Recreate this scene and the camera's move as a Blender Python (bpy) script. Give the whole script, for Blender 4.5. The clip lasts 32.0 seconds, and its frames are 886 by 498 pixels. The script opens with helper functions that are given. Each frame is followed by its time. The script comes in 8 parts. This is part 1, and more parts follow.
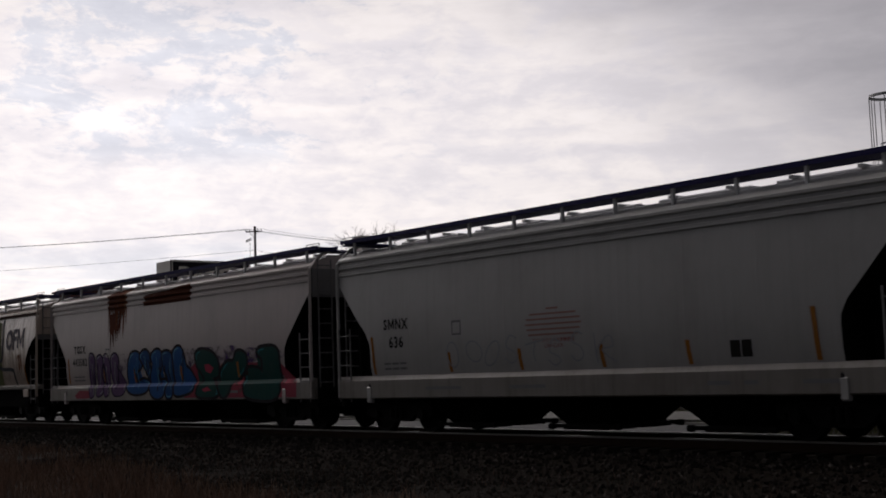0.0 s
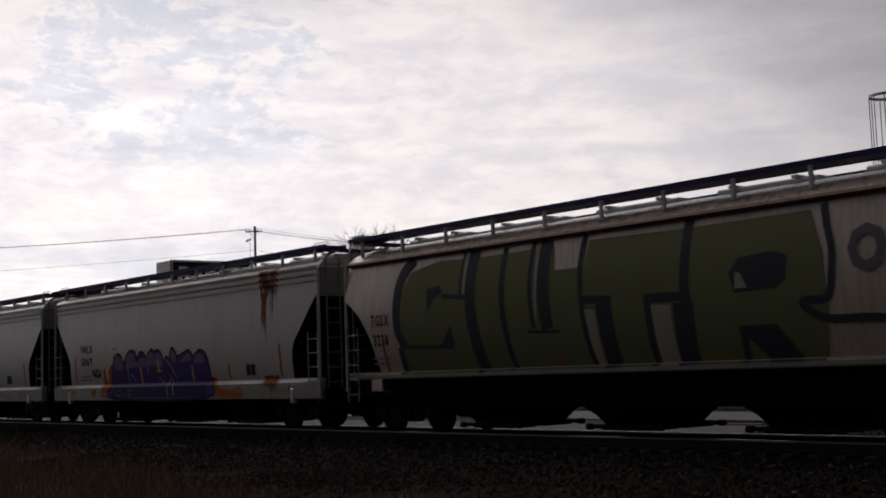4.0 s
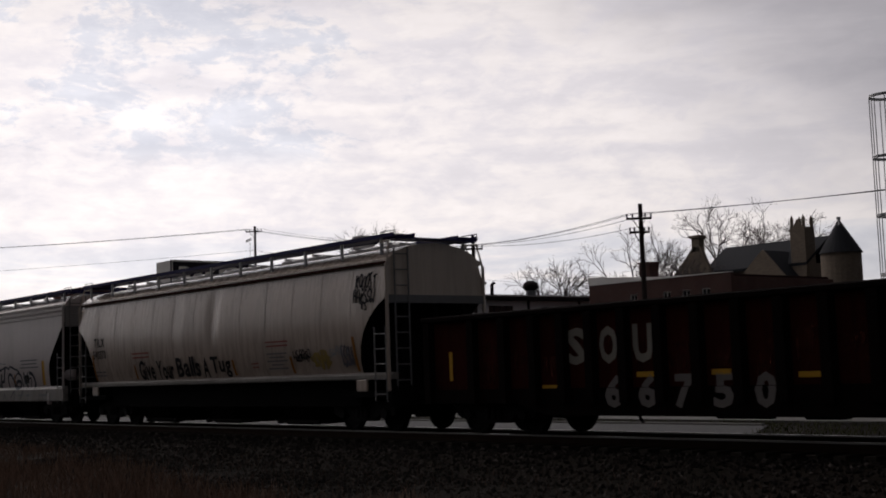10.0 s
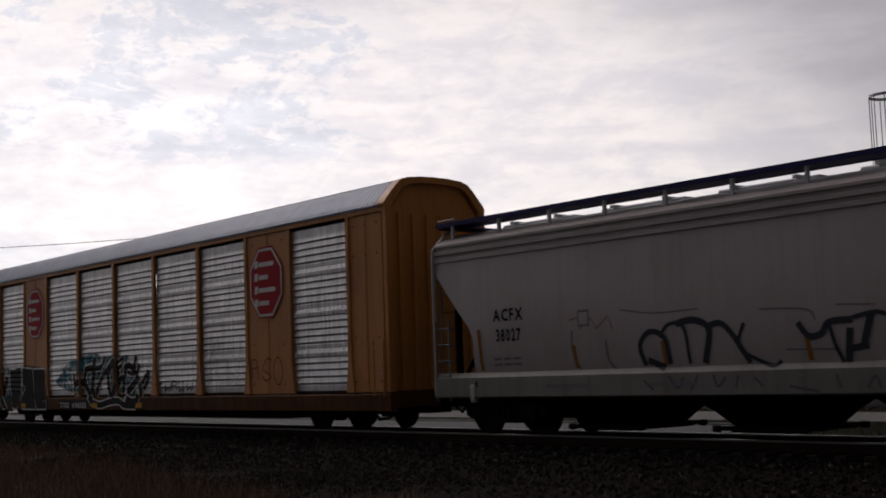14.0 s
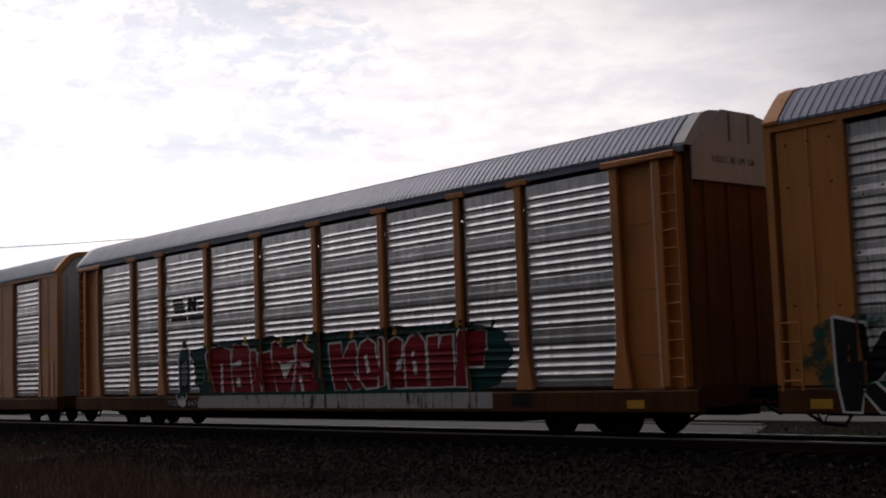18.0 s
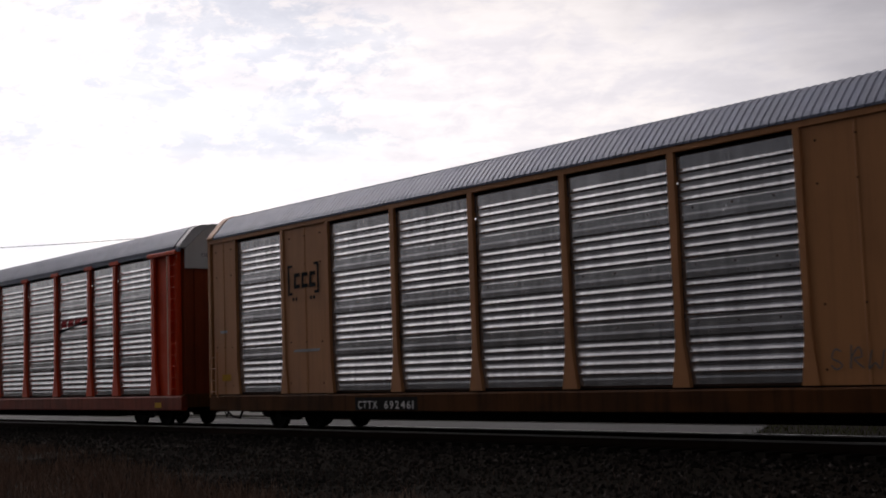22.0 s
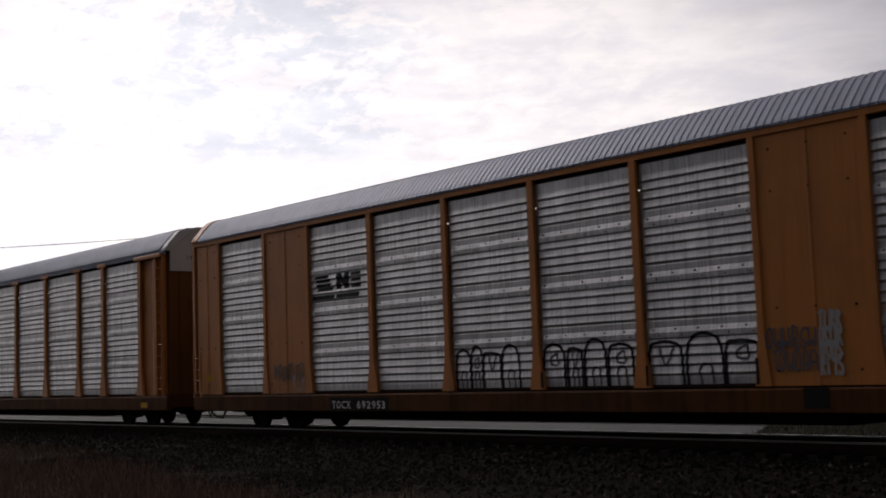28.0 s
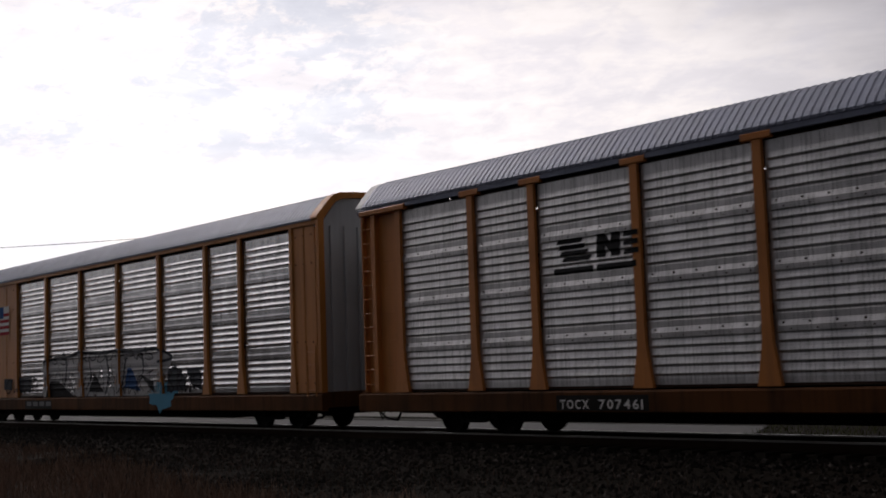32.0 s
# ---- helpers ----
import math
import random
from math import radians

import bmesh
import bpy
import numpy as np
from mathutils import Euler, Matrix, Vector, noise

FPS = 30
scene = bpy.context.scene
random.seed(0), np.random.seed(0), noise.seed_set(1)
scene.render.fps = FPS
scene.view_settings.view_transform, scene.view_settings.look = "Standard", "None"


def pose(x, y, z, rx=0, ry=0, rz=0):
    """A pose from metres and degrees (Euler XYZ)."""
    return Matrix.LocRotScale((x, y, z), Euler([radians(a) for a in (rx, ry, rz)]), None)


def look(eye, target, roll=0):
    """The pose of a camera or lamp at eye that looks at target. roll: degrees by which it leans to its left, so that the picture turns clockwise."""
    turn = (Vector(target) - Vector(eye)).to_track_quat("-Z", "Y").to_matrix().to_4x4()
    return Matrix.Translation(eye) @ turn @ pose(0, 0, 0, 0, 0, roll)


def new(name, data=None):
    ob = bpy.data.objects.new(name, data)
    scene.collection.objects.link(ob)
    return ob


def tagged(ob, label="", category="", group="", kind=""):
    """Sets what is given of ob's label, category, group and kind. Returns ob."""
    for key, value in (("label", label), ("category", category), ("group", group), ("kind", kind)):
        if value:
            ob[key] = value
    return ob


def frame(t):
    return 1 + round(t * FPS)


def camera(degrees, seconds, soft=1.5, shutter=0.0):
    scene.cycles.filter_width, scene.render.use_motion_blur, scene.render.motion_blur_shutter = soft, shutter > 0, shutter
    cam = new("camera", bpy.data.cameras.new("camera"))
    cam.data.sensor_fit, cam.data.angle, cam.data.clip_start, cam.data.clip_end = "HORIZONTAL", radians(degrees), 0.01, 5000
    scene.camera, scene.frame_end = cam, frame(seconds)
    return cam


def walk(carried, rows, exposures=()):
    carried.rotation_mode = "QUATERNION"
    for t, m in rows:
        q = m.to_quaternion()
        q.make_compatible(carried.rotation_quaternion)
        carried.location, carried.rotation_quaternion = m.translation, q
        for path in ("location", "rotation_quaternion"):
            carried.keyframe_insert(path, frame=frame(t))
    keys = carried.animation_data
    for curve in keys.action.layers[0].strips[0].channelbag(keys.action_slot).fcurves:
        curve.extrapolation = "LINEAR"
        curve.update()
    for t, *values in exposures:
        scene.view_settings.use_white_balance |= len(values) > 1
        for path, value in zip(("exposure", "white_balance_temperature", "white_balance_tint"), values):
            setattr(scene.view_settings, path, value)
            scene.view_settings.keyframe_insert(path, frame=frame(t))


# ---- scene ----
# ---------------------------------------------------------------- camera, on a stand beside the track
cam = camera(39.0, 32.0, soft=1.8, shutter=0.12)
EYE = pose(0, -19.65, 1.451, 95.53, 2.0, 50.30)
walk(cam, [(0, EYE), (32, EYE)], exposures=[(0, 0.0, 6500, 19), (13, 0.0, 6500, 19), (16, 0.25, 6500, 19), (32, 0.25, 6500, 19)])

# ---------------------------------------------------------------- sky, sun
SUN_AZ, SUN_EL = 88.0, 38.0          # degrees left of +y, and above the horizon


def way_to(az, el):
    a, e = radians(az), radians(el)
    return Vector((-math.sin(a) * math.cos(e), math.cos(a) * math.cos(e), math.sin(e)))


world = bpy.data.worlds.new("sky")
scene.world = world
world.use_nodes = True
wn = world.node_tree.nodes
sky = wn.new("ShaderNodeTexSky")
sky.sky_type, sky.sun_disc = "NISHITA", False
sky.sun_elevation, sky.sun_rotation = radians(SUN_EL), radians(-SUN_AZ)
wn["Background"].inputs["Strength"].default_value = 0.05
world.node_tree.links.new(sky.outputs[0], wn["Background"].inputs["Color"])

sun = new("sun", bpy.data.lights.new("sun", "SUN"))
sun.data.energy, sun.data.angle, sun.data.color = 3.0, radians(12), (1.0, 0.95, 0.88)
sun.matrix_world = look(way_to(SUN_AZ, SUN_EL) * 100, (0, 0, 0))


# ---------------------------------------------------------------- node helpers
class Nodes:
    """Short hand for building a material's nodes."""

    def __init__(self, name):
        self.mat = bpy.data.materials.new(name)
        self.mat.use_nodes = True
        self.t = self.mat.node_tree
        self.bsdf = self.t.nodes["Principled BSDF"]
        self.out = self.t.nodes["Material Output"]

    def put(self, socket, value):
        if isinstance(value, bpy.types.NodeSocket):
            self.t.links.new(value, socket)
        elif value is not None:
            socket.default_value = value

    def math(self, op, a, b=None, c=None, clamp=False):
        n = self.t.nodes.new("ShaderNodeMath")
        n.operation, n.use_clamp = op, clamp
        for s, v in zip(n.inputs, (a, b, c)):
            self.put(s, v)
        return n.outputs[0]

    def vec(self, op, a, b=None, scale=None):
        n = self.t.nodes.new("ShaderNodeVectorMath")
        n.operation = op
        self.put(n.inputs[0], a)
        if b is not None:
            self.put(n.inputs[1], b)
        if scale is not None:
            self.put(n.inputs["Scale"], scale)
        return n.outputs["Value"] if op in ("DOT_PRODUCT", "LENGTH") else n.outputs["Vector"]

    def coords(self, kind="Object"):
        return self.t.nodes.new("ShaderNodeTexCoord").outputs[kind]

    def place(self):
        return self.t.nodes.new("ShaderNodeNewGeometry").outputs["Position"]

    def scaled(self, v, s):
        n = self.t.nodes.new("ShaderNodeMapping")
        self.put(n.inputs["Vector"], v)
        n.inputs["Scale"].default_value = s if hasattr(s, "__len__") else (s, s, s)
        return n.outputs[0]

    def noise(self, v, scale, detail=6, rough=0.55, distortion=0.0):
        n = self.t.nodes.new("ShaderNodeTexNoise")
        self.put(n.inputs["Vector"], v)
        for k, x in (("Scale", scale), ("Detail", detail), ("Roughness", rough), ("Distortion", distortion)):
            n.inputs[k].default_value = x
        return n.outputs["Fac"]

    def random(self):
        return self.t.nodes.new("ShaderNodeObjectInfo").outputs["Random"]

    def split(self, v):
        n = self.t.nodes.new("ShaderNodeSeparateXYZ")
        self.put(n.inputs[0], v)
        return n.outputs

    def ramp(self, f, stops):
        n = self.t.nodes.new("ShaderNodeValToRGB")
        self.put(n.inputs[0], f)
        els = n.color_ramp.elements
        while len(els) < len(stops):
            els.new(0.5)
        for e, (p, c) in zip(els, stops):
            e.position = p
            e.color = (*c, 1) if hasattr(c, "__len__") else (c, c, c, 1)
        return n.outputs[0]

    def step(self, f, lo, hi):
        n = self.t.nodes.new("ShaderNodeMapRange")
        n.interpolation_type = "SMOOTHSTEP"
        self.put(n.inputs["Value"], f)
        n.inputs["From Min"].default_value, n.inputs["From Max"].default_value = lo, hi
        return n.outputs[0]

    def mix(self, f, a, b, mode="MIX"):
        n = self.t.nodes.new("ShaderNodeMix")
        n.data_type, n.blend_type = "RGBA", mode
        self.put(n.inputs["Factor"], f)
        self.put(n.inputs[6], a if isinstance(a, bpy.types.NodeSocket) else (*a, 1))
        self.put(n.inputs[7], b if isinstance(b, bpy.types.NodeSocket) else (*b, 1))
        return n.outputs[2]

    def bump(self, h, strength, distance):
        n = self.t.nodes.new("ShaderNodeBump")
        n.inputs["Strength"].default_value, n.inputs["Distance"].default_value = strength, distance
        self.put(n.inputs["Height"], h)
        self.t.links.new(n.outputs[0], self.bsdf.inputs["Normal"])

    def surface(self, color=None, rough=None, metal=None):
        for k, v in (("Base Color", color), ("Roughness", rough), ("Metallic", metal)):
            if v is not None:
                self.put(self.bsdf.inputs[k], (*v, 1) if k == "Base Color" and not isinstance(v, bpy.types.NodeSocket) else v)
        return self.mat


def cloud_material():
    """A thin cloud sheet that the sun lights from behind: bright about the sun, grey away from it, with thin blue gaps."""
    n = Nodes("cloud_sheet")
    d = n.vec("NORMALIZE", n.vec("SUBTRACT", n.place(), (0.0, -19.65, 1.4)))
    high = n.split(d)[2]
    at = n.vec("NORMALIZE", n.coords())
    puff_at, band_at = n.scaled(at, (1, 1, 2.2)), n.scaled(at, (1, 1, 6.0))
    big = n.noise(puff_at, 5.0, 4, 0.5, 0.4)
    mid = n.noise(puff_at, 17.0, 6, 0.58, 0.5)
    fine = n.noise(puff_at, 52.0, 5, 0.6, 0.4)
    bands = n.noise(band_at, 7.0, 6, 0.56, 0.4)
    puff = n.math("ADD", n.math("MULTIPLY", mid, 0.68), n.math("MULTIPLY", fine, 0.32))
    # light through the sheet: brightest toward the sun, grey behind
    toward = n.math("MAXIMUM", n.vec("DOT_PRODUCT", d, tuple(way_to(62, 6))), 0.0)
    level = n.math("ADD", SKY_BACK, n.math("MULTIPLY", n.math("POWER", toward, 2.2), SKY_FRONT))
    level = n.math("ADD", level, n.math("MULTIPLY", n.step(high, 0.35, 0.95), SKY_TOP))
    heart = n.step(n.vec("DOT_PRODUCT", d, tuple(way_to(67, 9.5))), 0.972, 0.999)
    level = n.math("ADD", level, n.math("MULTIPLY", heart, SKY_HEART))
    glare = n.step(n.vec("DOT_PRODUCT", d, tuple(way_to(SUN_AZ, SUN_EL))), 0.895, 0.99)
    level = n.math("ADD", level, n.math("MULTIPLY", glare, SKY_GLARE))
    # a heavy grey bank high to the right, and a softer one along the top
    heavy = n.step(n.math("ADD", n.vec("DOT_PRODUCT", at, tuple(way_to(20, 26))), n.math("MULTIPLY", n.math("SUBTRACT", n.math("ADD", n.math("MULTIPLY", big, 0.6), n.math("MULTIPLY", puff, 0.4)), 0.5), 0.09)), 0.915, 0.975)
    top = n.step(n.math("ADD", high, n.math("MULTIPLY", n.math("SUBTRACT", mid, 0.5), 0.12)), 0.225, 0.31)
    shape = n.math("ADD", n.math("MULTIPLY", n.step(puff, 0.38, 0.62), 0.55), n.math("MULTIPLY", n.step(bands, 0.34, 0.66), 0.45))
    body = n.math("ADD", 0.875, n.math("MULTIPLY", shape, 0.22))
    body = n.math("MULTIPLY", body, n.math("SUBTRACT", 1.0, n.math("MULTIPLY", heavy, 0.40)))
    body = n.math("MULTIPLY", body, n.math("SUBTRACT", 1.0, n.math("MULTIPLY", top, 0.10)))
    light = n.math("MULTIPLY", level, body)
    tone = n.mix(n.step(shape, 0.1, 0.8), (0.99, 0.98, 0.965), (1.03, 1.005, 0.94))
    tone = n.mix(n.math("MULTIPLY", heavy, 0.9), tone, (0.975, 0.967, 0.975))
    # blue gaps between the puffs of one thinner belt, and along the foot of the sky
    belt = n.math("MULTIPLY", n.step(n.vec("DOT_PRODUCT", d, tuple(way_to(63, 12.0))), 0.965, 0.992), n.step(high, 0.155, 0.185))
    foot = n.math("SUBTRACT", 1.0, n.step(n.math("ADD", high, n.math("MULTIPLY", n.math("SUBTRACT", bands, 0.5), 0.06)), 0.085, 0.115))
    flock = n.math("ADD", n.math("MULTIPLY", n.noise(n.scaled(at, (1, 1, 2.0)), 9.0, 8, 0.68, 0.35), 0.75), n.math("MULTIPLY", fine, 0.25))
    gap = n.math("MULTIPLY", n.math("SUBTRACT", 1.0, n.step(flock, 0.415, 0.495)), belt)
    gap = n.math("MAXIMUM", gap, n.math("MULTIPLY", n.math("SUBTRACT", 1.0, n.step(bands, 0.45, 0.62)), n.math("MULTIPLY", foot, 0.8)))
    gap = n.math("MULTIPLY", gap, 0.62)
    colour = n.mix(gap, tone, (0.83, 0.905, 0.97))
    strength = n.math("MULTIPLY", light, n.math("SUBTRACT", 1.0, n.math("MULTIPLY", gap, 0.07)))
    em = n.t.nodes.new("ShaderNodeEmission")
    n.put(em.inputs["Color"], colour)
    n.put(em.inputs["Strength"], strength)
    tr = n.t.nodes.new("ShaderNodeBsdfTransparent")
    ms = n.t.nodes.new("ShaderNodeMixShader")
    n.put(ms.inputs[0], n.math("SUBTRACT", 0.90, n.math("MULTIPLY", gap, 0.12)))
    n.t.links.new(tr.outputs[0], ms.inputs[1])
    n.t.links.new(em.outputs[0], ms.inputs[2])
    n.t.links.new(ms.outputs[0], n.out.inputs["Surface"])
    return n.mat


SKY_BACK, SKY_FRONT, SKY_HEART, SKY_TOP, SKY_GLARE = 0.050, 0.92, 0.07, 0.16, 1.6


# ---------------------------------------------------------------- materials
def painted(name, color, rough=0.5, grime=(0.10, 0.08, 0.06), dirt=0.35, streak=0.5, scale=1.0, bump=0.3, rust=0.0, metal=0.0, gloss=0.3, veil=0.0, coat=0.0):
    """Weathered paint: broad fading, vertical run-down dirt, fine grain, optional rust spots."""
    n = Nodes(name)
    n.bsdf.inputs["Specular IOR Level"].default_value = gloss if sum(color) > 0.25 else 0.1 if sum(color) > 0.07 else 0.03
    # sheen puts a pale haze on the paint, standing in for lens glare
    n.bsdf.inputs["Sheen Weight"].default_value, n.bsdf.inputs["Sheen Roughness"].default_value = veil, 0.45
    n.bsdf.inputs["Coat Weight"].default_value, n.bsdf.inputs["Coat Roughness"].default_value = coat, 0.3
    n.bsdf.inputs["Sheen Tint"].default_value = (0.95, 0.84, 0.80, 1)
    c = n.coords()
    broad = n.noise(c, 0.55 * scale, 4, 0.6)
    runs = n.noise(n.scaled(c, (5.0, 5.0, 0.28)), 1.3 * scale, 6, 0.65)
    grain = n.noise(c, 45 * scale, 4, 0.6)
    f = n.math("MULTIPLY", n.step(runs, 0.42, 0.75), streak)
    f = n.math("ADD", f, n.math("MULTIPLY", n.step(broad, 0.4, 0.75), 0.6))
    f = n.math("MULTIPLY", f, dirt, clamp=True)
    col = n.mix(f, color, grime)
    col = n.mix(n.math("MULTIPLY", n.math("SUBTRACT", grain, 0.35), 0.25, clamp=True), col, tuple(x * 0.55 for x in color))
    if rust:
        spots = n.step(n.noise(c, 2.3 * scale, 8, 0.7, 0.4), 0.66 - 0.2 * rust, 0.74)
        col = n.mix(spots, col, (0.11, 0.04, 0.018))
    n.bump(n.math("ADD", broad, n.math("MULTIPLY", grain, 0.25)), bump, 0.02)
    r = n.math("ADD", rough, n.math("MULTIPLY", n.math("SUBTRACT", runs, 0.5), 0.3))
    return n.surface(col, r, metal)


def plain(name, color, rough=0.6, metal=0.0, vary=0.3, scale=6.0, gloss=0.5):
    n = Nodes(name)
    n.bsdf.inputs["Specular IOR Level"].default_value = gloss if sum(color) > 0.2 else 0.12
    c = n.coords()
    f = n.noise(c, scale, 6, 0.6)
    fine = n.noise(c, scale * 14, 3, 0.6)
    col = n.mix(f, tuple(x * (1 - vary) for x in color), tuple(min(1, x * (1 + vary)) for x in color))
    n.bump(fine, 0.25, 0.01)
    return n.surface(col, n.math("ADD", rough - 0.1, n.math("MULTIPLY", fine, 0.2)), metal)


def galvanised(name, color, rough=0.38, metal=0.85, punched=False):
    """Zinc-coated sheet: spangle, pale stains, holes punched in rows."""
    n = Nodes(name)
    c = n.coords()
    blot = n.noise(n.scaled(c, (1.2, 1, 0.7)), 1.6, 6, 0.65)
    run = n.noise(n.scaled(c, (7, 7, 0.5)), 1.5, 5, 0.6)
    col = n.mix(n.step(blot, 0.3, 0.7), tuple(x * 0.72 for x in color), color)
    col = n.mix(n.math("MULTIPLY", n.step(run, 0.5, 0.8), 0.35), col, tuple(x * 0.4 for x in color))
    r = n.math("ADD", rough - 0.06, n.math("MULTIPLY", blot, 0.20))
    if punched:
        smear = n.noise(n.scaled(c, (10, 10, 0.7)), 1.0, 6, 0.65)
        col = n.mix(n.math("MULTIPLY", n.step(smear, 0.46, 0.68), 0.6), col, tuple(x * 0.42 for x in color))
        v = n.t.nodes.new("ShaderNodeTexVoronoi")
        v.inputs["Scale"].default_value, v.inputs["Randomness"].default_value = 1.0, 0.12
        n.put(v.inputs["Vector"], n.scaled(c, (11.0, 0.0, 24.0)))
        hole = n.math("SUBTRACT", 1.0, n.step(v.outputs["Distance"], 0.14, 0.24))
        col = n.mix(n.math("MULTIPLY", hole, n.math("MULTIPLY", n.step(smear, 0.36, 0.58), 0.75)), col, (0.02, 0.02, 0.025))
        r = n.math("ADD", r, n.math("MULTIPLY", smear, 0.12))
    n.bump(n.noise(c, 2.0, 2, 0.5), 0.05, 0.03)
    return n.surface(col, r, metal)


M = dict(
    white=painted("weathered_white_paint", (0.39, 0.39, 0.385), dirt=0.4, rough=0.36, gloss=0.8, streak=0.3),
    cream=painted("weathered_cream_paint", (0.48, 0.39, 0.32), dirt=0.33, rough=0.28, gloss=0.85, streak=0.15, coat=0.5),
    lilac=painted("weathered_pale_grey_paint", (0.43, 0.375, 0.365), dirt=0.36, rough=0.36, gloss=0.8, streak=0.3),
    # pale body paint darkened to offset the light on the sills, with dirt
    sill=painted("grimy_pale_sill_paint", (0.235, 0.22, 0.205), dirt=0.6, rough=0.5),
    grey=painted("pale_grey_roof_paint", (0.46, 0.47, 0.49), dirt=0.25),
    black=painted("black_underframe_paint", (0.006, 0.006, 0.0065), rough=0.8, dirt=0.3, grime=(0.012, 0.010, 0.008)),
    steel=plain("dark_oily_steel", (0.008, 0.007, 0.007), 0.7),
    bluegrey=plain("dark_blue_grey_grating", (0.026, 0.025, 0.095), 0.6, 0.1),
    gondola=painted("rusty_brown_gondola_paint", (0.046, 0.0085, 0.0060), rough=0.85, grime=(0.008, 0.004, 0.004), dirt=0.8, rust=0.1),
    # ribs, rails, sills and end walls: much darker than the side walls
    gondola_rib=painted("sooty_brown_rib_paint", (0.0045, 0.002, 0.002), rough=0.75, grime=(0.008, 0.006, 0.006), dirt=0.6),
    yellow=painted("faded_yellow_rack_paint", (0.53, 0.200, 0.034), rough=0.5, veil=0.24, grime=(0.16, 0.06, 0.016), dirt=0.55, streak=0.6),
    ochre=painted("dusty_ochre_rack_paint", (0.53, 0.232, 0.085), rough=0.5, veil=0.28, grime=(0.24, 0.10, 0.04), dirt=0.5, streak=0.6),
    brown=painted("brown_yellow_rack_paint", (0.55, 0.196, 0.038), rough=0.48, veil=0.22, grime=(0.20, 0.080, 0.032), dirt=0.55, streak=0.6),
    red=painted("orange_red_rack_paint", (0.72, 0.058, 0.007), rough=0.5, veil=0.05, grime=(0.20, 0.035, 0.012), dirt=0.4),
    zinc=galvanised("galvanised_side_panel", (0.64, 0.635, 0.655), 0.12, 0.76, True),
    zinc_dull=galvanised("dull_galvanised_side_panel", (0.70, 0.69, 0.70), 0.32, 0.72, True),
    # rack brown darkened for the shade low on the cars, plus grime
    rack_sill=painted("sooty_brown_sill_paint", (0.100, 0.036, 0.009), rough=0.7, grime=(0.020, 0.010, 0.005), dirt=0.9),
    # end doors: rack brown darkened for the shade between coupled cars
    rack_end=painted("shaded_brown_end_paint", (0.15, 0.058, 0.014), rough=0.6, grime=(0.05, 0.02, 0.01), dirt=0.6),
    # red sill, its colour lowered for the same shade, with grime
    red_sill=painted("grimy_red_sill_paint", (0.24, 0.030, 0.007), rough=0.6, grime=(0.05, 0.012, 0.006), dirt=0.8),
    # red end doors, with that gap shade put into the colour too
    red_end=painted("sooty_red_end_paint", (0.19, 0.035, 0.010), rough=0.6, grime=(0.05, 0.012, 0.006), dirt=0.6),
    zinc_roof=galvanised("galvanised_roof_sheet", (0.178, 0.200, 0.280), 0.45, 0.25),
    rail=plain("polished_rail_steel", (0.30, 0.29, 0.28), 0.30, 1.0, 0.15),
    railside=plain("rusty_rail_web", (0.035, 0.02, 0.014), 0.85),
    bleached=painted("bleached_pinkish_paint", (0.74, 0.50, 0.34), rough=0.6),
    ladder=painted("worn_grey_ladder_paint", (0.15, 0.15, 0.155)),
    tie=plain("dark_timber_sleeper", (0.03, 0.025, 0.02), 0.9),
)


# ---------------------------------------------------------------- mesh helpers
def part(name, bm, material, parent=None, label="", smooth=False):
    """Links a bmesh as one mesh object under a thing or a part."""
    me = bpy.data.meshes.new(name)
    bm.normal_update()
    bm.to_mesh(me)
    bm.free()
    me.materials.append(material)
    if smooth:
        me.polygons.foreach_set("use_smooth", [True] * len(me.polygons))
        if smooth is not True:
            me.set_sharp_from_angle(angle=radians(smooth))
    ob = new(name, me)
    ob.parent = parent
    if label:
        tagged(ob, label)
    return ob


def again(ob, parent, m=None):
    """Another part on the same mesh."""
    o = new(ob.name.split(".")[0], ob.data)
    o.parent = parent
    if "label" in ob:
        tagged(o, ob["label"])
    if m is not None:
        o.matrix_basis = m
    return o


def thing(name, label, category, m=None, group="", kind=""):
    ob = tagged(new(name), label, category, group, kind)
    if m is not None:
        ob.matrix_basis = m
    return ob


def box(bm, x0, x1, y0, y1, z0, z1, chamfer=0.0):
    """A box; chamfer cuts its long edges along x."""
    c = chamfer
    ring = [(y0 + c, z0), (y1 - c, z0), (y1, z0 + c), (y1, z1 - c), (y1 - c, z1), (y0 + c, z1), (y0, z1 - c), (y0, z0 + c)] if c else \
        [(y0, z0), (y1, z0), (y1, z1), (y0, z1)]
    prism(bm, ring, x0, x1)
    return bm


def prism(bm, ring, x0, x1, axis="x"):
    """A closed outline pushed along an axis. The outline is (y, z) for x, (x, z) for y, (x, y) for z."""
    put = {"x": lambda a, b, k: (k, a, b), "y": lambda a, b, k: (a, k, b), "z": lambda a, b, k: (a, b, k)}[axis]
    lo = [bm.verts.new(put(a, b, x0)) for a, b in ring]
    hi = [bm.verts.new(put(a, b, x1)) for a, b in ring]
    k = len(ring)
    fs = [bm.faces.new(lo), bm.faces.new(hi)]
    for i in range(k):
        fs.append(bm.faces.new((lo[i], lo[(i + 1) % k], hi[(i + 1) % k], hi[i])))
    bmesh.ops.recalc_face_normals(bm, faces=fs)
    return bm


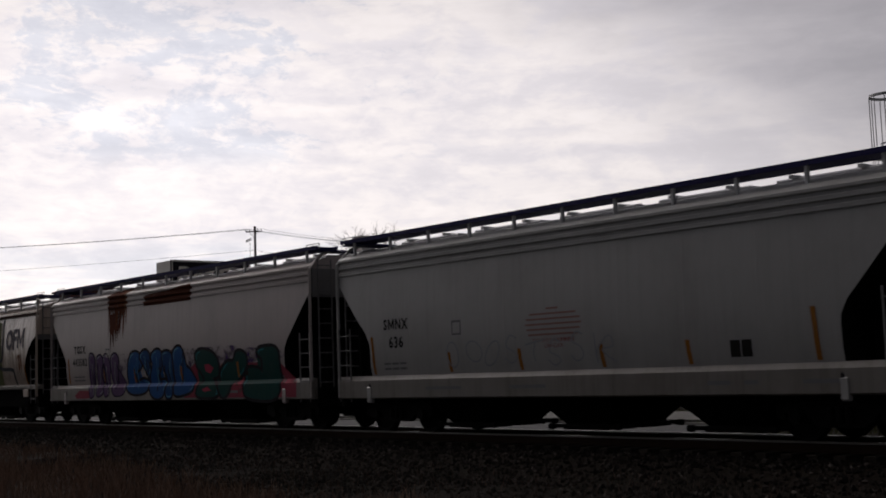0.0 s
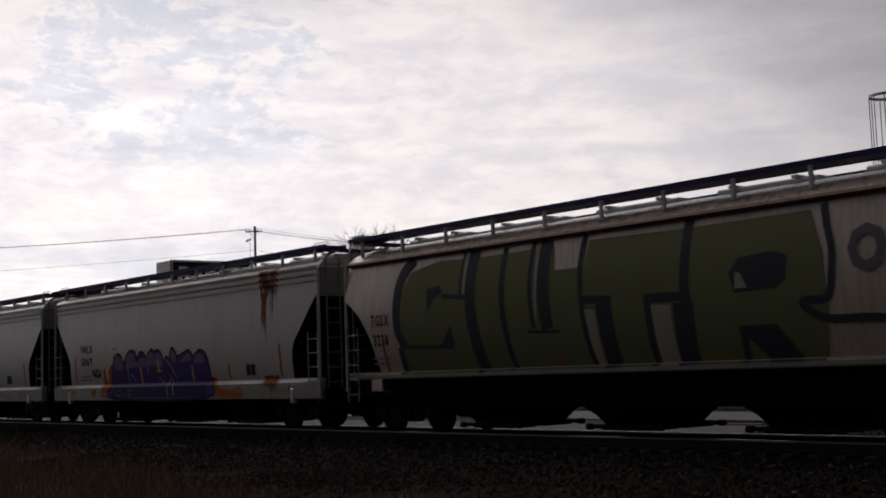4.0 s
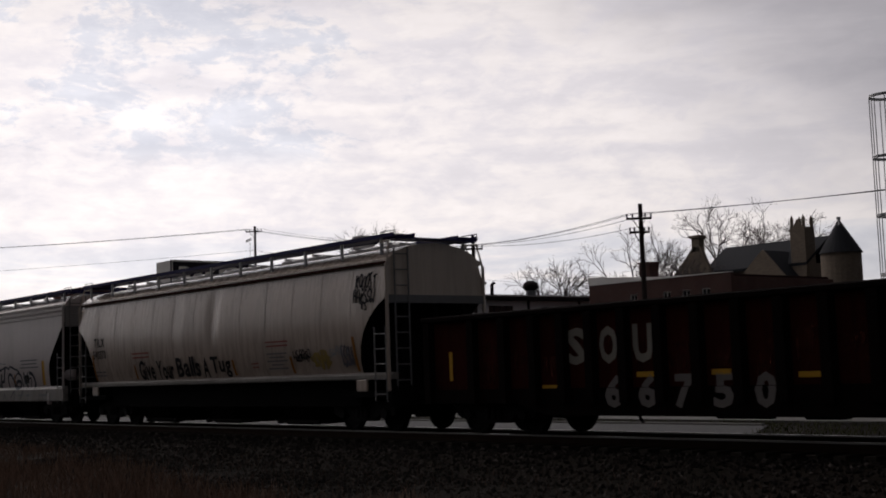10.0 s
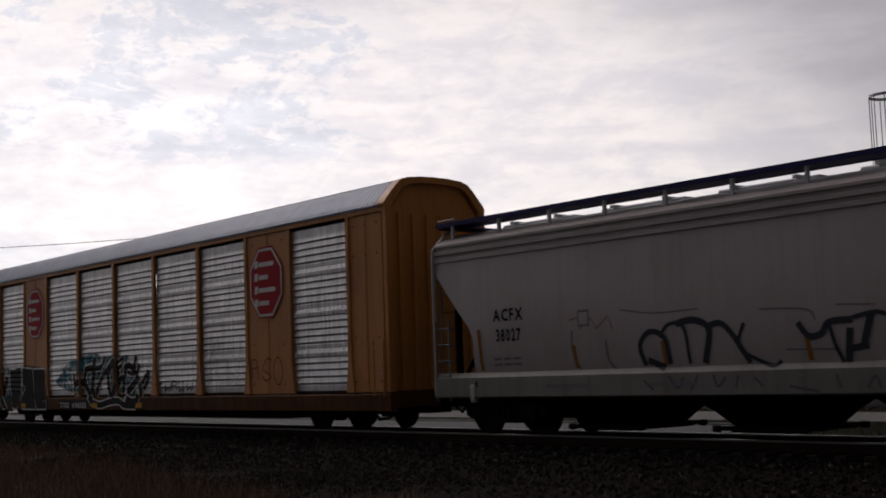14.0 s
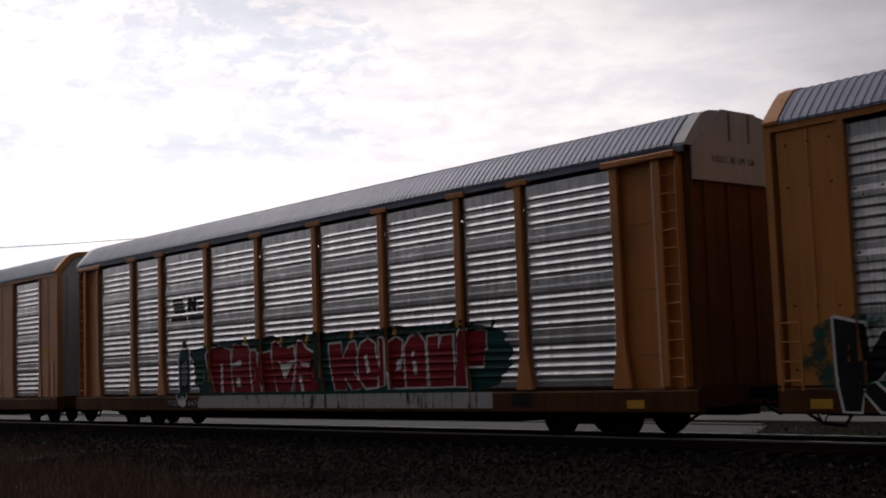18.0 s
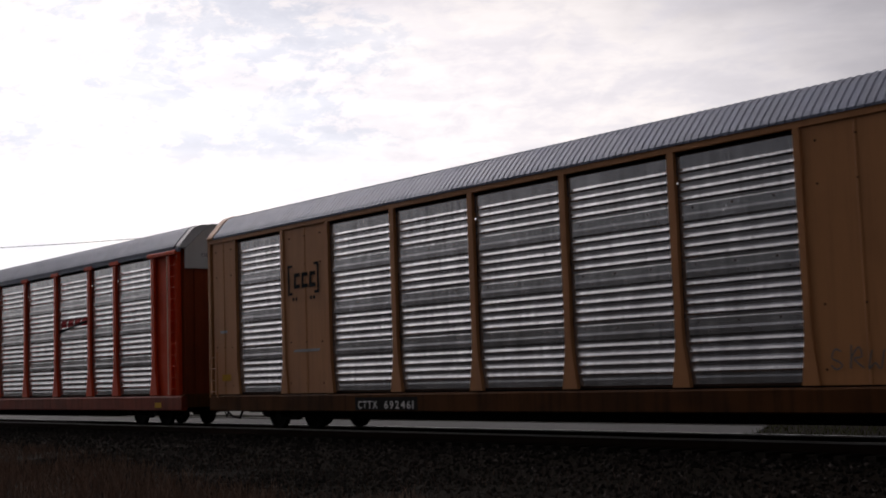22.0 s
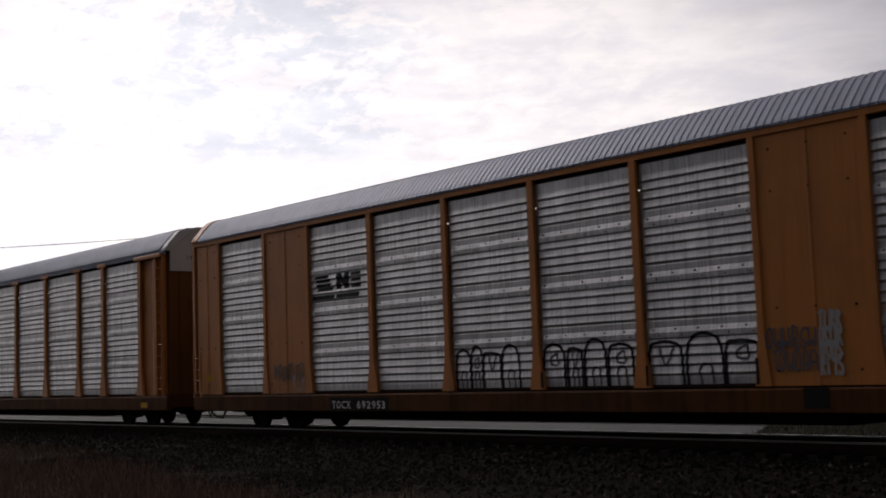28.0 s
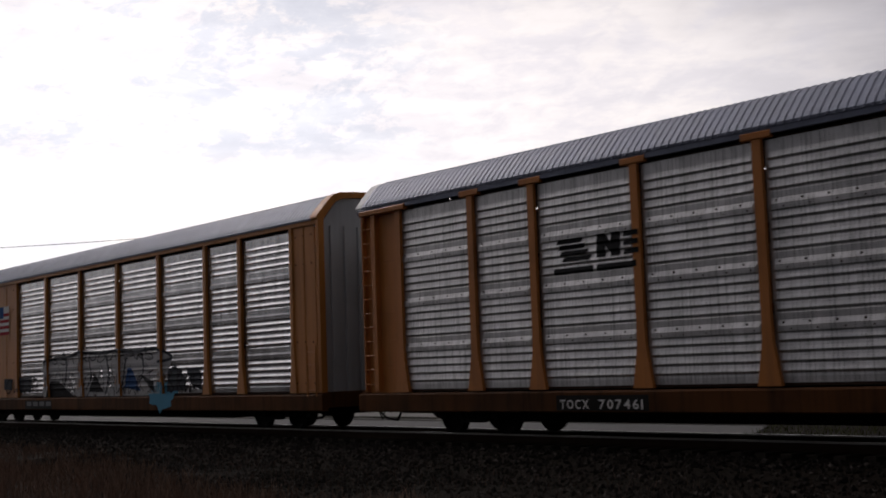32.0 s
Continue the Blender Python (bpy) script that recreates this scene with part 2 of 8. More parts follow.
def tube(bm, a, b, r, n=8, r2=None):
    a, b = Vector(a), Vector(b)
    d = (b - a).normalized()
    u = d.orthogonal().normalized()
    w = d.cross(u)
    r2 = r if r2 is None else r2
    rings = []
    for p, q in ((a, r), (b, r2)):
        rings.append([bm.verts.new(p + (u * math.cos(k * math.tau / n) + w * math.sin(k * math.tau / n)) * q) for k in range(n)])
    for k in range(n):
        bm.faces.new((rings[0][k], rings[0][(k + 1) % n], rings[1][(k + 1) % n], rings[1][k]))
    bm.faces.new(rings[0][::-1])
    bm.faces.new(rings[1])
    return bm


def pipe(bm, pts, r, n=8):
    """A round bar bent through points, in one piece."""
    P = [Vector(p) for p in pts]
    rings, u = [], None
    for i, p in enumerate(P):
        d = (P[min(i + 1, len(P) - 1)] - P[max(i - 1, 0)]).normalized()
        u = d.orthogonal().normalized() if u is None else (u - d * u.dot(d)).normalized()
        w = d.cross(u)
        rings.append([bm.verts.new(p + (u * math.cos(k * math.tau / n) + w * math.sin(k * math.tau / n)) * r) for k in range(n)])
    for a, b in zip(rings, rings[1:]):
        for k in range(n):
            bm.faces.new((a[k], a[(k + 1) % n], b[(k + 1) % n], b[k]))
    bm.faces.new(rings[0][::-1])
    bm.faces.new(rings[-1])
    return bm


def lathe_y(bm, profile, n=24, x=0.0, z=0.0):
    """Turns (radius, y) points about an axis along y."""
    rows = [[bm.verts.new((x + r * math.cos(k * math.tau / n), y, z + r * math.sin(k * math.tau / n))) for k in range(n)] for r, y in profile]
    for a, b in zip(rows, rows[1:]):
        for k in range(n):
            bm.faces.new((a[k], a[(k + 1) % n], b[(k + 1) % n], b[k]))
    bm.faces.new(rows[0])
    bm.faces.new(rows[-1])
    bmesh.ops.recalc_face_normals(bm, faces=bm.faces)
    return bm


def B():
    return bmesh.new()


# ---------------------------------------------------------------- lettering
GLYPHS = {}


def glyph(ch, bold=0.0):
    """Outline of one character as flat faces, in font units above its base line."""
    bold = 0.0 if ch in "MW" else bold
    key = (ch, bold)
    if ch == "M":
        w, h, b, c = 0.78, 0.729, 0.16, 0.39
        pts = [(0, 0), (b, 0), (b, h), (0, h), (w - b, 0), (w, 0), (w, h), (w - b, h), (c, 0.28), (c, 0.02), (b, h - 0.30), (w - b, h - 0.30)]
        return np.array(pts), [(0, 1, 2, 3), (4, 5, 6, 7), (10, 9, 8, 2), (9, 11, 7, 8)]
    if key not in GLYPHS:
        cu = bpy.data.curves.new("lettering", "FONT")
        cu.body, cu.resolution_u, cu.offset = ch, 2, bold
        ob = bpy.data.objects.new("lettering", cu)
        scene.collection.objects.link(ob)
        me = bpy.data.meshes.new_from_object(ob)
        GLYPHS[key] = (np.array([v.co[:2] for v in me.vertices]), [tuple(p.vertices) for p in me.polygons])
        bpy.data.objects.remove(ob)
        bpy.data.curves.remove(cu)
        bpy.data.meshes.remove(me)
    return GLYPHS[key]


# ---------------------------------------------------------------- sky sheet (drifts across the view)
def build_clouds():
    bm = B()
    a, c, rings, seg = 4300.0, 310.0, 26, 96
    rows = []
    for i in range(rings):
        th = (i / rings) ** 1.6 * math.pi / 2
        rows.append([bm.verts.new((a * math.cos(th) * math.cos(k * math.tau / seg), a * math.cos(th) * math.sin(k * math.tau / seg), c * math.sin(th))) for k in range(seg)])
    top = bm.verts.new((0, 0, c))
    for p, q in zip(rows, rows[1:]):
        for k in range(seg):
            bm.faces.new((p[k], p[(k + 1) % seg], q[(k + 1) % seg], q[k]))
    for k in range(seg):
        bm.faces.new((rows[-1][k], rows[-1][(k + 1) % seg], top))
    ob = part("cloud_backdrop", bm, cloud_material(), smooth=True)
    tagged(ob, "thin bright layer of mottled grey and white cloud", "sky", kind="structure")
    ob.location = (0, 0, -12)
    return ob


clouds = build_clouds()
TRAVEL = (150.2057, 1.3083, -1.8626, -0.6289, 0.6479)


# ---------------------------------------------------------------- ground, road, track
def ground_material():
    n = Nodes("verge_soil_and_grass")
    c = n.place()
    broad = n.noise(c, 0.25, 6, 0.6)
    fine = n.noise(c, 7.0, 6, 0.65)
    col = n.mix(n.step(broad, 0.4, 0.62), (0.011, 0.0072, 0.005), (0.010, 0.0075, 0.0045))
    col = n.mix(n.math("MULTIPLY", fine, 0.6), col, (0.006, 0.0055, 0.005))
    n.bsdf.inputs["Specular IOR Level"].default_value = 0.05
    n.bump(fine, 0.6, 0.08)
    return n.surface(col, 0.95)


def road_material():
    n = Nodes("worn_pale_asphalt")
    c = n.place()
    broad = n.noise(n.scaled(c, (0.4, 1.2, 1)), 0.35, 5, 0.6)
    fine = n.noise(c, 30, 4, 0.6)
    col = n.mix(n.step(broad, 0.3, 0.7), (0.026, 0.025, 0.025), (0.036, 0.035, 0.035))
    col = n.mix(n.math("MULTIPLY", fine, 0.4), col, (0.02, 0.02, 0.02))
    n.bump(fine, 0.3, 0.02)
    return n.surface(col, 0.85)


def stone_material():
    n = Nodes("dark_ballast_stone")
    c = n.coords()
    isl = n.t.nodes.new("ShaderNodeNewGeometry").outputs["Random Per Island"]
    f = n.noise(c, 20, 5, 0.6)
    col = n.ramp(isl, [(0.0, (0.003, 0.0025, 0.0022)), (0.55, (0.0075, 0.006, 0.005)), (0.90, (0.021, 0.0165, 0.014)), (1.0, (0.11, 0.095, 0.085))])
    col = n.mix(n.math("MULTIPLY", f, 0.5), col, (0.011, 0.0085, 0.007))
    n.bsdf.inputs["Specular IOR Level"].default_value = 0.1
    n.bump(f, 0.4, 0.01)
    return n.surface(col, 0.9)


GROUND_Z = -0.6


def build_ground():
    # one sheet to the horizon, with the ballast bank under the track
    bm = B()
    ys = [-4300, -600, -150, -60, -30, -16, -11, -8.5, -6.5, -5.0, -4.2, -3.4, -2.6, -1.9, -1.5, 0, 1.5, 1.9, 2.8, 3.6, 4.6, 6, 8, 30, 80, 200, 800, 4300]
    xs = [-4300, -1500, -600, -300, -200, -150, -120, -100, -90, -80, -70] + [-64 + 2 * i for i in range(38)] + [20, 40, 80, 200, 800, 4300]

    def height(x, y):
        d = abs(y)
        bank = max(0.0, min(1.0, (4.6 - d) / 3.0))
        bank = bank * bank * (3 - 2 * bank)
        z = GROUND_Z + bank * 0.33
        if 4.6 < d < 40 and y < 0:
            z += 0.07 * noise.noise(Vector((x * 0.35, y * 0.35, 0)))
        return z
    rows = [[bm.verts.new((x, y, height(x, y))) for y in ys] for x in xs]
    for a, b in zip(rows, rows[1:]):
        for i in range(len(ys) - 1):
            bm.faces.new((a[i], b[i], b[i + 1], a[i + 1]))
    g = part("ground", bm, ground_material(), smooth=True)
    tagged(g, "dark soil and short grass beside the railway", "ground", kind="structure")
    # the road behind the track, its far kerb and pavement
    bm = B()
    prism(bm, [(-600, 6.0), (-20.2, 6.0), (-21.5, 9.5), (-23.2, 12.3), (-600, 12.3)], GROUND_Z - 0.15, GROUND_Z + 0.03, "z")
    road = part("road", bm, road_material())
    tagged(road, "worn pale grey asphalt road beyond the track", "road", kind="structure")
    bm = B()
    box(bm, -600, -23.4, 12.3, 12.45, GROUND_Z - 0.1, GROUND_Z + 0.10, 0.02)
    tagged(part("kerb", bm, plain("pale_concrete", (0.12, 0.115, 0.105), 0.85, 0, 0.2)), "pale concrete kerb along the road", "kerb", kind="structure")
    bm = B()
    box(bm, -600, 250, 13.9, 19.4, GROUND_Z - 0.1, GROUND_Z + 0.10)
    tagged(part("pavement", bm, plain("old_concrete_slab", (0.075, 0.072, 0.064), 0.85, 0, 0.2)), "pale concrete yard beyond the grass strip", "pavement", kind="structure")


build_ground()


def build_low_sky_screen():
    """An unseen dark screen added behind the camera; it keeps low sky light off the cars."""
    bm = B()
    rnd = random.Random(40)
    pts = [(-700.0, GROUND_Z)]
    x = -700.0
    while x < 500:
        pts.append((x, 15.0 + 3.5 * noise.noise(Vector((x * 0.02, 0, 0))) + rnd.uniform(-1.2, 1.2)))
        x += rnd.uniform(3, 8)
    pts += [(500.0, 14.0), (500.0, GROUND_Z)]
    top = [bm.verts.new((a, -122.0 + 4 * math.sin(a * 0.05), b)) for a, b in pts[1:-1]]
    low = [bm.verts.new((a, -118.0 + 4 * math.sin(a * 0.05), GROUND_Z - 0.5)) for a, b in pts[1:-1]]
    for i in range(len(top) - 1):
        bm.faces.new((low[i], low[i + 1], top[i + 1], top[i]))
    tagged(part("woods_backdrop", bm, plain("far_bare_woods", (0.035, 0.030, 0.026), 0.95, 0, 0.4, 0.3)), "added dark screen behind the camera, blocking the low sky", "woods", kind="structure")


build_low_sky_screen()


def build_track():
    track = thing("railway_track", "dark railway track with polished rail heads on timber sleepers", "railway track", kind="structure")
    head = [(-0.036, 0.0), (0.036, 0.0), (0.036, -0.035), (-0.036, -0.035)]
    web = [(-0.036, -0.035), (0.036, -0.035), (0.010, -0.055), (0.010, -0.15), (0.07, -0.175), (0.07, -0.185), (-0.07, -0.185), (-0.07, -0.175), (-0.010, -0.15), (-0.010, -0.055)]
    for side in (-1, 1):
        bm = B()
        prism(bm, [(side * 0.7535 + y, z) for y, z in head], -320, 120)
        part("rail_head", bm, M["rail"], track, "bright worn top of the rail")
        bm = B()
        prism(bm, [(side * 0.7535 + y, z) for y, z in web], -320, 120)
        part("rail_web", bm, M["railside"], track)
    bm = B()
    box(bm, -0.115, 0.115, -1.3, 1.3, -0.36, -0.187, 0.012)
    tie = part("sleeper", bm, M["tie"], track)
    tie.location.x = -75
    for i in range(1, 160):
        again(tie, track, pose(-75 + 0.53 * i, random.uniform(-0.03, 0.03), random.uniform(-0.004, 0), 0, 0, random.uniform(-0.8, 0.8)))


build_track()


# ---------------------------------------------------------------- trucks and couplers
WHEEL_R = 0.457


def wheelset_mesh():
    bm = B()
    for s in (-1, 1):
        lathe_y(bm, [(0.10, s * 0.83), (0.13, s * 0.82), (0.16, s * 0.765), (0.36, s * 0.755), (0.40, s * 0.80), (WHEEL_R, s * 0.80), (WHEEL_R + 0.004, s * 0.70), (WHEEL_R + 0.028, s * 0.69),
                     (WHEEL_R + 0.028, s * 0.665), (0.40, s * 0.66), (0.36, s * 0.71), (0.14, s * 0.70)], 28)
    tube(bm, (0, -1.05, 0), (0, 1.05, 0), 0.08, 10)
    me = bpy.data.meshes.new("wheelset")
    bm.to_mesh(me)
    bm.free()
    me.materials.append(M["steel"])
    return me


def sideframe_mesh():
    bm = B()
    top = [(-1.28, 0.42), (-1.28, 0.62), (-1.05, 0.70), (-0.45, 0.78), (0.45, 0.78), (1.05, 0.70), (1.28, 0.62), (1.28, 0.42), (1.12, 0.36), (1.10, 0.52), (0.72, 0.52),
           (0.62, 0.40), (0.42, 0.26), (-0.42, 0.26), (-0.62, 0.40), (-0.72, 0.52), (-1.10, 0.52), (-1.12, 0.36)]
    prism(bm, top, -0.08, 0.08, "y")
    for k in (-0.18, 0, 0.18):
        tube(bm, (k, -0.1, 0.34), (k, -0.1, 0.60), 0.07, 8)
    for k in (-0.89, 0.89):
        tube(bm, (k, -0.14, 0.45), (k, 0.06, 0.45), 0.13, 12)
    me = bpy.data.meshes.new("sideframe")
    bm.to_mesh(me)
    bm.free()
    me.materials.append(M["steel"])
    return me


WHEELSET, SIDEFRAME = wheelset_mesh(), sideframe_mesh()
bm = B()
box(bm, -0.25, 0.25, -1.05, 1.05, 0.42, 0.74, 0.05)
tube(bm, (0, 0, 0.7), (0, 0, 0.86), 0.2, 14)
BOLSTER = part("bolster", bm, M["steel"])
BOLSTER_ME = BOLSTER.data
bpy.data.objects.remove(BOLSTER)
wheels = []


def add_truck(car, x):
    """A two-axle truck under a car: bolster, two side frames, two rolling wheelsets."""
    truck = new("truck", BOLSTER_ME)
    truck.parent = car
    truck.location = (x, 0, 0)
    for s in (-1, 1):
        f = new("side_frame", SIDEFRAME)
        f.parent = truck
        f.matrix_basis = pose(0, s * 1.0, 0, 0, 0, 0 if s < 0 else 180)
    for k in (-0.89, 0.89):
        w = new("wheelset", WHEELSET)
        w.parent = truck
        w.location = (k, 0, WHEEL_R)
        wheels.append((w, k))
    return truck


def add_coupler(car, x, side):
    bm = B()
    box(bm, min(x, x + side * 0.75), max(x, x + side * 0.75), -0.09, 0.09, 0.72, 0.94, 0.03)
    box(bm, min(x + side * 0.55, x + side * 0.86), max(x + side * 0.55, x + side * 0.86), -0.16, 0.16, 0.68, 0.98, 0.05)
    part("coupler", bm, M["steel"], car)
    bm = B()
    pipe(bm, [(x, 0.35, 0.75), (x + side * 0.25, 0.33, 0.52), (x + side * 0.5, 0.28, 0.42), (x + side * 0.72, 0.2, 0.55)], 0.03, 6)
    part("brake_hose", bm, M["steel"], car)


def ladder(bm, x0, x1, y, z0, z1, n, r=0.018, y1=None):
    y1 = y if y1 is None else y1
    tube(bm, (x0, y, z0), (x0, y1, z1), r * 1.3, 6)
    tube(bm, (x1, y, z0), (x1, y1, z1), r * 1.3, 6)
    for i in range(n):
        f = (i + 0.5) / n
        tube(bm, (x0, y + (y1 - y) * f, z0 + (z1 - z0) * f), (x1, y + (y1 - y) * f, z0 + (z1 - z0) * f), r, 6)
    return bm


# ---------------------------------------------------------------- covered hoppers
FLAT_SIDE = [(1.50, 1.34), (1.545, 1.6), (1.575, 2.2), (1.575, 2.9), (1.545, 3.45), (1.525, 3.86), (1.56, 3.875), (1.56, 3.945), (1.50, 3.965), (1.50, 4.025), (1.56, 4.045), (1.56, 4.115), (1.50, 4.135), (1.50, 4.195), (1.555, 4.215), (1.555, 4.27), (1.30, 4.41), (0.95, 4.53), (0.45, 4.60), (0.0, 4.62)]
ROUND_SIDE = [(1.41, 1.43), (1.48, 1.62), (1.56, 1.97), (1.61, 2.45), (1.62, 2.9), (1.58, 3.4), (1.50, 3.85), (1.43, 4.08), (1.51, 4.09), (1.51, 4.17), (1.40, 4.21), (1.22, 4.35), (0.9, 4.48), (0.45, 4.57), (0.0, 4.60)]
FLAT_CUT = [(0.0, 3.62), (0.20, 3.40), (0.50, 3.06), (0.82, 2.70), (1.12, 2.38), (1.24, 2.15), (1.28, 1.85), (1.26, 1.34)]
ROUND_CUT = [(0.0, 3.22), (0.30, 3.05), (0.62, 2.78), (0.88, 2.45), (1.05, 2.1), (1.14, 1.75), (1.18, 1.43)]


def side_y(profile, z):
    for (ya, za), (yb, zb) in zip(profile, profile[1:]):
        if za <= z <= zb:
            return ya + (yb - ya) * (z - za) / max(1e-6, zb - za)
    return profile[0][0] if z < profile[0][1] else 0.0


def clipped(profile, cut):
    out = []
    for y, z in profile:
        out.append((y, z) if z >= cut else (side_y(profile, cut), cut))
    return out


SEAM_GAP = 1.335  # width of a side sheet on the round-sided hoppers


def hopper_body(half, profile, cut, dents=(), pillow=False):
    """Shell with sloped lower ends. half: half the length over the end sheets."""
    bm = B()
    ends = [(half - d, z) for d, z in cut]
    inner = ends[-1][0]
    if pillow:
        inside = {round(SEAM_GAP * j / 2, 3) for j in range(-11, 12)} | {round(d[0] + q * d[2], 3) for d in dents for q in (-1, -0.5, 0, 0.5, 1)}
    else:
        inside = {-inner + 2 * inner * i / 26 for i in range(1, 26)}
    xs = [(-x, z) for x, z in ends] + [(x, profile[0][1]) for x in sorted(inside) if abs(x) < inner - 0.05] + [(x, z) for x, z in ends[::-1]]
    rows = {}
    for s in (-1, 1):
        rows[s] = []
        for x, z in xs:
            pr = clipped(profile, z)
            row = []
            puff = 0.013 * (1 - math.cos(math.tau * (x / SEAM_GAP))) if pillow and abs(x) < inner else 0.0
            for y, zz in pr:
                y -= puff * (1 if 1.5 < zz < 3.9 else 0)
                for dx, dz, w, h, depth in dents:
                    y -= depth * math.exp(-((x - dx) / w) ** 2 - ((zz - dz) / h) ** 2) * (1 if 1.4 < zz < 3.95 else 0)
                row.append(bm.verts.new((x, s * y, zz)))
            rows[s].append(row)
        for a, b in zip(rows[s], rows[s][1:]):
            for i in range(len(profile) - 1):
                try:
                    bm.faces.new((a[i], b[i], b[i + 1], a[i + 1]))
                except ValueError:
                    pass
    # flat bottom
    m = [r for r in rows[-1]], [r for r in rows[1]]
    for i in range(len(cut), len(xs) - len(cut) - 1):
        bm.faces.new((m[0][i][0], m[0][i + 1][0], m[1][i + 1][0], m[1][i][0]))
    for i in (0, len(xs) - 1):
        loop = m[0][i] + m[1][i][::-1]
        try:
            bm.faces.new(loop)
        except ValueError:
            pass
    bmesh.ops.remove_doubles(bm, verts=bm.verts, dist=0.0008)
    bmesh.ops.recalc_face_normals(bm, faces=bm.faces)
    return bm


def hopper(label, x0, half, kind, paint, roof_paint, dents=(), tank=False):
    flat = kind == "flat"
    profile, cut = (FLAT_SIDE, FLAT_CUT) if flat else (ROUND_SIDE, ROUND_CUT)
    car = thing("hopper_car", label, "freight car", pose(x0, 0, 0), "cars of the freight train")
    shell = part("body", hopper_body(half - 0.08, profile, cut, dents, not flat), paint, car, smooth=28)
    # black slope sheets under both ends
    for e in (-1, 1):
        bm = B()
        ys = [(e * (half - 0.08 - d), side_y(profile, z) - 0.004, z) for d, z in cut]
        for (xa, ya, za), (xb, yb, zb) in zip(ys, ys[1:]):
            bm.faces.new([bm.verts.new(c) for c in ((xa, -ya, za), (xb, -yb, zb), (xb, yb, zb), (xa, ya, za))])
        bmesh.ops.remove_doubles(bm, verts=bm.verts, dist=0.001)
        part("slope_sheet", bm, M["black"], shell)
        bm = B()
        ring = [(-1.5, 3.46), (1.5, 3.46), (1.5, 4.2), (-1.5, 4.2)] if flat else [(-1.56, 3.10), (1.56, 3.10), (1.56, 3.3), (-1.56, 3.3)]
        prism(bm, ring, *sorted((e * (half - 0.02), e * (half - 0.07))))
        part("end_apron", bm, M["ladder"], car)
    # weld seams down the sides
    for s in (-1, 1):
        for i in range(1, 8) if flat else range(-6, 6):
            x = -half + 1.3 + (2 * half - 2.6) * i / 8 if flat else SEAM_GAP * (i + 0.5)
            if abs(x) > half - 1.3:
                continue
            tuck, wide = (0.0, 0.02) if flat else (0.022, 0.011)
            bm = B()
            pts = [(y - (tuck if 1.5 < z < 3.9 else 0), z) for y, z in profile if z < (3.87 if flat else 4.085)]
            for (ya, za), (yb, zb) in zip(pts, pts[1:]):
                vs = [bm.verts.new(c) for c in ((x - wide, s * ya, za), (x + wide, s * ya, za), (x + wide, s * yb, zb), (x - wide, s * yb, zb))]
                us = [bm.verts.new(c) for c in ((x - wide * 0.4, s * (ya + 0.004), za), (x + wide * 0.4, s * (ya + 0.004), za), (x + wide * 0.4, s * (yb + 0.004), zb), (x - wide * 0.4, s * (yb + 0.004), zb))]
                bm.faces.new(us)
                bm.faces.new((vs[0], us[0], us[3], vs[3]))
                bm.faces.new((vs[1], us[1], us[2], vs[2]))
            bmesh.ops.recalc_face_normals(bm, faces=bm.faces)
            part("seam", bm, paint, shell)
        if not flat:
            y = side_y(profile, 4.09)
            bm = B()
            box(bm, -half + 0.12, half - 0.12, *sorted((s * (y - 0.02), s * (y + 0.012))), 4.065, 4.115)
            part("eave_strip", bm, M["gondola"], shell, "dark rust-brown strip under the eave")
    # side sills and end decks
    for s in (-1, 1):
        bm = B()
        if flat:
            ring = [(s * 1.42, 0.82), (s * 1.56, 0.82), (s * 1.60, 0.85), (s * 1.60, 1.26), (s * 1.50, 1.37), (s * 1.42, 1.37)]
            prism(bm, ring, -half, half)
        else:
            ring = [(s * 1.30, 1.28), (s * 1.50, 1.28), (s * 1.52, 1.31), (s * 1.52, 1.39), (s * 1.42, 1.45), (s * 1.30, 1.45)]
            prism(bm, ring, -half, half)
        part("side_sill", bm, M["sill"], car)
        for e in (-1, 1):
            bm = B()
            if flat:
                box(bm, e * (half - 1.32) - 0.07, e * (half - 1.32) + 0.07, s * 1.56 - 0.06, s * 1.56 + 0.06, 0.72, 1.12, 0.03)
            else:
                box(bm, e * (half - 1.2) - 0.2, e * (half - 1.2) + 0.2, s * 1.50 - 0.03, s * 1.50 + 0.03, 1.0, 1.28, 0.01)
            part("jacking_pad", bm, paint, car)
    for e in (-1, 1):
        xe = e * half
        a, b = sorted((xe, xe - e * 1.9))
        bm = B()
        box(bm, a, b, -1.45, 1.45, 0.86, 1.0)
        box(bm, *sorted((xe, xe - e * 0.12)), -1.5, 1.5, 0.62, 1.12, 0.02)
        part("end_deck", bm, M["black"], car)
        bm = B()
        box(bm, *sorted((xe - e * 0.9, xe - e * 1.15)), -0.9, 0.9, 1.0, 2.35)
        for y in (-0.95, 0, 0.95):
            box(bm, *sorted((xe - e * 0.10, xe - e * 0.22)), y - 0.06, y + 0.06, 1.0, 3.3)
            tube(bm, (xe - e * 0.2, y, 1.1), (xe - e * 1.0, y * 0.8, 2.3), 0.05, 6)
        part("end_frame", bm, M["black"], car)
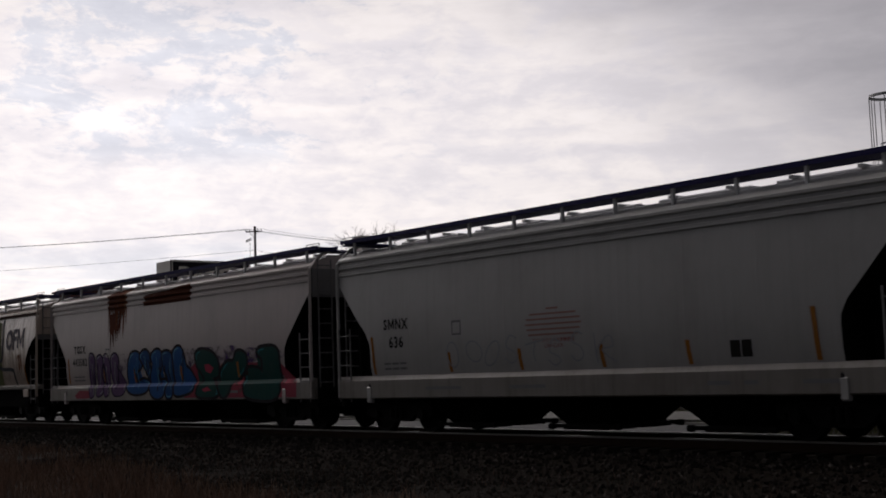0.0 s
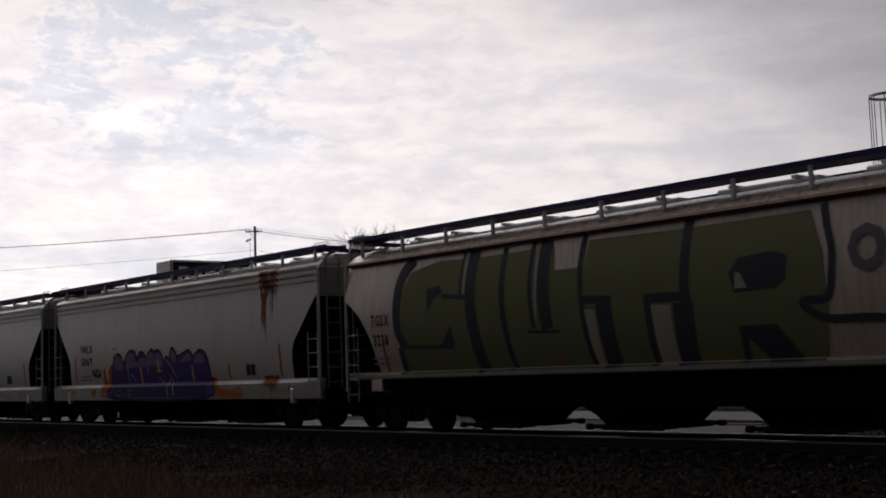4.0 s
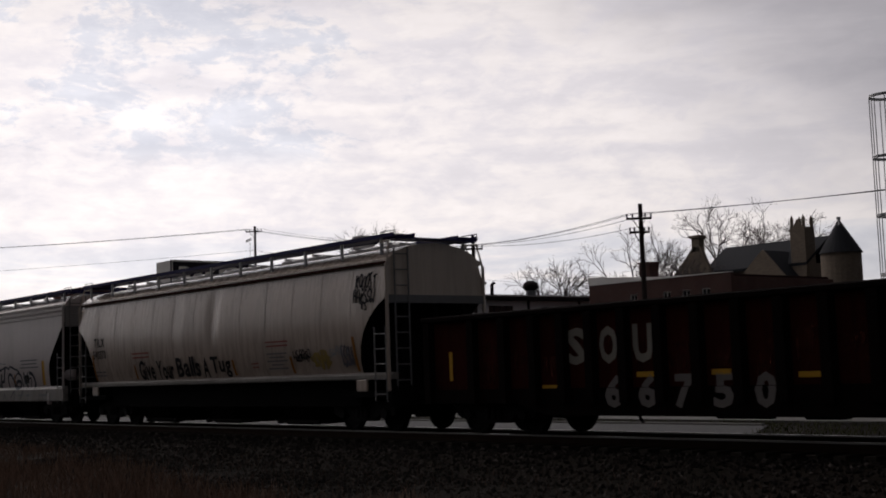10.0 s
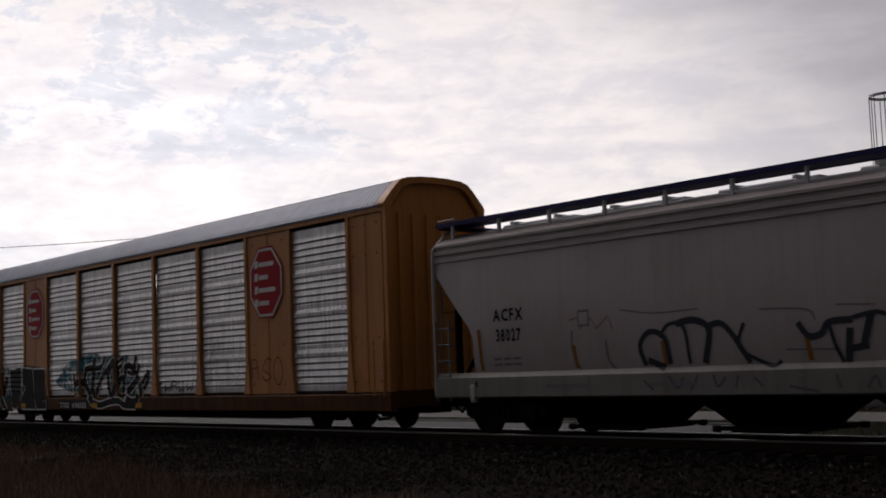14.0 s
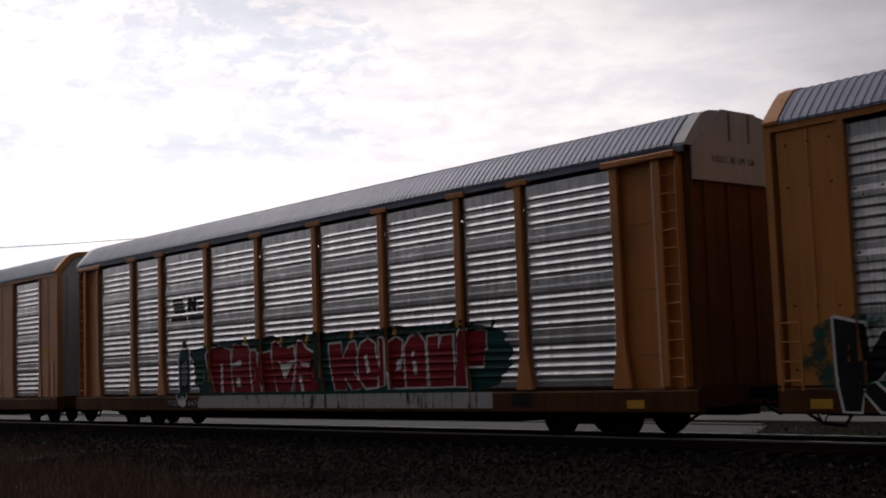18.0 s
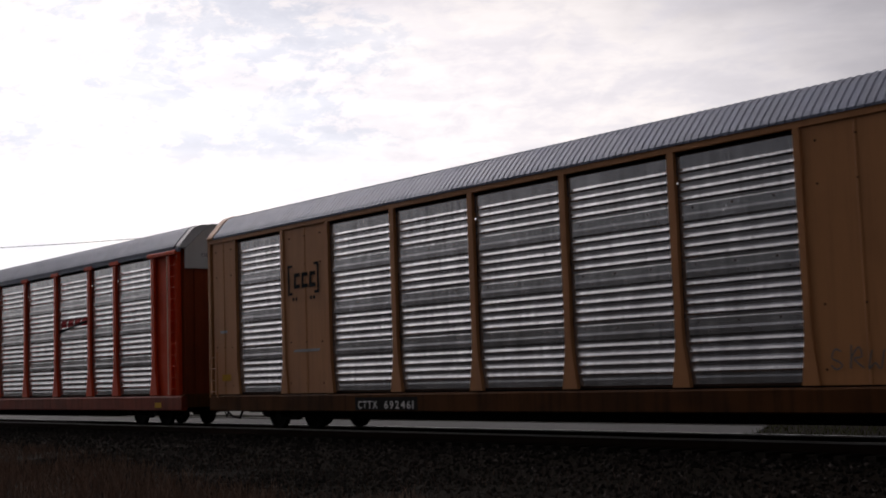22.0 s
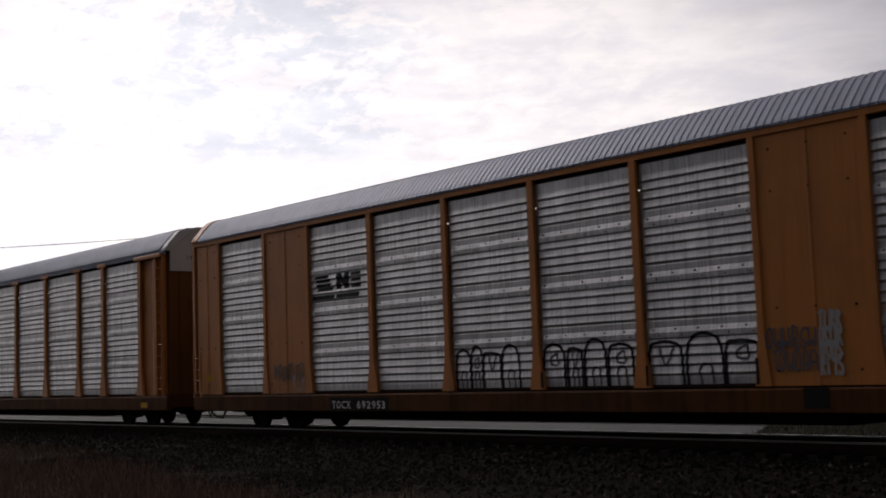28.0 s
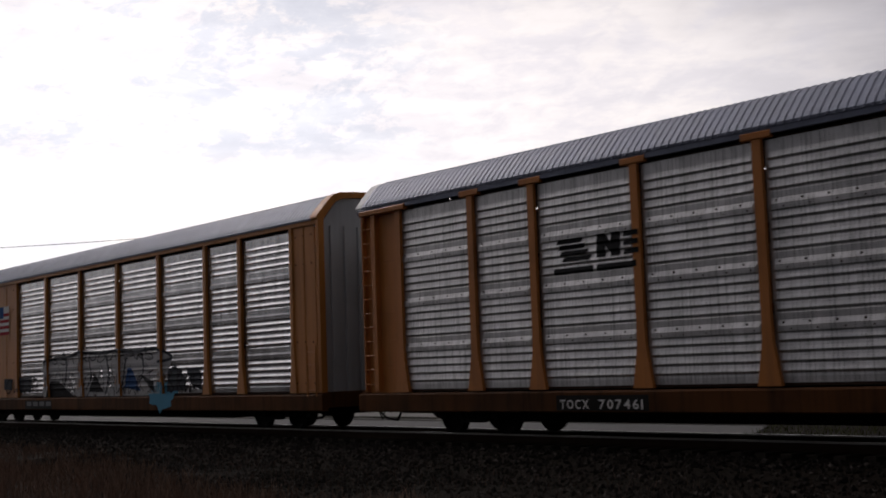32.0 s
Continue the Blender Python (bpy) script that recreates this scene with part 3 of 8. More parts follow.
        # corner posts, bent in at the roof, and the side and end ladders
        for s in (-1, 1):
            bm = B()
            if flat:
                pipe(bm, [(xe - e * 0.05, s * 1.57, 0.9), (xe - e * 0.05, s * 1.57, 4.18), (xe - e * 0.10, s * 1.2, 4.55), (xe - e * 0.12, s * 0.75, 4.72)], 0.042, 8)
            else:
                pipe(bm, [(xe - e * 0.05, s * 1.55, 1.0), (xe - e * 0.05, s * 1.55, 4.05)], 0.045, 8)
                pipe(bm, [(xe - e * 0.05, s * 1.55, 4.0), (xe - e * 0.1, s * 1.4, 4.62), (xe - e * 0.5, s * 1.35, 4.62)], 0.025, 8)
            part("corner_post", bm, paint, car)
            bm = ladder(B(), xe - e * 0.10, xe - e * 0.55, s * 1.58, 0.75, 2.55, 5, 0.016)
            part("side_ladder", bm, M["ladder"], car, "thin steel rung ladder")
        bm = B()
        for y in (-0.9, -1.32):
            tube(bm, (xe - e * 0.02, y, 1.0), (xe - e * 0.02, y, 4.45), 0.022, 6)
        for i in range(9):
            tube(bm, (xe - e * 0.02, -0.9, 1.25 + i * 0.38), (xe - e * 0.02, -1.32, 1.25 + i * 0.38), 0.017, 6)
        part("end_ladder", bm, M["ladder"], car)
    # hand brake on the trailing end
    bm = B()
    for k in range(12):
        a, b = k * math.tau / 12, (k + 1) * math.tau / 12
        tube(bm, (-half - 0.05, 0.55 + 0.24 * math.cos(a), 2.4 + 0.24 * math.sin(a)), (-half - 0.05, 0.55 + 0.24 * math.cos(b), 2.4 + 0.24 * math.sin(b)), 0.018, 6)
    for k in range(3):
        a = k * math.tau / 3
        tube(bm, (-half - 0.05, 0.55, 2.4), (-half - 0.05, 0.55 + 0.24 * math.cos(a), 2.4 + 0.24 * math.sin(a)), 0.014, 6)
    part("hand_brake_wheel", bm, M["steel"], car)
    if tank:
        bm = B()
        tube(bm, (half - 1.0, -0.95, 1.75), (half - 0.25, -0.95, 1.75), 0.20, 14)
        part("air_reservoir", bm, paint, car, "pale cylindrical air tank under the slope")
    # running boards along both edges of the roof, on stanchions
    board_y = 1.02
    for s in (-1, 1):
        bm = B()
        box(bm, -half - 0.05, half + 0.05, s * board_y - 0.34, s * board_y + 0.30, 4.72, 4.765, 0.008)
        for y in (s * board_y - 0.34, s * board_y + 0.30):
            box(bm, -half - 0.05, half + 0.05, y - 0.012, y + 0.012, 4.70, 4.80)
        part("running_board", bm, M["bluegrey"], car, "dark steel grating walkway")
        k = 11
        for i in range(k):
            x = -half + 0.5 + (2 * half - 1.0) * i / (k - 1)
            bm = B()
            box(bm, x - 0.035, x + 0.035, s * (board_y + 0.30) - 0.03, s * (board_y + 0.30) + 0.03, 4.30, 4.78)
            part("walkway_bracket", bm, roof_paint, car)
    for e in (-1, 1):
        bm = B()
        box(bm, *sorted((e * (half + 0.05), e * (half - 0.55))), -1.3, 1.3, 4.66, 4.70)
        part("end_walkway", bm, M["bluegrey"], car)
        bm = B()
        for s in (-1, 1):
            x = e * (half - 0.25)
            pipe(bm, [(x - 0.3, s * 1.3, 4.72), (x - 0.3, s * 1.3, 4.86), (x + 0.3, s * 1.3, 4.86), (x + 0.3, s * 1.3, 4.72)], 0.014, 6)
            part("roof_grab_iron", bm, roof_paint, car)
            bm = B()
        bm.free()
    # loading hatches along the middle of the roof
    k = 5
    for i in range(k):
        x = -half + 2.2 + (2 * half - 4.4) * i / (k - 1)
        bm = B()
        box(bm, x - 1.1, x + 1.1, -0.3, 0.3, 4.58, 4.70, 0.03)
        for d in (-0.7, 0.7):
            box(bm, x + d - 0.05, x + d + 0.05, -0.42, 0.42, 4.68, 4.74)
        part("roof_hatch", bm, roof_paint, car)
    # underframe: sill, discharge bays, brake gear
    bm = B()
    box(bm, -half + 0.1, half - 0.1, -0.32, 0.32, 0.72, 1.0)
    part("centre_sill", bm, M["black"], car)
    if not flat:
        bm = B()
        box(bm, -half + 1.6, half - 1.6, -1.25, 1.25, 0.62, 1.38)
        part("under_shell", bm, M["black"], car)
    else:
        bm = B()
        box(bm, -half + 1.2, half - 1.2, -1.35, 1.35, 0.9, 1.33)
        part("under_shell", bm, M["black"], car)
    # discharge bays: steep funnels over low outlet gates, with open gaps between them
    pitch = 3.7 if flat else 3.95
    for i in range(3):
        x = pitch * (i - 1)
        for s in (-1, 1):
            bm = B()
            rings = []
            for hx, ya, yb, z in (((1.80, 0.05, 1.30, 0.93), (1.18, 0.05, 1.22, 0.74), (0.84, 0.08, 1.05, 0.50), (0.58, 0.14, 0.86, 0.24)) if flat else ((1.70, 0.05, 1.25, 0.93), (0.95, 0.05, 1.2, 0.66), (0.66, 0.08, 1.05, 0.45), (0.52, 0.14, 0.86, 0.22))):
                y0, y1 = sorted((s * ya, s * yb))
                rings.append([bm.verts.new(c) for c in ((x - hx, y0, z), (x + hx, y0, z), (x + hx, y1, z), (x - hx, y1, z))])
            bm.faces.new(rings[0])
            bm.faces.new(rings[-1][::-1])
            for p, q in zip(rings, rings[1:]):
                for j in range(4):
                    bm.faces.new((p[j], q[j], q[(j + 1) % 4], p[(j + 1) % 4]))
            bmesh.ops.recalc_face_normals(bm, faces=bm.faces)
            bay = part("discharge_bay", bm, M["black"], car)
            bm = B()
            y0, y1 = sorted((s * 0.12, s * 0.92))
            box(bm, x - 0.64, x + 0.64, y0, y1, 0.13, 0.25, 0.02)
            for e in (-1, 1):
                box(bm, x + e * 0.92 - 0.20, x + e * 0.92 + 0.20, y0 + 0.2, y0 + 0.32, 0.17, 0.23)
            tube(bm, (x - 0.88, s * 0.95, 0.20), (x + 0.88, s * 0.95, 0.20), 0.035, 6)
            for e in (-1, 1):
                tube(bm, (x + e * 0.86, s * 0.95, 0.20), (x + e * 1.0, s * 0.95, 0.20), 0.065, 8)
            part("outlet_gate", bm, M["steel"], bay)
    bm = B()
    box(bm, -2.1, -1.6, 0.5, 1.0, 0.62, 0.9, 0.08)
    tube(bm, (-half + 3, -0.5, 0.80), (half - 3, -0.5, 0.80), 0.025, 6)
    part("brake_gear", bm, M["black"], car)
    for e in (-1, 1):
        add_truck(car, e * (half - 1.76))
        add_coupler(car, e * (half - 0.15), e)
    return car, shell, profile


# ---------------------------------------------------------------- gondola
GONDOLA_RIBS = (-8.04, -6.52, -5.50, -4.58, -3.74, -2.95, -2.07, -1.17, -0.28, 0.64, 1.55, 2.44, 3.35, 4.29, 5.26, 6.54, 8.04)


def gondola(x0, half):
    car = thing("gondola_car", "low rusty dark-brown open gondola with vertical side ribs", "freight car", pose(x0, 0, 0), "cars of the freight train")
    for s in (-1, 1):
        bm = B()
        prism(bm, [(s * 1.36, 0.98), (s * 1.42, 0.98), (s * 1.42, 2.56), (s * 1.36, 2.56)], -half, half)
        wall = part("side_wall", bm, M["gondola"], car)
        bm = B()
        box(bm, -half - 0.05, half + 0.05, min(s * 1.34, s * 1.54), max(s * 1.34, s * 1.54), 2.52, 2.66, 0.03)
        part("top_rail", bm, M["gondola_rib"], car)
        # side sill, deeper between the trucks
        bm = B()
        ring = [(-half, 0.70), (-half + 3.0, 0.70), (-half + 3.9, 0.45), (half - 3.9, 0.45), (half - 3.0, 0.70), (half, 0.70), (half, 1.0), (-half, 1.0)]
        prism(bm, ring, s * 1.36, s * 1.46, "y")
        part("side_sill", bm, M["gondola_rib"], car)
        for x in GONDOLA_RIBS:
            bm = B()
            y = s * 1.42
            ring = [(x - 0.17, y), (x - 0.10, y + s * 0.12), (x + 0.10, y + s * 0.12), (x + 0.17, y)]
            prism(bm, ring, 0.70, 2.53, "z")
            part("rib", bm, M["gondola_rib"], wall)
    for e in (-1, 1):
        bm = B()
        box(bm, *sorted((e * half, e * (half - 0.08))), -1.42, 1.42, 0.85, 2.60)
        for z in (1.3, 1.75, 2.2):
            box(bm, *sorted((e * half, e * (half + 0.09))), -1.4, 1.4, z - 0.07, z + 0.07, 0.02)
        part("end_wall", bm, M["gondola_rib"], car)
    bm = B()
    box(bm, -half, half, -1.36, 1.36, 0.92, 1.02)
    box(bm, -half, half, -0.3, 0.3, 0.62, 0.95)
    part("floor_frame", bm, M["black"], car)
    bm = B()
    tube(bm, (-0.3, -0.9, 0.55), (0.9, -0.9, 0.55), 0.17, 12)
    box(bm, 1.6, 2.3, -1.0, -0.6, 0.38, 0.62, 0.05)
    tube(bm, (-2.5, -0.9, 0.75), (-2.1, -0.95, 0.3), 0.03, 6)
    part("brake_gear", bm, M["black"], car)
    for e in (-1, 1):
        add_truck(car, e * (half - 1.9))
        add_coupler(car, e * (half - 0.15), e)
    return car


# ---------------------------------------------------------------- enclosed auto racks
RACK_TOP, RACK_LOW, SIDE = 5.27, 0.985, 1.55
RIDGE, GROUP, FIRST = 0.175, 1.05, 1.18


def panel_profile(style):
    """(depth, z) of a side panel: four groups of four horizontal ridges, riveted bands between them."""
    pts = [(0.0, RACK_LOW), (0.0, RACK_LOW + 0.05), (0.0, FIRST - 0.03)]
    for g in range(4):
        base = FIRST + g * GROUP
        if g and style:
            pts += [(0.0, base - 0.345), (0.034, base - 0.32), (0.036, base - 0.225), (0.004, base - 0.125), (0.004, base - 0.01)]
        elif g:
            pts += [(0.0, base - 0.34), (0.016, base - 0.30), (0.018, base - 0.20), (0.004, base - 0.155), (0.004, base - 0.01)]
        w = RIDGE
        for r in range(4):
            z = base + r * w
            if style:
                pts += [(-0.004, z + 0.005), (-0.003, z + w * 0.14), (0.016, z + w * 0.26), (0.025, z + w * 0.34), (0.024, z + w * 0.42), (0.010, z + w * 0.68), (0.001, z + w * 0.94)]
            else:
                pts += [(-0.004, z + 0.005), (-0.002, z + w * 0.34), (0.024, z + w * 0.50), (0.029, z + w * 0.53), (0.028, z + w * 0.57), (0.003, z + w * 0.84), (0.0, z + w * 0.92)]
    pts += [(0.0, RACK_TOP - 0.22), (0.0, RACK_TOP - 0.03), (0.0, RACK_TOP)]
    return pts


PANEL = [panel_profile(0), panel_profile(1)]


def rack_y(style, z):
    """How far out the panel face stands at a height."""
    p = PANEL[style]
    for (ya, za), (yb, zb) in zip(p, p[1:]):
        if za <= z <= zb:
            return ya + (yb - ya) * (z - za) / max(1e-6, zb - za)
    return 0.0


def add_panel(car, xa, xb, style, skin="zinc"):
    """One screen panel a side: the ridges are crimped flat at both ends, dark rivets hold the bands. Dark strips top
    and bottom paint the shaded slots there.
    """
    ends = ((xa, 0.1), (xa + 0.03, 0.1), (xa + 0.085, 1.0), (xb - 0.085, 1.0), (xb - 0.03, 0.1), (xb, 0.1))
    for s in (-1, 1):
        bm = B()
        rows = [[bm.verts.new((x, s * (SIDE - 0.06 + d * f), z)) for d, z in PANEL[style]] for x, f in ends]
        for a, b in zip(rows, rows[1:]):
            for i in range(len(a) - 1):
                f = bm.faces.new((a[i], b[i], b[i + 1], a[i + 1]) if s < 0 else (a[i], a[i + 1], b[i + 1], b[i]))
                # first and last rows take the dark colour, as slot shade
                f.material_index = 1 if i in (0, len(a) - 2) else 0
        if s < 0:
            k = max(2, round((xb - xa) / (0.55 if style else 0.8)))
            for g in range(1, 4):
                for row, dz in enumerate((-0.17, -0.28) if style else (-0.07, -0.25)):
                    for i in range(k):
                        x = xa + (xb - xa) * (i + (0.35, 0.65)[row]) / k
                        z = FIRST + g * GROUP + dz
                        y = -(SIDE - 0.06 + rack_y(style, z))
                        r = 0.027 if row == 0 else 0.020
                        q = [bm.verts.new((x + r * math.cos(j * math.tau / 6), y - 0.003, z + r * math.sin(j * math.tau / 6))) for j in range(6)]
                        tip = bm.verts.new((x, y - 0.015, z))
                        for j in range(6):
                            bm.faces.new((q[j], q[(j + 1) % 6], tip)).material_index = 1
        ob = part("side_panel", bm, M[skin], car, "ridged galvanised steel screen panel")
        ob.data.materials.append(M["railside"])


def add_post(car, x, w, paint, cap):
    """A side post; flared posts widen at the foot and carry a cap at the roof."""
    for s in (-1, 1):
        bm = B()
        a, b = SIDE - 0.05, SIDE + 0.035
        lo = w * 2.6
        ring = [(x - lo / 2, 0.98), (x + lo / 2, 0.98), (x + w / 2 * 1.15, 1.75), (x + w / 2, 2.2), (x + w / 2, 5.1), (x + w / 2, RACK_TOP + 0.07), (x - w / 2, RACK_TOP + 0.07), (x - w / 2, 5.1), (x - w / 2, 2.2), (x - w / 2 * 1.15, 1.75)]
        prism(bm, ring, s * a, s * b, "y")
        if cap:
            box(bm, x - w * 1.65, x + w * 1.65, min(s * a, s * (b + 0.02)), max(s * a, s * (b + 0.02)), 5.26, 5.40, 0.02)
        part("side_post", bm, paint, car)


def add_plate(car, xa, xb, paint, ribs=2):
    """A solid steel side plate with shallow vertical folds."""
    for s in (-1, 1):
        bm = B()
        k = ribs + 1
        prof = [(xa, 0.0)]
        for i in range(1, k):
            x = xa + (xb - xa) * i / k
            prof += [(x - 0.03, 0.0), (x - 0.015, 0.014), (x + 0.015, 0.014), (x + 0.03, 0.0)]
        prof.append((xb, 0.0))
        lo = [bm.verts.new((x, s * (SIDE + d), 0.98)) for x, d in prof]
        hi = [bm.verts.new((x, s * (SIDE + d), RACK_TOP + 0.06)) for x, d in prof]
        for i in range(len(prof) - 1):
            bm.faces.new((lo[i], lo[i + 1], hi[i + 1], hi[i]))
        box(bm, xa, xb, min(s * (SIDE - 0.06), s * (SIDE - 0.01)), max(s * (SIDE - 0.06), s * (SIDE - 0.01)), 0.98, RACK_TOP)
        bmesh.ops.recalc_face_normals(bm, faces=bm.faces)
        plate = part("side_plate", bm, paint, car)
        if s < 0:
            bolt = None
            for z in (1.22, 2.3, 4.35, 5.08):
                for i in range(3):
                    x = xa + (xb - xa) * (0.13 + 0.37 * i) + 0.02 * math.sin(z * 9 + i * 5)
                    at = pose(x, -SIDE, z + 0.02 * math.sin(i * 7 + z))
                    if bolt is None:
                        bolt = part("bolt", tube(B(), (0, 0, 0), (0, -0.018, 0), 0.024, 6, 0.016), M["railside"], plate)
                        bolt.matrix_basis = at
                    else:
                        again(bolt, plate, at)


ROOF = [(1.60, 5.44), (1.60, 5.49), (1.54, 5.58), (1.20, 5.96), (1.06, 6.08), (0.84, 6.16), (0.42, 6.20), (0.0, 6.21)]


def roof_mesh(xa, xb, over=0.0, pitch=0.17):
    """Arched sheet roof with transverse ribs."""
    bm = B()
    prof = [(y, z) for y, z in ROOF] + [(-y, z) for y, z in ROOF[-2::-1]]
    n = int((xb - xa) / pitch)
    xs = []
    for i in range(n):
        x = xa + (xb - xa) * i / n
        w = (xb - xa) / n
        xs += [(x, 0.0), (x + w * 0.55, 0.0), (x + w * 0.66, 0.012), (x + w * 0.9, 0.012)]
    xs.append((xb, 0.0))
    rows = []
    for x, d in xs:
        rows.append([bm.verts.new((x, y * (1 + d * 0.6) + (over if y > 0 else -over if y < 0 else 0), z + d * (0.7 if abs(y) < 1.55 else 0.2))) for y, z in prof])
    for a, b in zip(rows, rows[1:]):
        for i in range(len(prof) - 1):
            bm.faces.new((a[i], b[i], b[i + 1], a[i + 1]))
    bmesh.ops.recalc_face_normals(bm, faces=bm.faces)
    return bm


def roof_bow(xa, xb, grow=0.02):
    prof = [(y + grow * (1 if y else 0), z + grow) for y, z in ROOF] + [(-y - grow, z + grow) for y, z in ROOF[-2::-1]]
    low = [(y * 0.9, z - 0.16) for y, z in prof]
    return prism(B(), prof + low[::-1], xa, xb)


def end_outline(w=1.0, drop=0.0):
    return [(y * w, z - drop) for y, z in ROOF] + [(-y * w, z - drop) for y, z in ROOF[-2::-1]]


def auto_rack(label, x0, half, paint, bays, plates, style=0, flared=False, door=None, hood=None, sill=None):
    """bays: edges of the side panels, in car metres; plates: solid side plates between edges."""
    car = thing("auto_rack_car", label, "freight car", pose(x0, 0, 0), "cars of the freight train")
    for xa, xb in bays:
        add_panel(car, xa, xb, style, skin="zinc_dull" if style else "zinc")
    for xa, xb in plates:
        add_plate(car, xa, xb, paint, 1)
    edges = sorted({round(x, 2) for pair in bays for x in pair})
    joined = []
    for x in edges:
        if joined and x - joined[-1] < 0.5:
            joined[-1] = (joined[-1] + x) / 2
        else:
            joined.append(x)
    solid = [x for pair in plates for x in pair]
    for x in joined:
        near = any(abs(x - q) < 0.35 for q in solid)
        add_post(car, x, 0.13 if near else 0.19 if flared else 0.16, paint, flared and not near)
    # sills and top rails
    for s in (-1, 1):
        bm = B()
        ring = [(s * 1.40, 0.51), (s * 1.56, 0.51), (s * 1.60, 0.54), (s * 1.60, 0.91), (s * 1.57, 0.95), (s * 1.40, 0.95)]
        prism(bm, ring, -half, half)
        part("side_sill", bm, sill or M["rack_sill"], car)
        bm = B()
        box(bm, -half + 0.1, half - 0.1, min(s * 1.50, s * 1.585), max(s * 1.50, s * 1.585), RACK_TOP + 0.05, RACK_TOP + 0.175, 0.01)
        part("top_rail", bm, M["zinc_roof"] if flared else paint, car)
    bm = B()
    box(bm, -half + 0.05, half - 0.05, -1.42, 1.42, 0.86, 0.98)
    box(bm, -half + 0.1, half - 0.1, -0.35, 0.35, 0.42, 0.9)
    for x in (-6, -2, 2, 6):
        box(bm, x - 0.1, x + 0.1, -1.4, 1.4, 0.5, 0.9)
    box(bm, -half + 5.2, half - 5.2, -1.15, 1.15, 0.30, 0.52, 0.05)
    part("flat_car_deck", bm, M["black"], car)
    bm = B()
    for z in (2.35, 3.75):
        box(bm, -half + 0.4, half - 0.4, -1.40, 1.40, z, z + 0.06)
    part("inner_deck", bm, M["black"], car)
    inset = 0.32 if flared else 0.25
    part("roof", roof_mesh(-half + inset, half - inset), M["zinc_roof"], car, "arched corrugated galvanised roof")
    for e in (-1, 1):
        xe = e * half
        if flared:
            # end hood, end doors, the braced end bay and its ladder
            xa, xb = sorted((xe - e * inset, xe - e * 0.02))
            bm = prism(B(), end_outline(0.985), xa, xb)
            part("end_hood", bm, M["grey"], car, "galvanised roof hood at the end")
            cap = [(-1.42, 4.80), (1.42, 4.80), (1.42, 5.38), (1.16, 5.64), (0.52, 6.20), (-0.52, 6.20), (-1.16, 5.64), (-1.42, 5.38)]
            part("end_cap", prism(B(), cap, *sorted((xe - e * 0.02, xe + e * 0.03))), hood or M["white"], car, "white-painted upper end plate")
            for y in (-0.30, 0.30):
                bm = B()
                box(bm, *sorted((xe + e * 0.03, xe + e * 0.045)), y - 0.02, y + 0.02, 5.60, 6.15)
                part("cap_seam", bm, M["ladder"], car)
            bm = B()
            prism(bm, [(-1.42, 0.99), (1.42, 0.99), (1.42, 5.42), (-1.42, 5.42)], *sorted((xe - e * 0.35, xe - e * 0.05)))
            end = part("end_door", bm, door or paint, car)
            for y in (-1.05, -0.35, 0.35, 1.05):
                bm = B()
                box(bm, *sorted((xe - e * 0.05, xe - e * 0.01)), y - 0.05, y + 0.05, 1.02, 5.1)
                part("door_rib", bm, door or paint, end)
            for s in (-1, 1):
                bm = B()
                prism(bm, [(s * 1.40, 0.96), (s * 1.46, 0.96), (s * 1.46, 5.30), (s * 1.40, 5.30)], *sorted((xe - e * 1.9, xe - e * 0.3)))
                side_plate = part("recessed_side", bm, paint, car)
                for k in range(3):
                    bm = B()
                    z = 1.6 + 1.25 * k
                    box(bm, *sorted((xe - e * 1.62, xe - e * 0.95)), *sorted((s * 1.46, s * 1.475)), z, z + 0.62, 0.004)
                    part("stiffener", bm, paint, side_plate)
                if e > 0:
                    bm = B()
                    box(bm, xe - 0.86, xe - 0.81, *sorted((s * 1.50, s * 1.595)), 0.99, 5.26, 0.01)
                    part("edge_bar", bm, M["bleached"], car, "thin pale pinkish edge bar")
                bm = B()
                box(bm, *sorted((xe - e * 2.0, xe - e * 0.25)), min(s * 1.3, s * 1.64), max(s * 1.3, s * 1.64), 5.25, 5.38, 0.02)
                part("top_bracket", bm, paint, car)
                bm = B()
                box(bm, *sorted((xe - e * 0.80, xe - e * 0.66)), s * 1.5 - 0.09, s * 1.5 + 0.09, 0.98, 5.27, 0.03)
                box(bm, *sorted((xe - e * 0.30, xe - e * 0.22)), s * 1.5 - 0.06, s * 1.5 + 0.06, 0.98, 5.27, 0.02)
                part("end_post", bm, paint, car)
                bm = ladder(B(), xe - e * 0.28, xe - e * 0.66, s * 1.57, 1.0, 5.1, 12, 0.016)
                part("side_ladder", bm, paint, car)
        else:
            bm = roof_bow(*sorted((xe - e * 0.32, xe - e * 0.02)))
            part("roof_bow", bm, paint, car, "painted arched end of the roof")
            bm = B()
            prism(bm, [(-1.36, 0.99), (1.36, 0.99)] + [(y * 0.86, z - 0.14) for y, z in ROOF] + [(-y * 0.86, z - 0.14) for y, z in ROOF[-2::-1]], *sorted((xe - e * 0.5, xe - e * 0.12)))
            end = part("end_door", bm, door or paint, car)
            for y in (-1.1, -0.66, -0.22, 0.22, 0.66, 1.1):
                bm = B()
                box(bm, *sorted((xe - e * 0.12, xe - e * 0.06)), y - 0.06, y + 0.06, 1.0, 5.3, 0.01)
                part("door_fold", bm, door or paint, end)
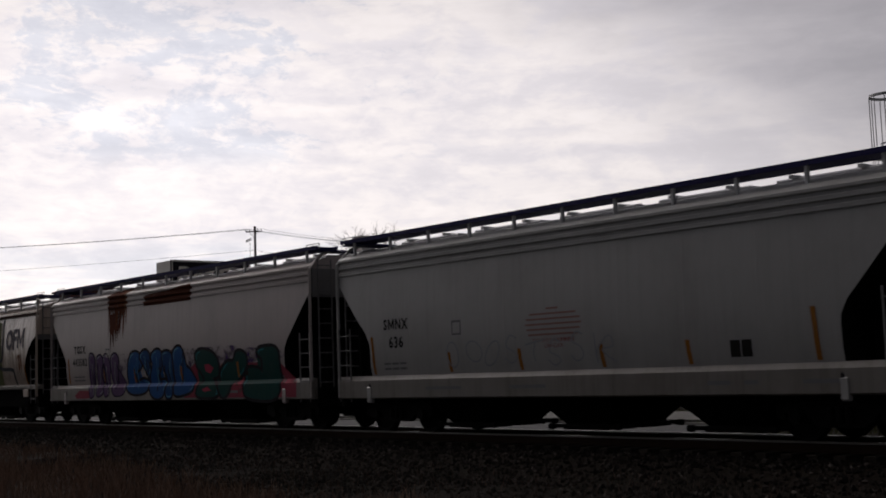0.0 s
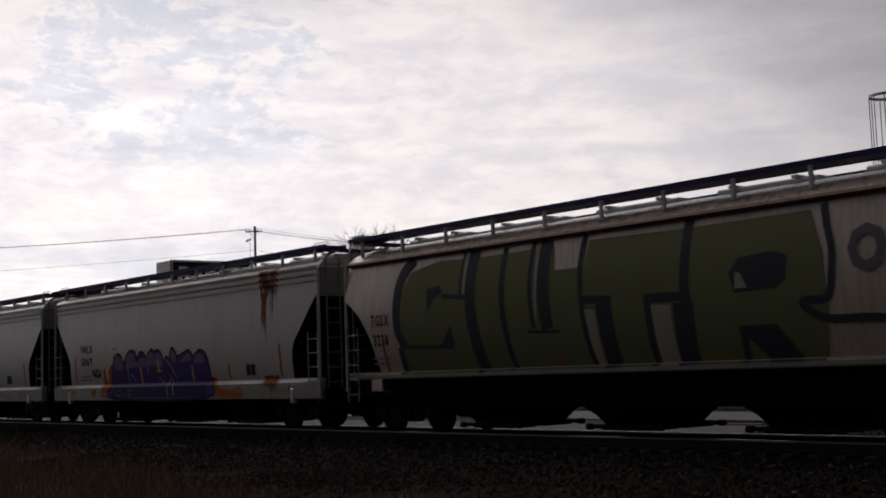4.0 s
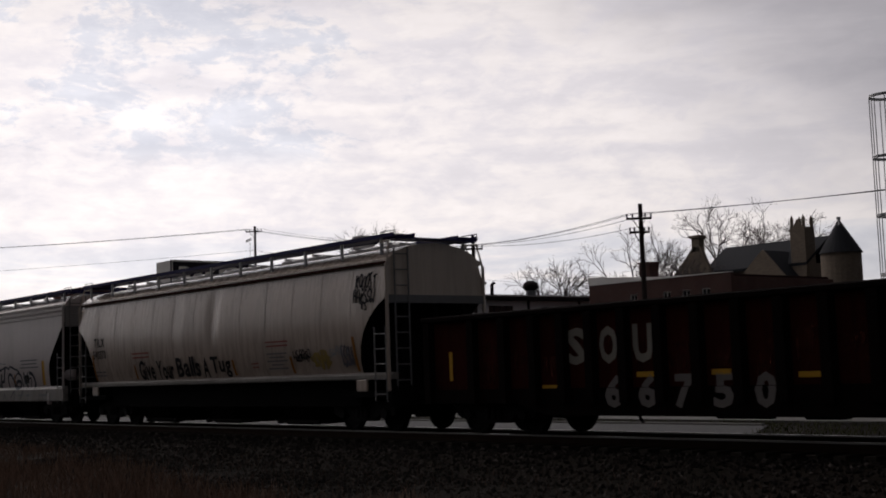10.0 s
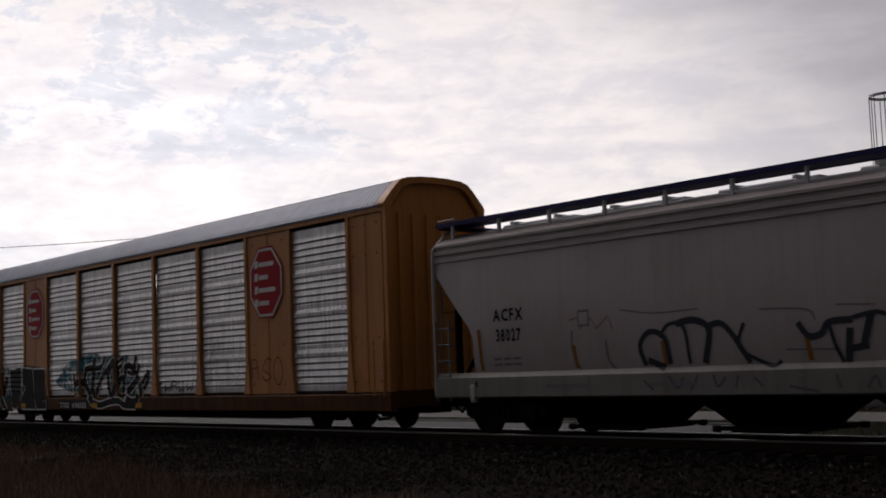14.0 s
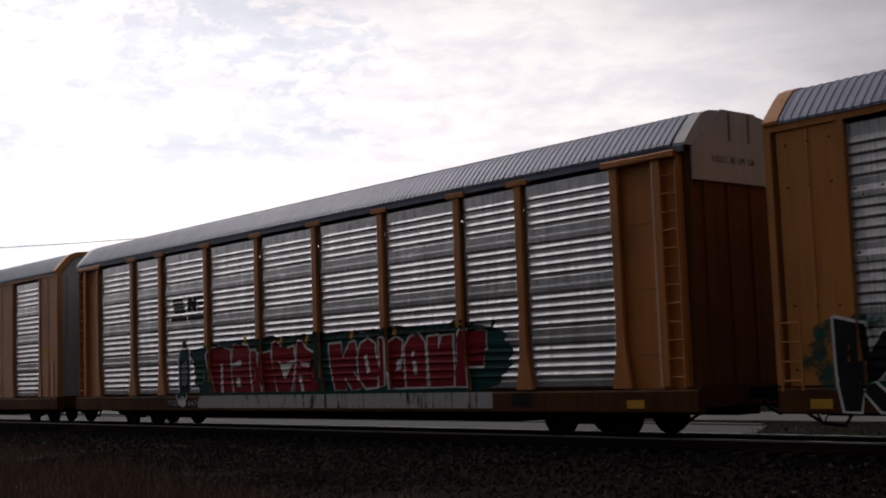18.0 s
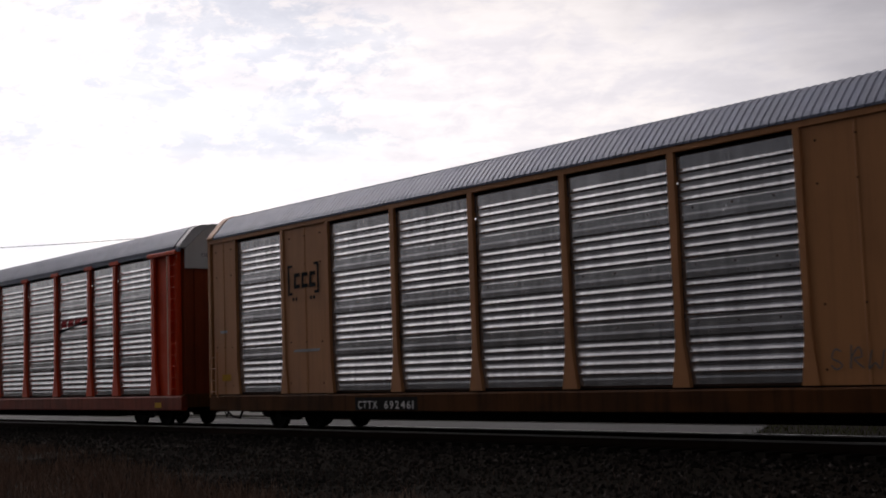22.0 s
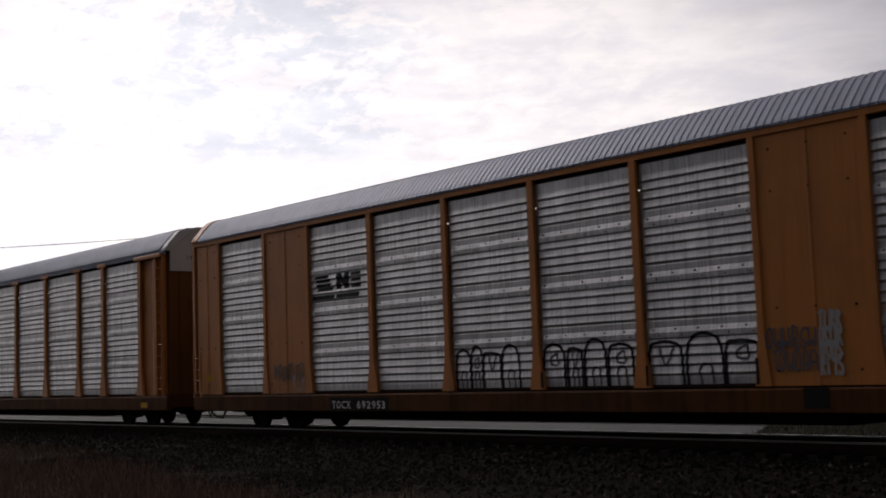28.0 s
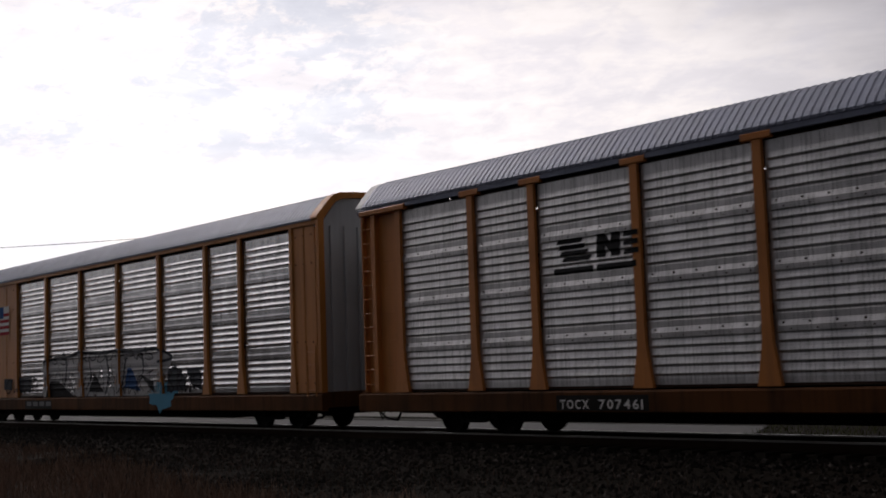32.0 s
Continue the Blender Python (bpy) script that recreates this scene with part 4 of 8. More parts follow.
            for s in (-1, 1):
                bm = B()
                box(bm, *sorted((xe, xe - e * 0.14)), s * 1.5 - 0.09, s * 1.5 + 0.09, 0.98, 5.46, 0.02)
                part("end_post", bm, paint, car)
                bm = ladder(B(), xe - e * 0.15, xe - e * 0.55, s * 1.66, 0.9, 2.2, 4, 0.016)
                part("side_ladder", bm, paint, car)
        bm = B()
        box(bm, *sorted((xe, xe - e * 0.3)), -1.5, 1.5, 0.6, 1.0, 0.02)
        part("end_sill", bm, M["rack_sill"], car)
        bm = B()
        y = -1.2
        pipe(bm, [(xe - e * 1.2, y, 0.56), (xe - e * 1.0, y, 0.3), (xe - e * 0.6, y, 0.34), (xe - e * 0.3, y, 0.5)], 0.03, 6)
        part("uncoupling_lever", bm, M["steel"], car)
        bm = B()
        pipe(bm, [(xe - e * 0.9, -1.5, 0.56), (xe - e * 0.8, -1.5, 0.34), (xe - e * 0.65, -1.5, 0.56)], 0.02, 6)
        part("sill_step", bm, M["steel"], car)
        add_truck(car, e * 10.06)
        add_coupler(car, e * (half - 0.1), e)
    return car


# ---------------------------------------------------------------- the train, from its head to its tail (places at mid-clip)
def spread(a, b, n, gap=0.26):
    w = (b - a) / n
    return [(a + i * w + gap / 2, a + (i + 1) * w - gap / 2) for i in range(n)]


train = []
A_ = hopper("dirty white covered hopper car with yellow reflector marks", 130.26, 7.82, "flat", M["white"], M["grey"])
B_ = hopper("cream-white covered hopper with rust runs and purple, blue and green graffiti", 112.86, 8.42, "flat", M["lilac"], M["grey"])
C_ = hopper("round-sided cream covered hopper with huge green graffiti letters", 94.52, 8.58, "round", M["cream"], M["grey"])
D_ = hopper("pale covered hopper with purple and orange graffiti and rust run", 76.40, 8.44, "flat", M["lilac"], M["grey"])
E_ = hopper("dirty white covered hopper car with red stencilled notice", 59.015, 7.82, "flat", M["white"], M["grey"])
F_ = gondola(41.70, 8.16)
G_ = hopper("round-sided cream covered hopper with dents and black scrawl", 23.45, 8.85, "round", M["cream"], M["grey"],
            dents=((0.42, 3.2, 0.25, 0.6, 0.06), (0.86, 3.1, 0.22, 0.5, -0.03), (-1.5, 3.4, 0.5, 0.4, 0.025)))
H_ = hopper("pale covered hopper car with black outline graffiti and air tank", 5.0, 8.31, "flat", M["lilac"], M["grey"], tank=True)

P_BAYS = [(-11.85, -9.36)] + spread(-7.36, 6.90, 5, 0.20) + [(9.0, 11.7)]
P_PLATES = [(-13.1, -11.90), (-9.31, -7.31), (6.85, 8.95), (11.75, 13.1)]
Q_BAYS = [(-11.85, -9.35), (-9.13, -7.42)] + spread(-7.28, 6.96, 5, 0.23) + [(7.1, 8.88), (9.1, 11.72)]
I_ = auto_rack("yellow auto rack car with red octagon emblems and teal graffiti", -18.3, 13.34, M["yellow"], P_BAYS, P_PLATES, 1, door=M["yellow"])
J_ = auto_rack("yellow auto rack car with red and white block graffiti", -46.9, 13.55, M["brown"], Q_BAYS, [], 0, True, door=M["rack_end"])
K_ = auto_rack("ochre-yellow auto rack car with galvanised ridged side panels", -75.40, 13.34, M["ochre"], P_BAYS, P_PLATES, 0, door=M["grey"])
L_ = auto_rack("orange-red auto rack car with galvanised ridged side panels", -104.0, 13.55, M["red"], Q_BAYS, [], 0, True, door=M["red_end"], sill=M["red_sill"])
M_ = auto_rack("yellow auto rack car with black outline graffiti on its panels", -132.5, 13.34, M["brown"], P_BAYS, P_PLATES, 1, door=M["cream"])
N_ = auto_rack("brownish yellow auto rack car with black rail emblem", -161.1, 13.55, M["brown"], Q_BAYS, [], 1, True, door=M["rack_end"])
O_BAYS = [(-11.85, -9.36)] + spread(-7.36, 7.35, 5, 0.20) + [(7.45, 9.2), (9.45, 12.0)]
O_PLATES = [(-13.1, -11.90), (-9.31, -7.31), (12.05, 13.1)]
O_ = auto_rack("yellow auto rack car with silver graffiti at its foot", -189.6, 13.34, M["yellow"], O_BAYS, O_PLATES, 0, door=M["grey"])
train = [A_[0], B_[0], C_[0], D_[0], E_[0], F_, G_[0], H_[0], I_, J_, K_, L_, M_, N_, O_]


# ---------------------------------------------------------------- the town behind the track
def brick_wall_material(name, color, mortar, scale=1.0):
    n = Nodes(name)
    c = n.coords()
    sx = n.split(c)
    flat = n.t.nodes.new("ShaderNodeCombineXYZ")
    n.put(flat.inputs[0], n.math("ADD", sx[0], sx[1]))
    n.put(flat.inputs[1], sx[2])
    b = n.t.nodes.new("ShaderNodeTexBrick")
    n.put(b.inputs["Vector"], flat.outputs[0])
    b.inputs["Scale"].default_value = 1.0
    b.inputs["Brick Width"].default_value, b.inputs["Row Height"].default_value = 0.22 * scale, 0.075 * scale
    b.inputs["Mortar Size"].default_value = 0.008
    b.inputs["Color1"].default_value = (*color, 1)
    b.inputs["Color2"].default_value = (*(x * 0.75 for x in color), 1)
    b.inputs["Mortar"].default_value = (*mortar, 1)
    stain = n.noise(n.scaled(c, (1, 1, 0.4)), 0.8, 6, 0.65)
    col = n.mix(n.math("MULTIPLY", n.step(stain, 0.45, 0.75), 0.5), b.outputs["Color"], tuple(x * 0.5 for x in color))
    n.bump(b.outputs["Fac"], -0.3, 0.02)
    return n.surface(col, 0.9)


def chipped_material():
    """White paint on masonry, flaked off in patches to grey beneath."""
    n = Nodes("flaking_white_masonry_paint")
    c = n.coords()
    chip = n.noise(n.scaled(c, (1, 1, 1.3)), 1.1, 9, 0.72, 0.3)
    where = n.noise(c, 0.22, 3, 0.5)
    f = n.step(n.math("ADD", chip, n.math("MULTIPLY", n.math("SUBTRACT", where, 0.5), 0.35)), 0.57, 0.63)
    fine = n.noise(c, 9, 5, 0.6)
    col = n.mix(f, (0.84, 0.82, 0.79), (0.40, 0.38, 0.36))
    col = n.mix(n.math("MULTIPLY", fine, 0.2), col, (0.60, 0.58, 0.55))
    n.bump(n.math("SUBTRACT", fine, f), 0.3, 0.02)
    return n.surface(col, 0.85)


T = dict(
    whitewall=painted("white_masonry_paint", (0.84, 0.82, 0.79), 0.8, (0.55, 0.52, 0.48), 0.3, 0.5),
    chipped=chipped_material(),
    siding=painted("grey_white_board_wall", (0.52, 0.50, 0.50), 0.8, (0.3, 0.28, 0.28), 0.4),
    darkroof=plain("dark_red_brown_roofing", (0.035, 0.016, 0.015), 0.85),
    fascia=plain("very_dark_fascia", (0.016, 0.011, 0.012), 0.8),
    brick=brick_wall_material("dark_red_brick", (0.085, 0.026, 0.019), (0.10, 0.085, 0.075)),
    rustwall=painted("red_brown_metal_wall", (0.10, 0.028, 0.022), 0.7, (0.04, 0.015, 0.012), 0.5),
    sign=plain("dark_navy_sign_board", (0.018, 0.016, 0.022), 0.5),
    letter=plain("pale_sign_letter", (0.74, 0.72, 0.66), 0.6),
    glass=None, wood=plain("weathered_pole_wood", (0.030, 0.022, 0.020), 0.85),
    stone=brick_wall_material("grey_brown_rubble_stone", (0.15, 0.115, 0.085), (0.09, 0.075, 0.06), 2.6),
    slate=plain("black_slate_roof", (0.010, 0.011, 0.014), 0.75),
    concrete=plain("pale_stack_render", (0.78, 0.76, 0.73), 0.8, 0, 0.12),
    wire=plain("black_cable", (0.02, 0.02, 0.022), 0.6),
    tin=plain("dull_grey_sheet_metal", (0.16, 0.165, 0.18), 0.5, 0.6),
    pale_metal=plain("pale_galvanised_steel", (0.40, 0.40, 0.40), 0.55, 0.5),
    bark=plain("grey_brown_bark", (0.085, 0.070, 0.066), 0.9),
)


def pane_material():
    n = Nodes("dark_window_glass")
    n.bsdf.inputs["Base Color"].default_value = (0.012, 0.013, 0.016, 1)
    n.bsdf.inputs["Roughness"].default_value = 0.12
    return n.mat


T["glass"] = pane_material()


def wall_with_holes(bm, a0, a1, z0, z1, holes, d0, d1, axis):
    """A thick wall between d0 and d1 along the other axis, with openings [(a, b, low, high)] through it."""
    cuts = sorted({a0, a1, *[h[0] for h in holes], *[h[1] for h in holes]})
    for a, b in zip(cuts, cuts[1:]):
        mid = (a + b) / 2
        spans = sorted((h[2], h[3]) for h in holes if h[0] < mid < h[1])
        z = z0
        for lo, hi in spans + [(z1, z1)]:
            if lo > z + 0.01:
                if axis == "x":
                    prism(bm, [(a, z), (b, z), (b, lo), (a, lo)], d0, d1, "y")
                else:
                    prism(bm, [(a, z), (b, z), (b, lo), (a, lo)], d0, d1, "x")
            z = max(z, hi)
    bmesh.ops.remove_doubles(bm, verts=bm.verts, dist=0.0005)
    return bm


def add_window(house, plane, a, b, lo, hi, axis, outward, bars=(2, 3), frame_mat=None):
    """A recessed window: frame, sill, panes."""
    def bx_(bm, p0, p1, q0, q1, z0, z1):
        if axis == "x":
            box(bm, p0, p1, min(q0, q1), max(q0, q1), z0, z1)
        else:
            box(bm, min(q0, q1), max(q0, q1), p0, p1, z0, z1)
    back = plane - outward * 0.12
    bm = B()
    for p in (a, b - 0.06):
        bx_(bm, p, p + 0.06, back, back + outward * 0.06, lo, hi)
    for z in (lo, hi - 0.06):
        bx_(bm, a, b, back, back + outward * 0.058, z, z + 0.06)
    for i in range(1, bars[0]):
        p = a + (b - a) * i / bars[0]
        bx_(bm, p - 0.02, p + 0.02, back, back + outward * 0.05, lo, hi)
    for i in range(1, bars[1]):
        z = lo + (hi - lo) * i / bars[1]
        bx_(bm, a, b, back, back + outward * 0.048, z - 0.02, z + 0.02)
    win = part("window", bm, frame_mat or T["fascia"], house)
    bm = B()
    bx_(bm, a, b, back - outward * 0.02, back + outward * 0.01, lo, hi)
    part("pane", bm, T["glass"], win)
    bm = B()
    bx_(bm, a - 0.08, b + 0.08, plane - outward * 0.1, plane + outward * 0.07, lo - 0.1, lo)
    part("sill", bm, T["concrete"], win)
    return win


def store_building():
    """White store with four tall windows to the track, a flaking side wall and a roof sign."""
    h = thing("store_building", "white-painted masonry store with flaking side wall", "building")
    bm = B()
    front = [(-99.1, GROUND_Z), (-83.74, GROUND_Z), (-83.74, 7.97), (-86.0, 8.15), (-90.0, 8.45), (-99.1, 7.45)]
    wins = [(-95.2, -94.05), (-93.05, -91.85), (-91.0, -89.9), (-89.4, -88.35)]
    tops = (6.7, 6.72, 6.85, 6.95)
    holes = [(a, b, 4.2, t) for (a, b), t in zip(wins, tops)]
    wall_with_holes(bm, -99.1, -83.74, GROUND_Z, 7.3, holes, 26.0, 26.35, "x")
    prism(bm, [(-99.1, 7.3), (-83.74, 7.3), (-83.74, 7.97), (-86.0, 8.15), (-90.0, 8.45), (-99.1, 7.45)], 26.0, 26.35, "y")
    part("front_wall", bm, T["whitewall"], h)
    for (a, b), t in zip(wins, tops):
        add_window(h, 26.0, a, b, 4.2, t, "x", -1, (2, 4))
    bm = B()
    prism(bm, [(26.35, GROUND_Z), (34.5, GROUND_Z), (34.5, 8.89), (28.6, 8.36), (26.35, 8.0)], -84.1, -83.742, "x")
    part("side_wall", bm, T["chipped"], h, "white paint flaking to grey masonry")
    bm = B()
    prism(bm, [(26.35, 8.0), (28.6, 8.36), (34.5, 8.89), (34.5, 9.02), (28.6, 8.49), (26.0, 8.1)], -84.2, -83.68, "x")
    part("coping", bm, T["concrete"], h)
    bm = B()
    box(bm, -99.1, -84.1, 34.2, 34.5, GROUND_Z, 8.2)
    box(bm, -99.1, -98.8, 26.35, 34.2, GROUND_Z, 7.4)
    part("back_wall", bm, T["whitewall"], h)
    bm = B()
    prism(bm, [(-98.8, 7.0), (-84.1, 7.5), (-84.1, 7.65), (-98.8, 7.15)], 26.35, 34.2, "y")
    part("roof", bm, T["darkroof"], h)
    # the sign box on the roof, its board to the side street
    sg = thing("roof_sign", "navy sign board with pale block lettering on a roof box", "sign")
    bm = B()
    box(bm, -89.9, -87.6, 26.0, 33.1, 7.6, 10.66, 0.02)
    part("sign_box", bm, T["whitewall"], sg)
    bm = B()
    box(bm, -87.6, -87.5, 26.0, 33.1, 8.45, 10.7, 0.02)
    part("board", bm, T["sign"], sg)
    bm = B()
    for z in (8.52, 10.60):
        box(bm, -87.5, -87.47, 26.05, 33.05, z - 0.04, z + 0.04)
    for y in (26.1, 33.0):
        box(bm, -87.5, -87.47, y - 0.04, y + 0.04, 8.56, 10.56)
    part("border", bm, T["letter"], sg)
    x = 0
    for ch, wide in zip("BAKER", (1.12, 1.2, 1.2, 1.0, 1.15)):
        pts, faces = glyph(ch, 0.045)
        sy, sz = wide * 0.98 / np.ptp(pts[:, 0]), 1.28 / np.ptp(pts[:, 1])
        bm = B()
        vs = [bm.verts.new((-87.485, 26.5 + x + (u - pts[:, 0].min()) * sy + 0.16 * (v - pts[:, 1].min()) * sz, 8.92 + (v - pts[:, 1].min()) * sz)) for u, v in pts]
        for f in faces:
            bm.faces.new([vs[i] for i in f])
        rim = bmesh.ops.extrude_face_region(bm, geom=bm.faces[:])
        bmesh.ops.translate(bm, vec=(0.04, 0, 0), verts=[v for v in rim["geom"] if isinstance(v, bmesh.types.BMVert)])
        bmesh.ops.recalc_face_normals(bm, faces=bm.faces)
        part("letter", bm, T["letter"], sg)
        x += wide + 0.02


def red_hall():
    h = thing("red_hall", "tall red-brown brick hall behind the store", "building")
    x0, x1, y0, y1, top = -129.5, -121.9, 34.0, 58.0, 11.0
    bm = B()
    box(bm, x0, x1, y0, y0 + 0.3, GROUND_Z, top)
    part("front_wall", bm, T["rustwall"], h)
    bm = B()
    box(bm, x1 - 0.3, x1, y0 + 0.3, y1, GROUND_Z, top)
    part("side_wall", bm, T["brick"], h)
    bm = B()
    box(bm, x0, x0 + 0.3, y0 + 0.3, y1, GROUND_Z, top)
    box(bm, x0 + 0.3, x1 - 0.3, y1 - 0.3, y1, GROUND_Z, top)
    part("back_wall", bm, T["rustwall"], h)
    bm = B()
    box(bm, x0 - 0.15, x1 + 0.15, y0 - 0.15, y1 + 0.15, top, top + 0.22, 0.05)
    part("roof", bm, T["darkroof"], h)


def long_shop():
    """Low workshop: its long grey-white front runs away from the track, dark eaves, steel windows."""
    h = thing("long_workshop", "low grey-white workshop with dark eaves and barred windows", "building")
    x, y0, y1, top = -84.0, 34.65, 76.0, 7.57
    wins = [(36.2, 38.5, 5.6, 7.45), (48.9, 51.8, 5.2, 7.2), (55.7, 58.7, 5.2, 7.1), (62.5, 65.6, 5.2, 7.0), (69.0, 72.1, 5.2, 6.95)]
    bm = B()
    wall_with_holes(bm, y0, y1, GROUND_Z, top, wins, x - 0.3, x, "y")
    part("front_wall", bm, T["siding"], h)
    for a, b, lo, hi in wins:
        add_window(h, x, a, b, lo, hi, "y", 1, (4, 3))
    for y in (39.5, 42.3, 47.1, 53.6, 60.6, 67.3):
        bm = B()
        box(bm, x, x + 0.14, y - 0.1, y + 0.1, GROUND_Z, top - 0.05)
        part("pilaster", bm, T["fascia"], h)
    for i in range(14):
        bm = B()
        z = 5.1 + i * 0.18
        box(bm, x, x + 0.014, 39.65, 47.0, z, z + 0.014)
        part("board_edge", bm, T["siding"], h)
    bm = B()
    prism(bm, [(x + 0.6, top + 0.02), (x + 0.6, top + 0.36), (x - 7, top + 1.1), (x - 14.5, top + 0.36), (x - 14.5, top + 0.02)], y0, y1 + 0.3, "y")
    part("roof", bm, T["fascia"], h)
    bm = B()
    box(bm, x - 14, x - 0.3, y0, y0 + 0.3, GROUND_Z, top)
    box(bm, x - 14, x - 0.3, y1 - 0.3, y1, GROUND_Z, top)
    box(bm, x - 14, x - 13.7, y0 + 0.3, y1 - 0.3, GROUND_Z, top)
    part("end_wall", bm, T["siding"], h)
    # red upper storey behind the eaves at the near end
    bm = B()
    box(bm, x - 13, x - 1.4, 34.7, 42.3, top + 0.2, 9.35, 0.05)
    part("upper_storey", bm, T["rustwall"], h)
    bm = B()
    box(bm, x - 4.2, x - 3.4, 41.2, 42.0, 9.3, 10.1)
    part("brick_flue", bm, T["brick"], h)
    # wall-hung duct
    bm = B()
    box(bm, x + 0.02, x + 0.6, 42.1, 46.2, 6.1, 6.6, 0.12)
    box(bm, x + 0.02, x + 0.3, 42.1, 42.7, 5.2, 6.15)
    part("wall_duct", bm, T["fascia"], h)
    # turbine vents and twin flues
    for y in (47.6, 64.5):
        v = thing("roof_vent", "round dark turbine ventilator on the roof ridge", "roof vent")
        vx = x - 3.6
        bm = B()
        tube(bm, (vx, y, top + 0.4), (vx, y, top + 1.25), 0.5, 14)
        part("base", bm, T["tin"], v)
        bm = B()
        ring = [(0.54, 0.0), (0.74, 0.24), (0.79, 0.48), (0.67, 0.74), (0.36, 0.94), (0.02, 0.98)]
        rows = [[bm.verts.new((vx + r * math.cos(k * math.tau / 18), y + r * math.sin(k * math.tau / 18), top + 1.25 + z)) for k in range(18)] for r, z in ring]
        for p, q in zip(rows, rows[1:]):
            for k in range(18):
                bm.faces.new((p[k], p[(k + 1) % 18], q[(k + 1) % 18], q[k]))
        part("turbine", bm, T["fascia"], v)
    for i, y in enumerate((56.7, 57.8)):
        v = thing("flue_pipe", "slim dark metal flue with a bent cowl", "flue")
        bm = B()
        pipe(bm, [(x - 1.8, y, top + 0.3), (x - 1.8, y, top + 1.55), (x - 1.6, y + 0.18, top + 1.8)], 0.16, 10)
        part("pipe", bm, T["fascia"], v)
    c = thing("chimney_stack", "tall square pale rendered chimney stack", "chimney")
    bm = B()
    box(bm, -89.2, -87.9, 44.6, 46.05, GROUND_Z, 13.3, 0.05)
    part("shaft", bm, T["concrete"], c)
    bm = B()
    box(bm, -89.25, -87.85, 44.55, 46.1, 13.3, 13.42)
    part("cap", bm, T["concrete"], c)
    for z in (12.8, 12.0):
        bm = B()
        box(bm, -87.9, -87.78, 45.6, 45.84, z, z + 0.26)
        part("bracket", bm, T["fascia"], c)


def annex():
    """A long low white annex along the pavement."""
    a = thing("white_annex", "long low white shed roof edge beside the workshop", "building")
    bm = B()
    box(bm, -71.0, -54.0, 26.0, 26.3, GROUND_Z, 4.25)
    box(bm, -54.3, -54.0, 26.3, 30, GROUND_Z, 4.25)
    box(bm, -71.0, -70.7, 26.3, 30, GROUND_Z, 4.25)
    box(bm, -70.7, -54.3, 29.7, 30, GROUND_Z, 4.25)
    part("wall", bm, T["whitewall"], a)
    bm = B()
    box(bm, -71.2, -53.8, 25.8, 30.2, 4.25, 4.55, 0.03)
    part("roof_slab", bm, T["whitewall"], a)
    bm = B()
    box(bm, -71.25, -53.75, 25.75, 30.25, 4.55, 4.62)
    part("roof_edge", bm, T["concrete"], a)


def brick_house():
    h = thing("brick_terrace", "two-storey dark red brick terrace with pale arched windows", "building")
    bm = B()
    x0, x1, y = -75.6, -60.4, 60.0
    wins = [(-70.9, -70.1), (-67.3, -66.5), (-63.3, -62.5), (-65.3, -64.5)]
    wall_with_holes(bm, x0, x1, GROUND_Z, 8.3, [(a, b, 5.6, 7.2) for a, b in wins], y, y + 0.35, "x")
    part("front_wall", bm, T["brick"], h)
    for a, b in wins:
        add_window(h, y, a, b, 5.6, 7.2, "x", -1, (2, 2), T["letter"])
    bm = B()
    box(bm, x0, x0 + 0.35, y + 0.35, y + 14, GROUND_Z, 8.9)
    box(bm, x1 - 0.35, x1, y + 0.35, y + 14, GROUND_Z, 8.0)
    box(bm, x0 + 0.35, x1 - 0.35, y + 13.65, y + 14, GROUND_Z, 8.0)
    part("side_wall", bm, T["brick"], h)
    bm = B()
    prism(bm, [(x0, 8.3), (x1, 8.3), (x1, 8.35), (x0 + 9, 8.42), (x0 + 0.3, 9.0), (x0, 9.0)], y - 0.05, y + 0.3, "y")
    part("parapet", bm, T["concrete"], h)
    bm = B()
    box(bm, x0 + 0.3, x1 - 0.3, y + 0.3, y + 13.7, 8.0, 8.2)
    part("roof", bm, T["darkroof"], h)
    bm = B()
    box(bm, -72.4, -71.2, y + 3, y + 4.2, 8.2, 10.0)
    box(bm, -72.5, -71.1, y + 2.9, y + 4.3, 10.0, 10.15)
    part("chimney", bm, T["brick"], h)


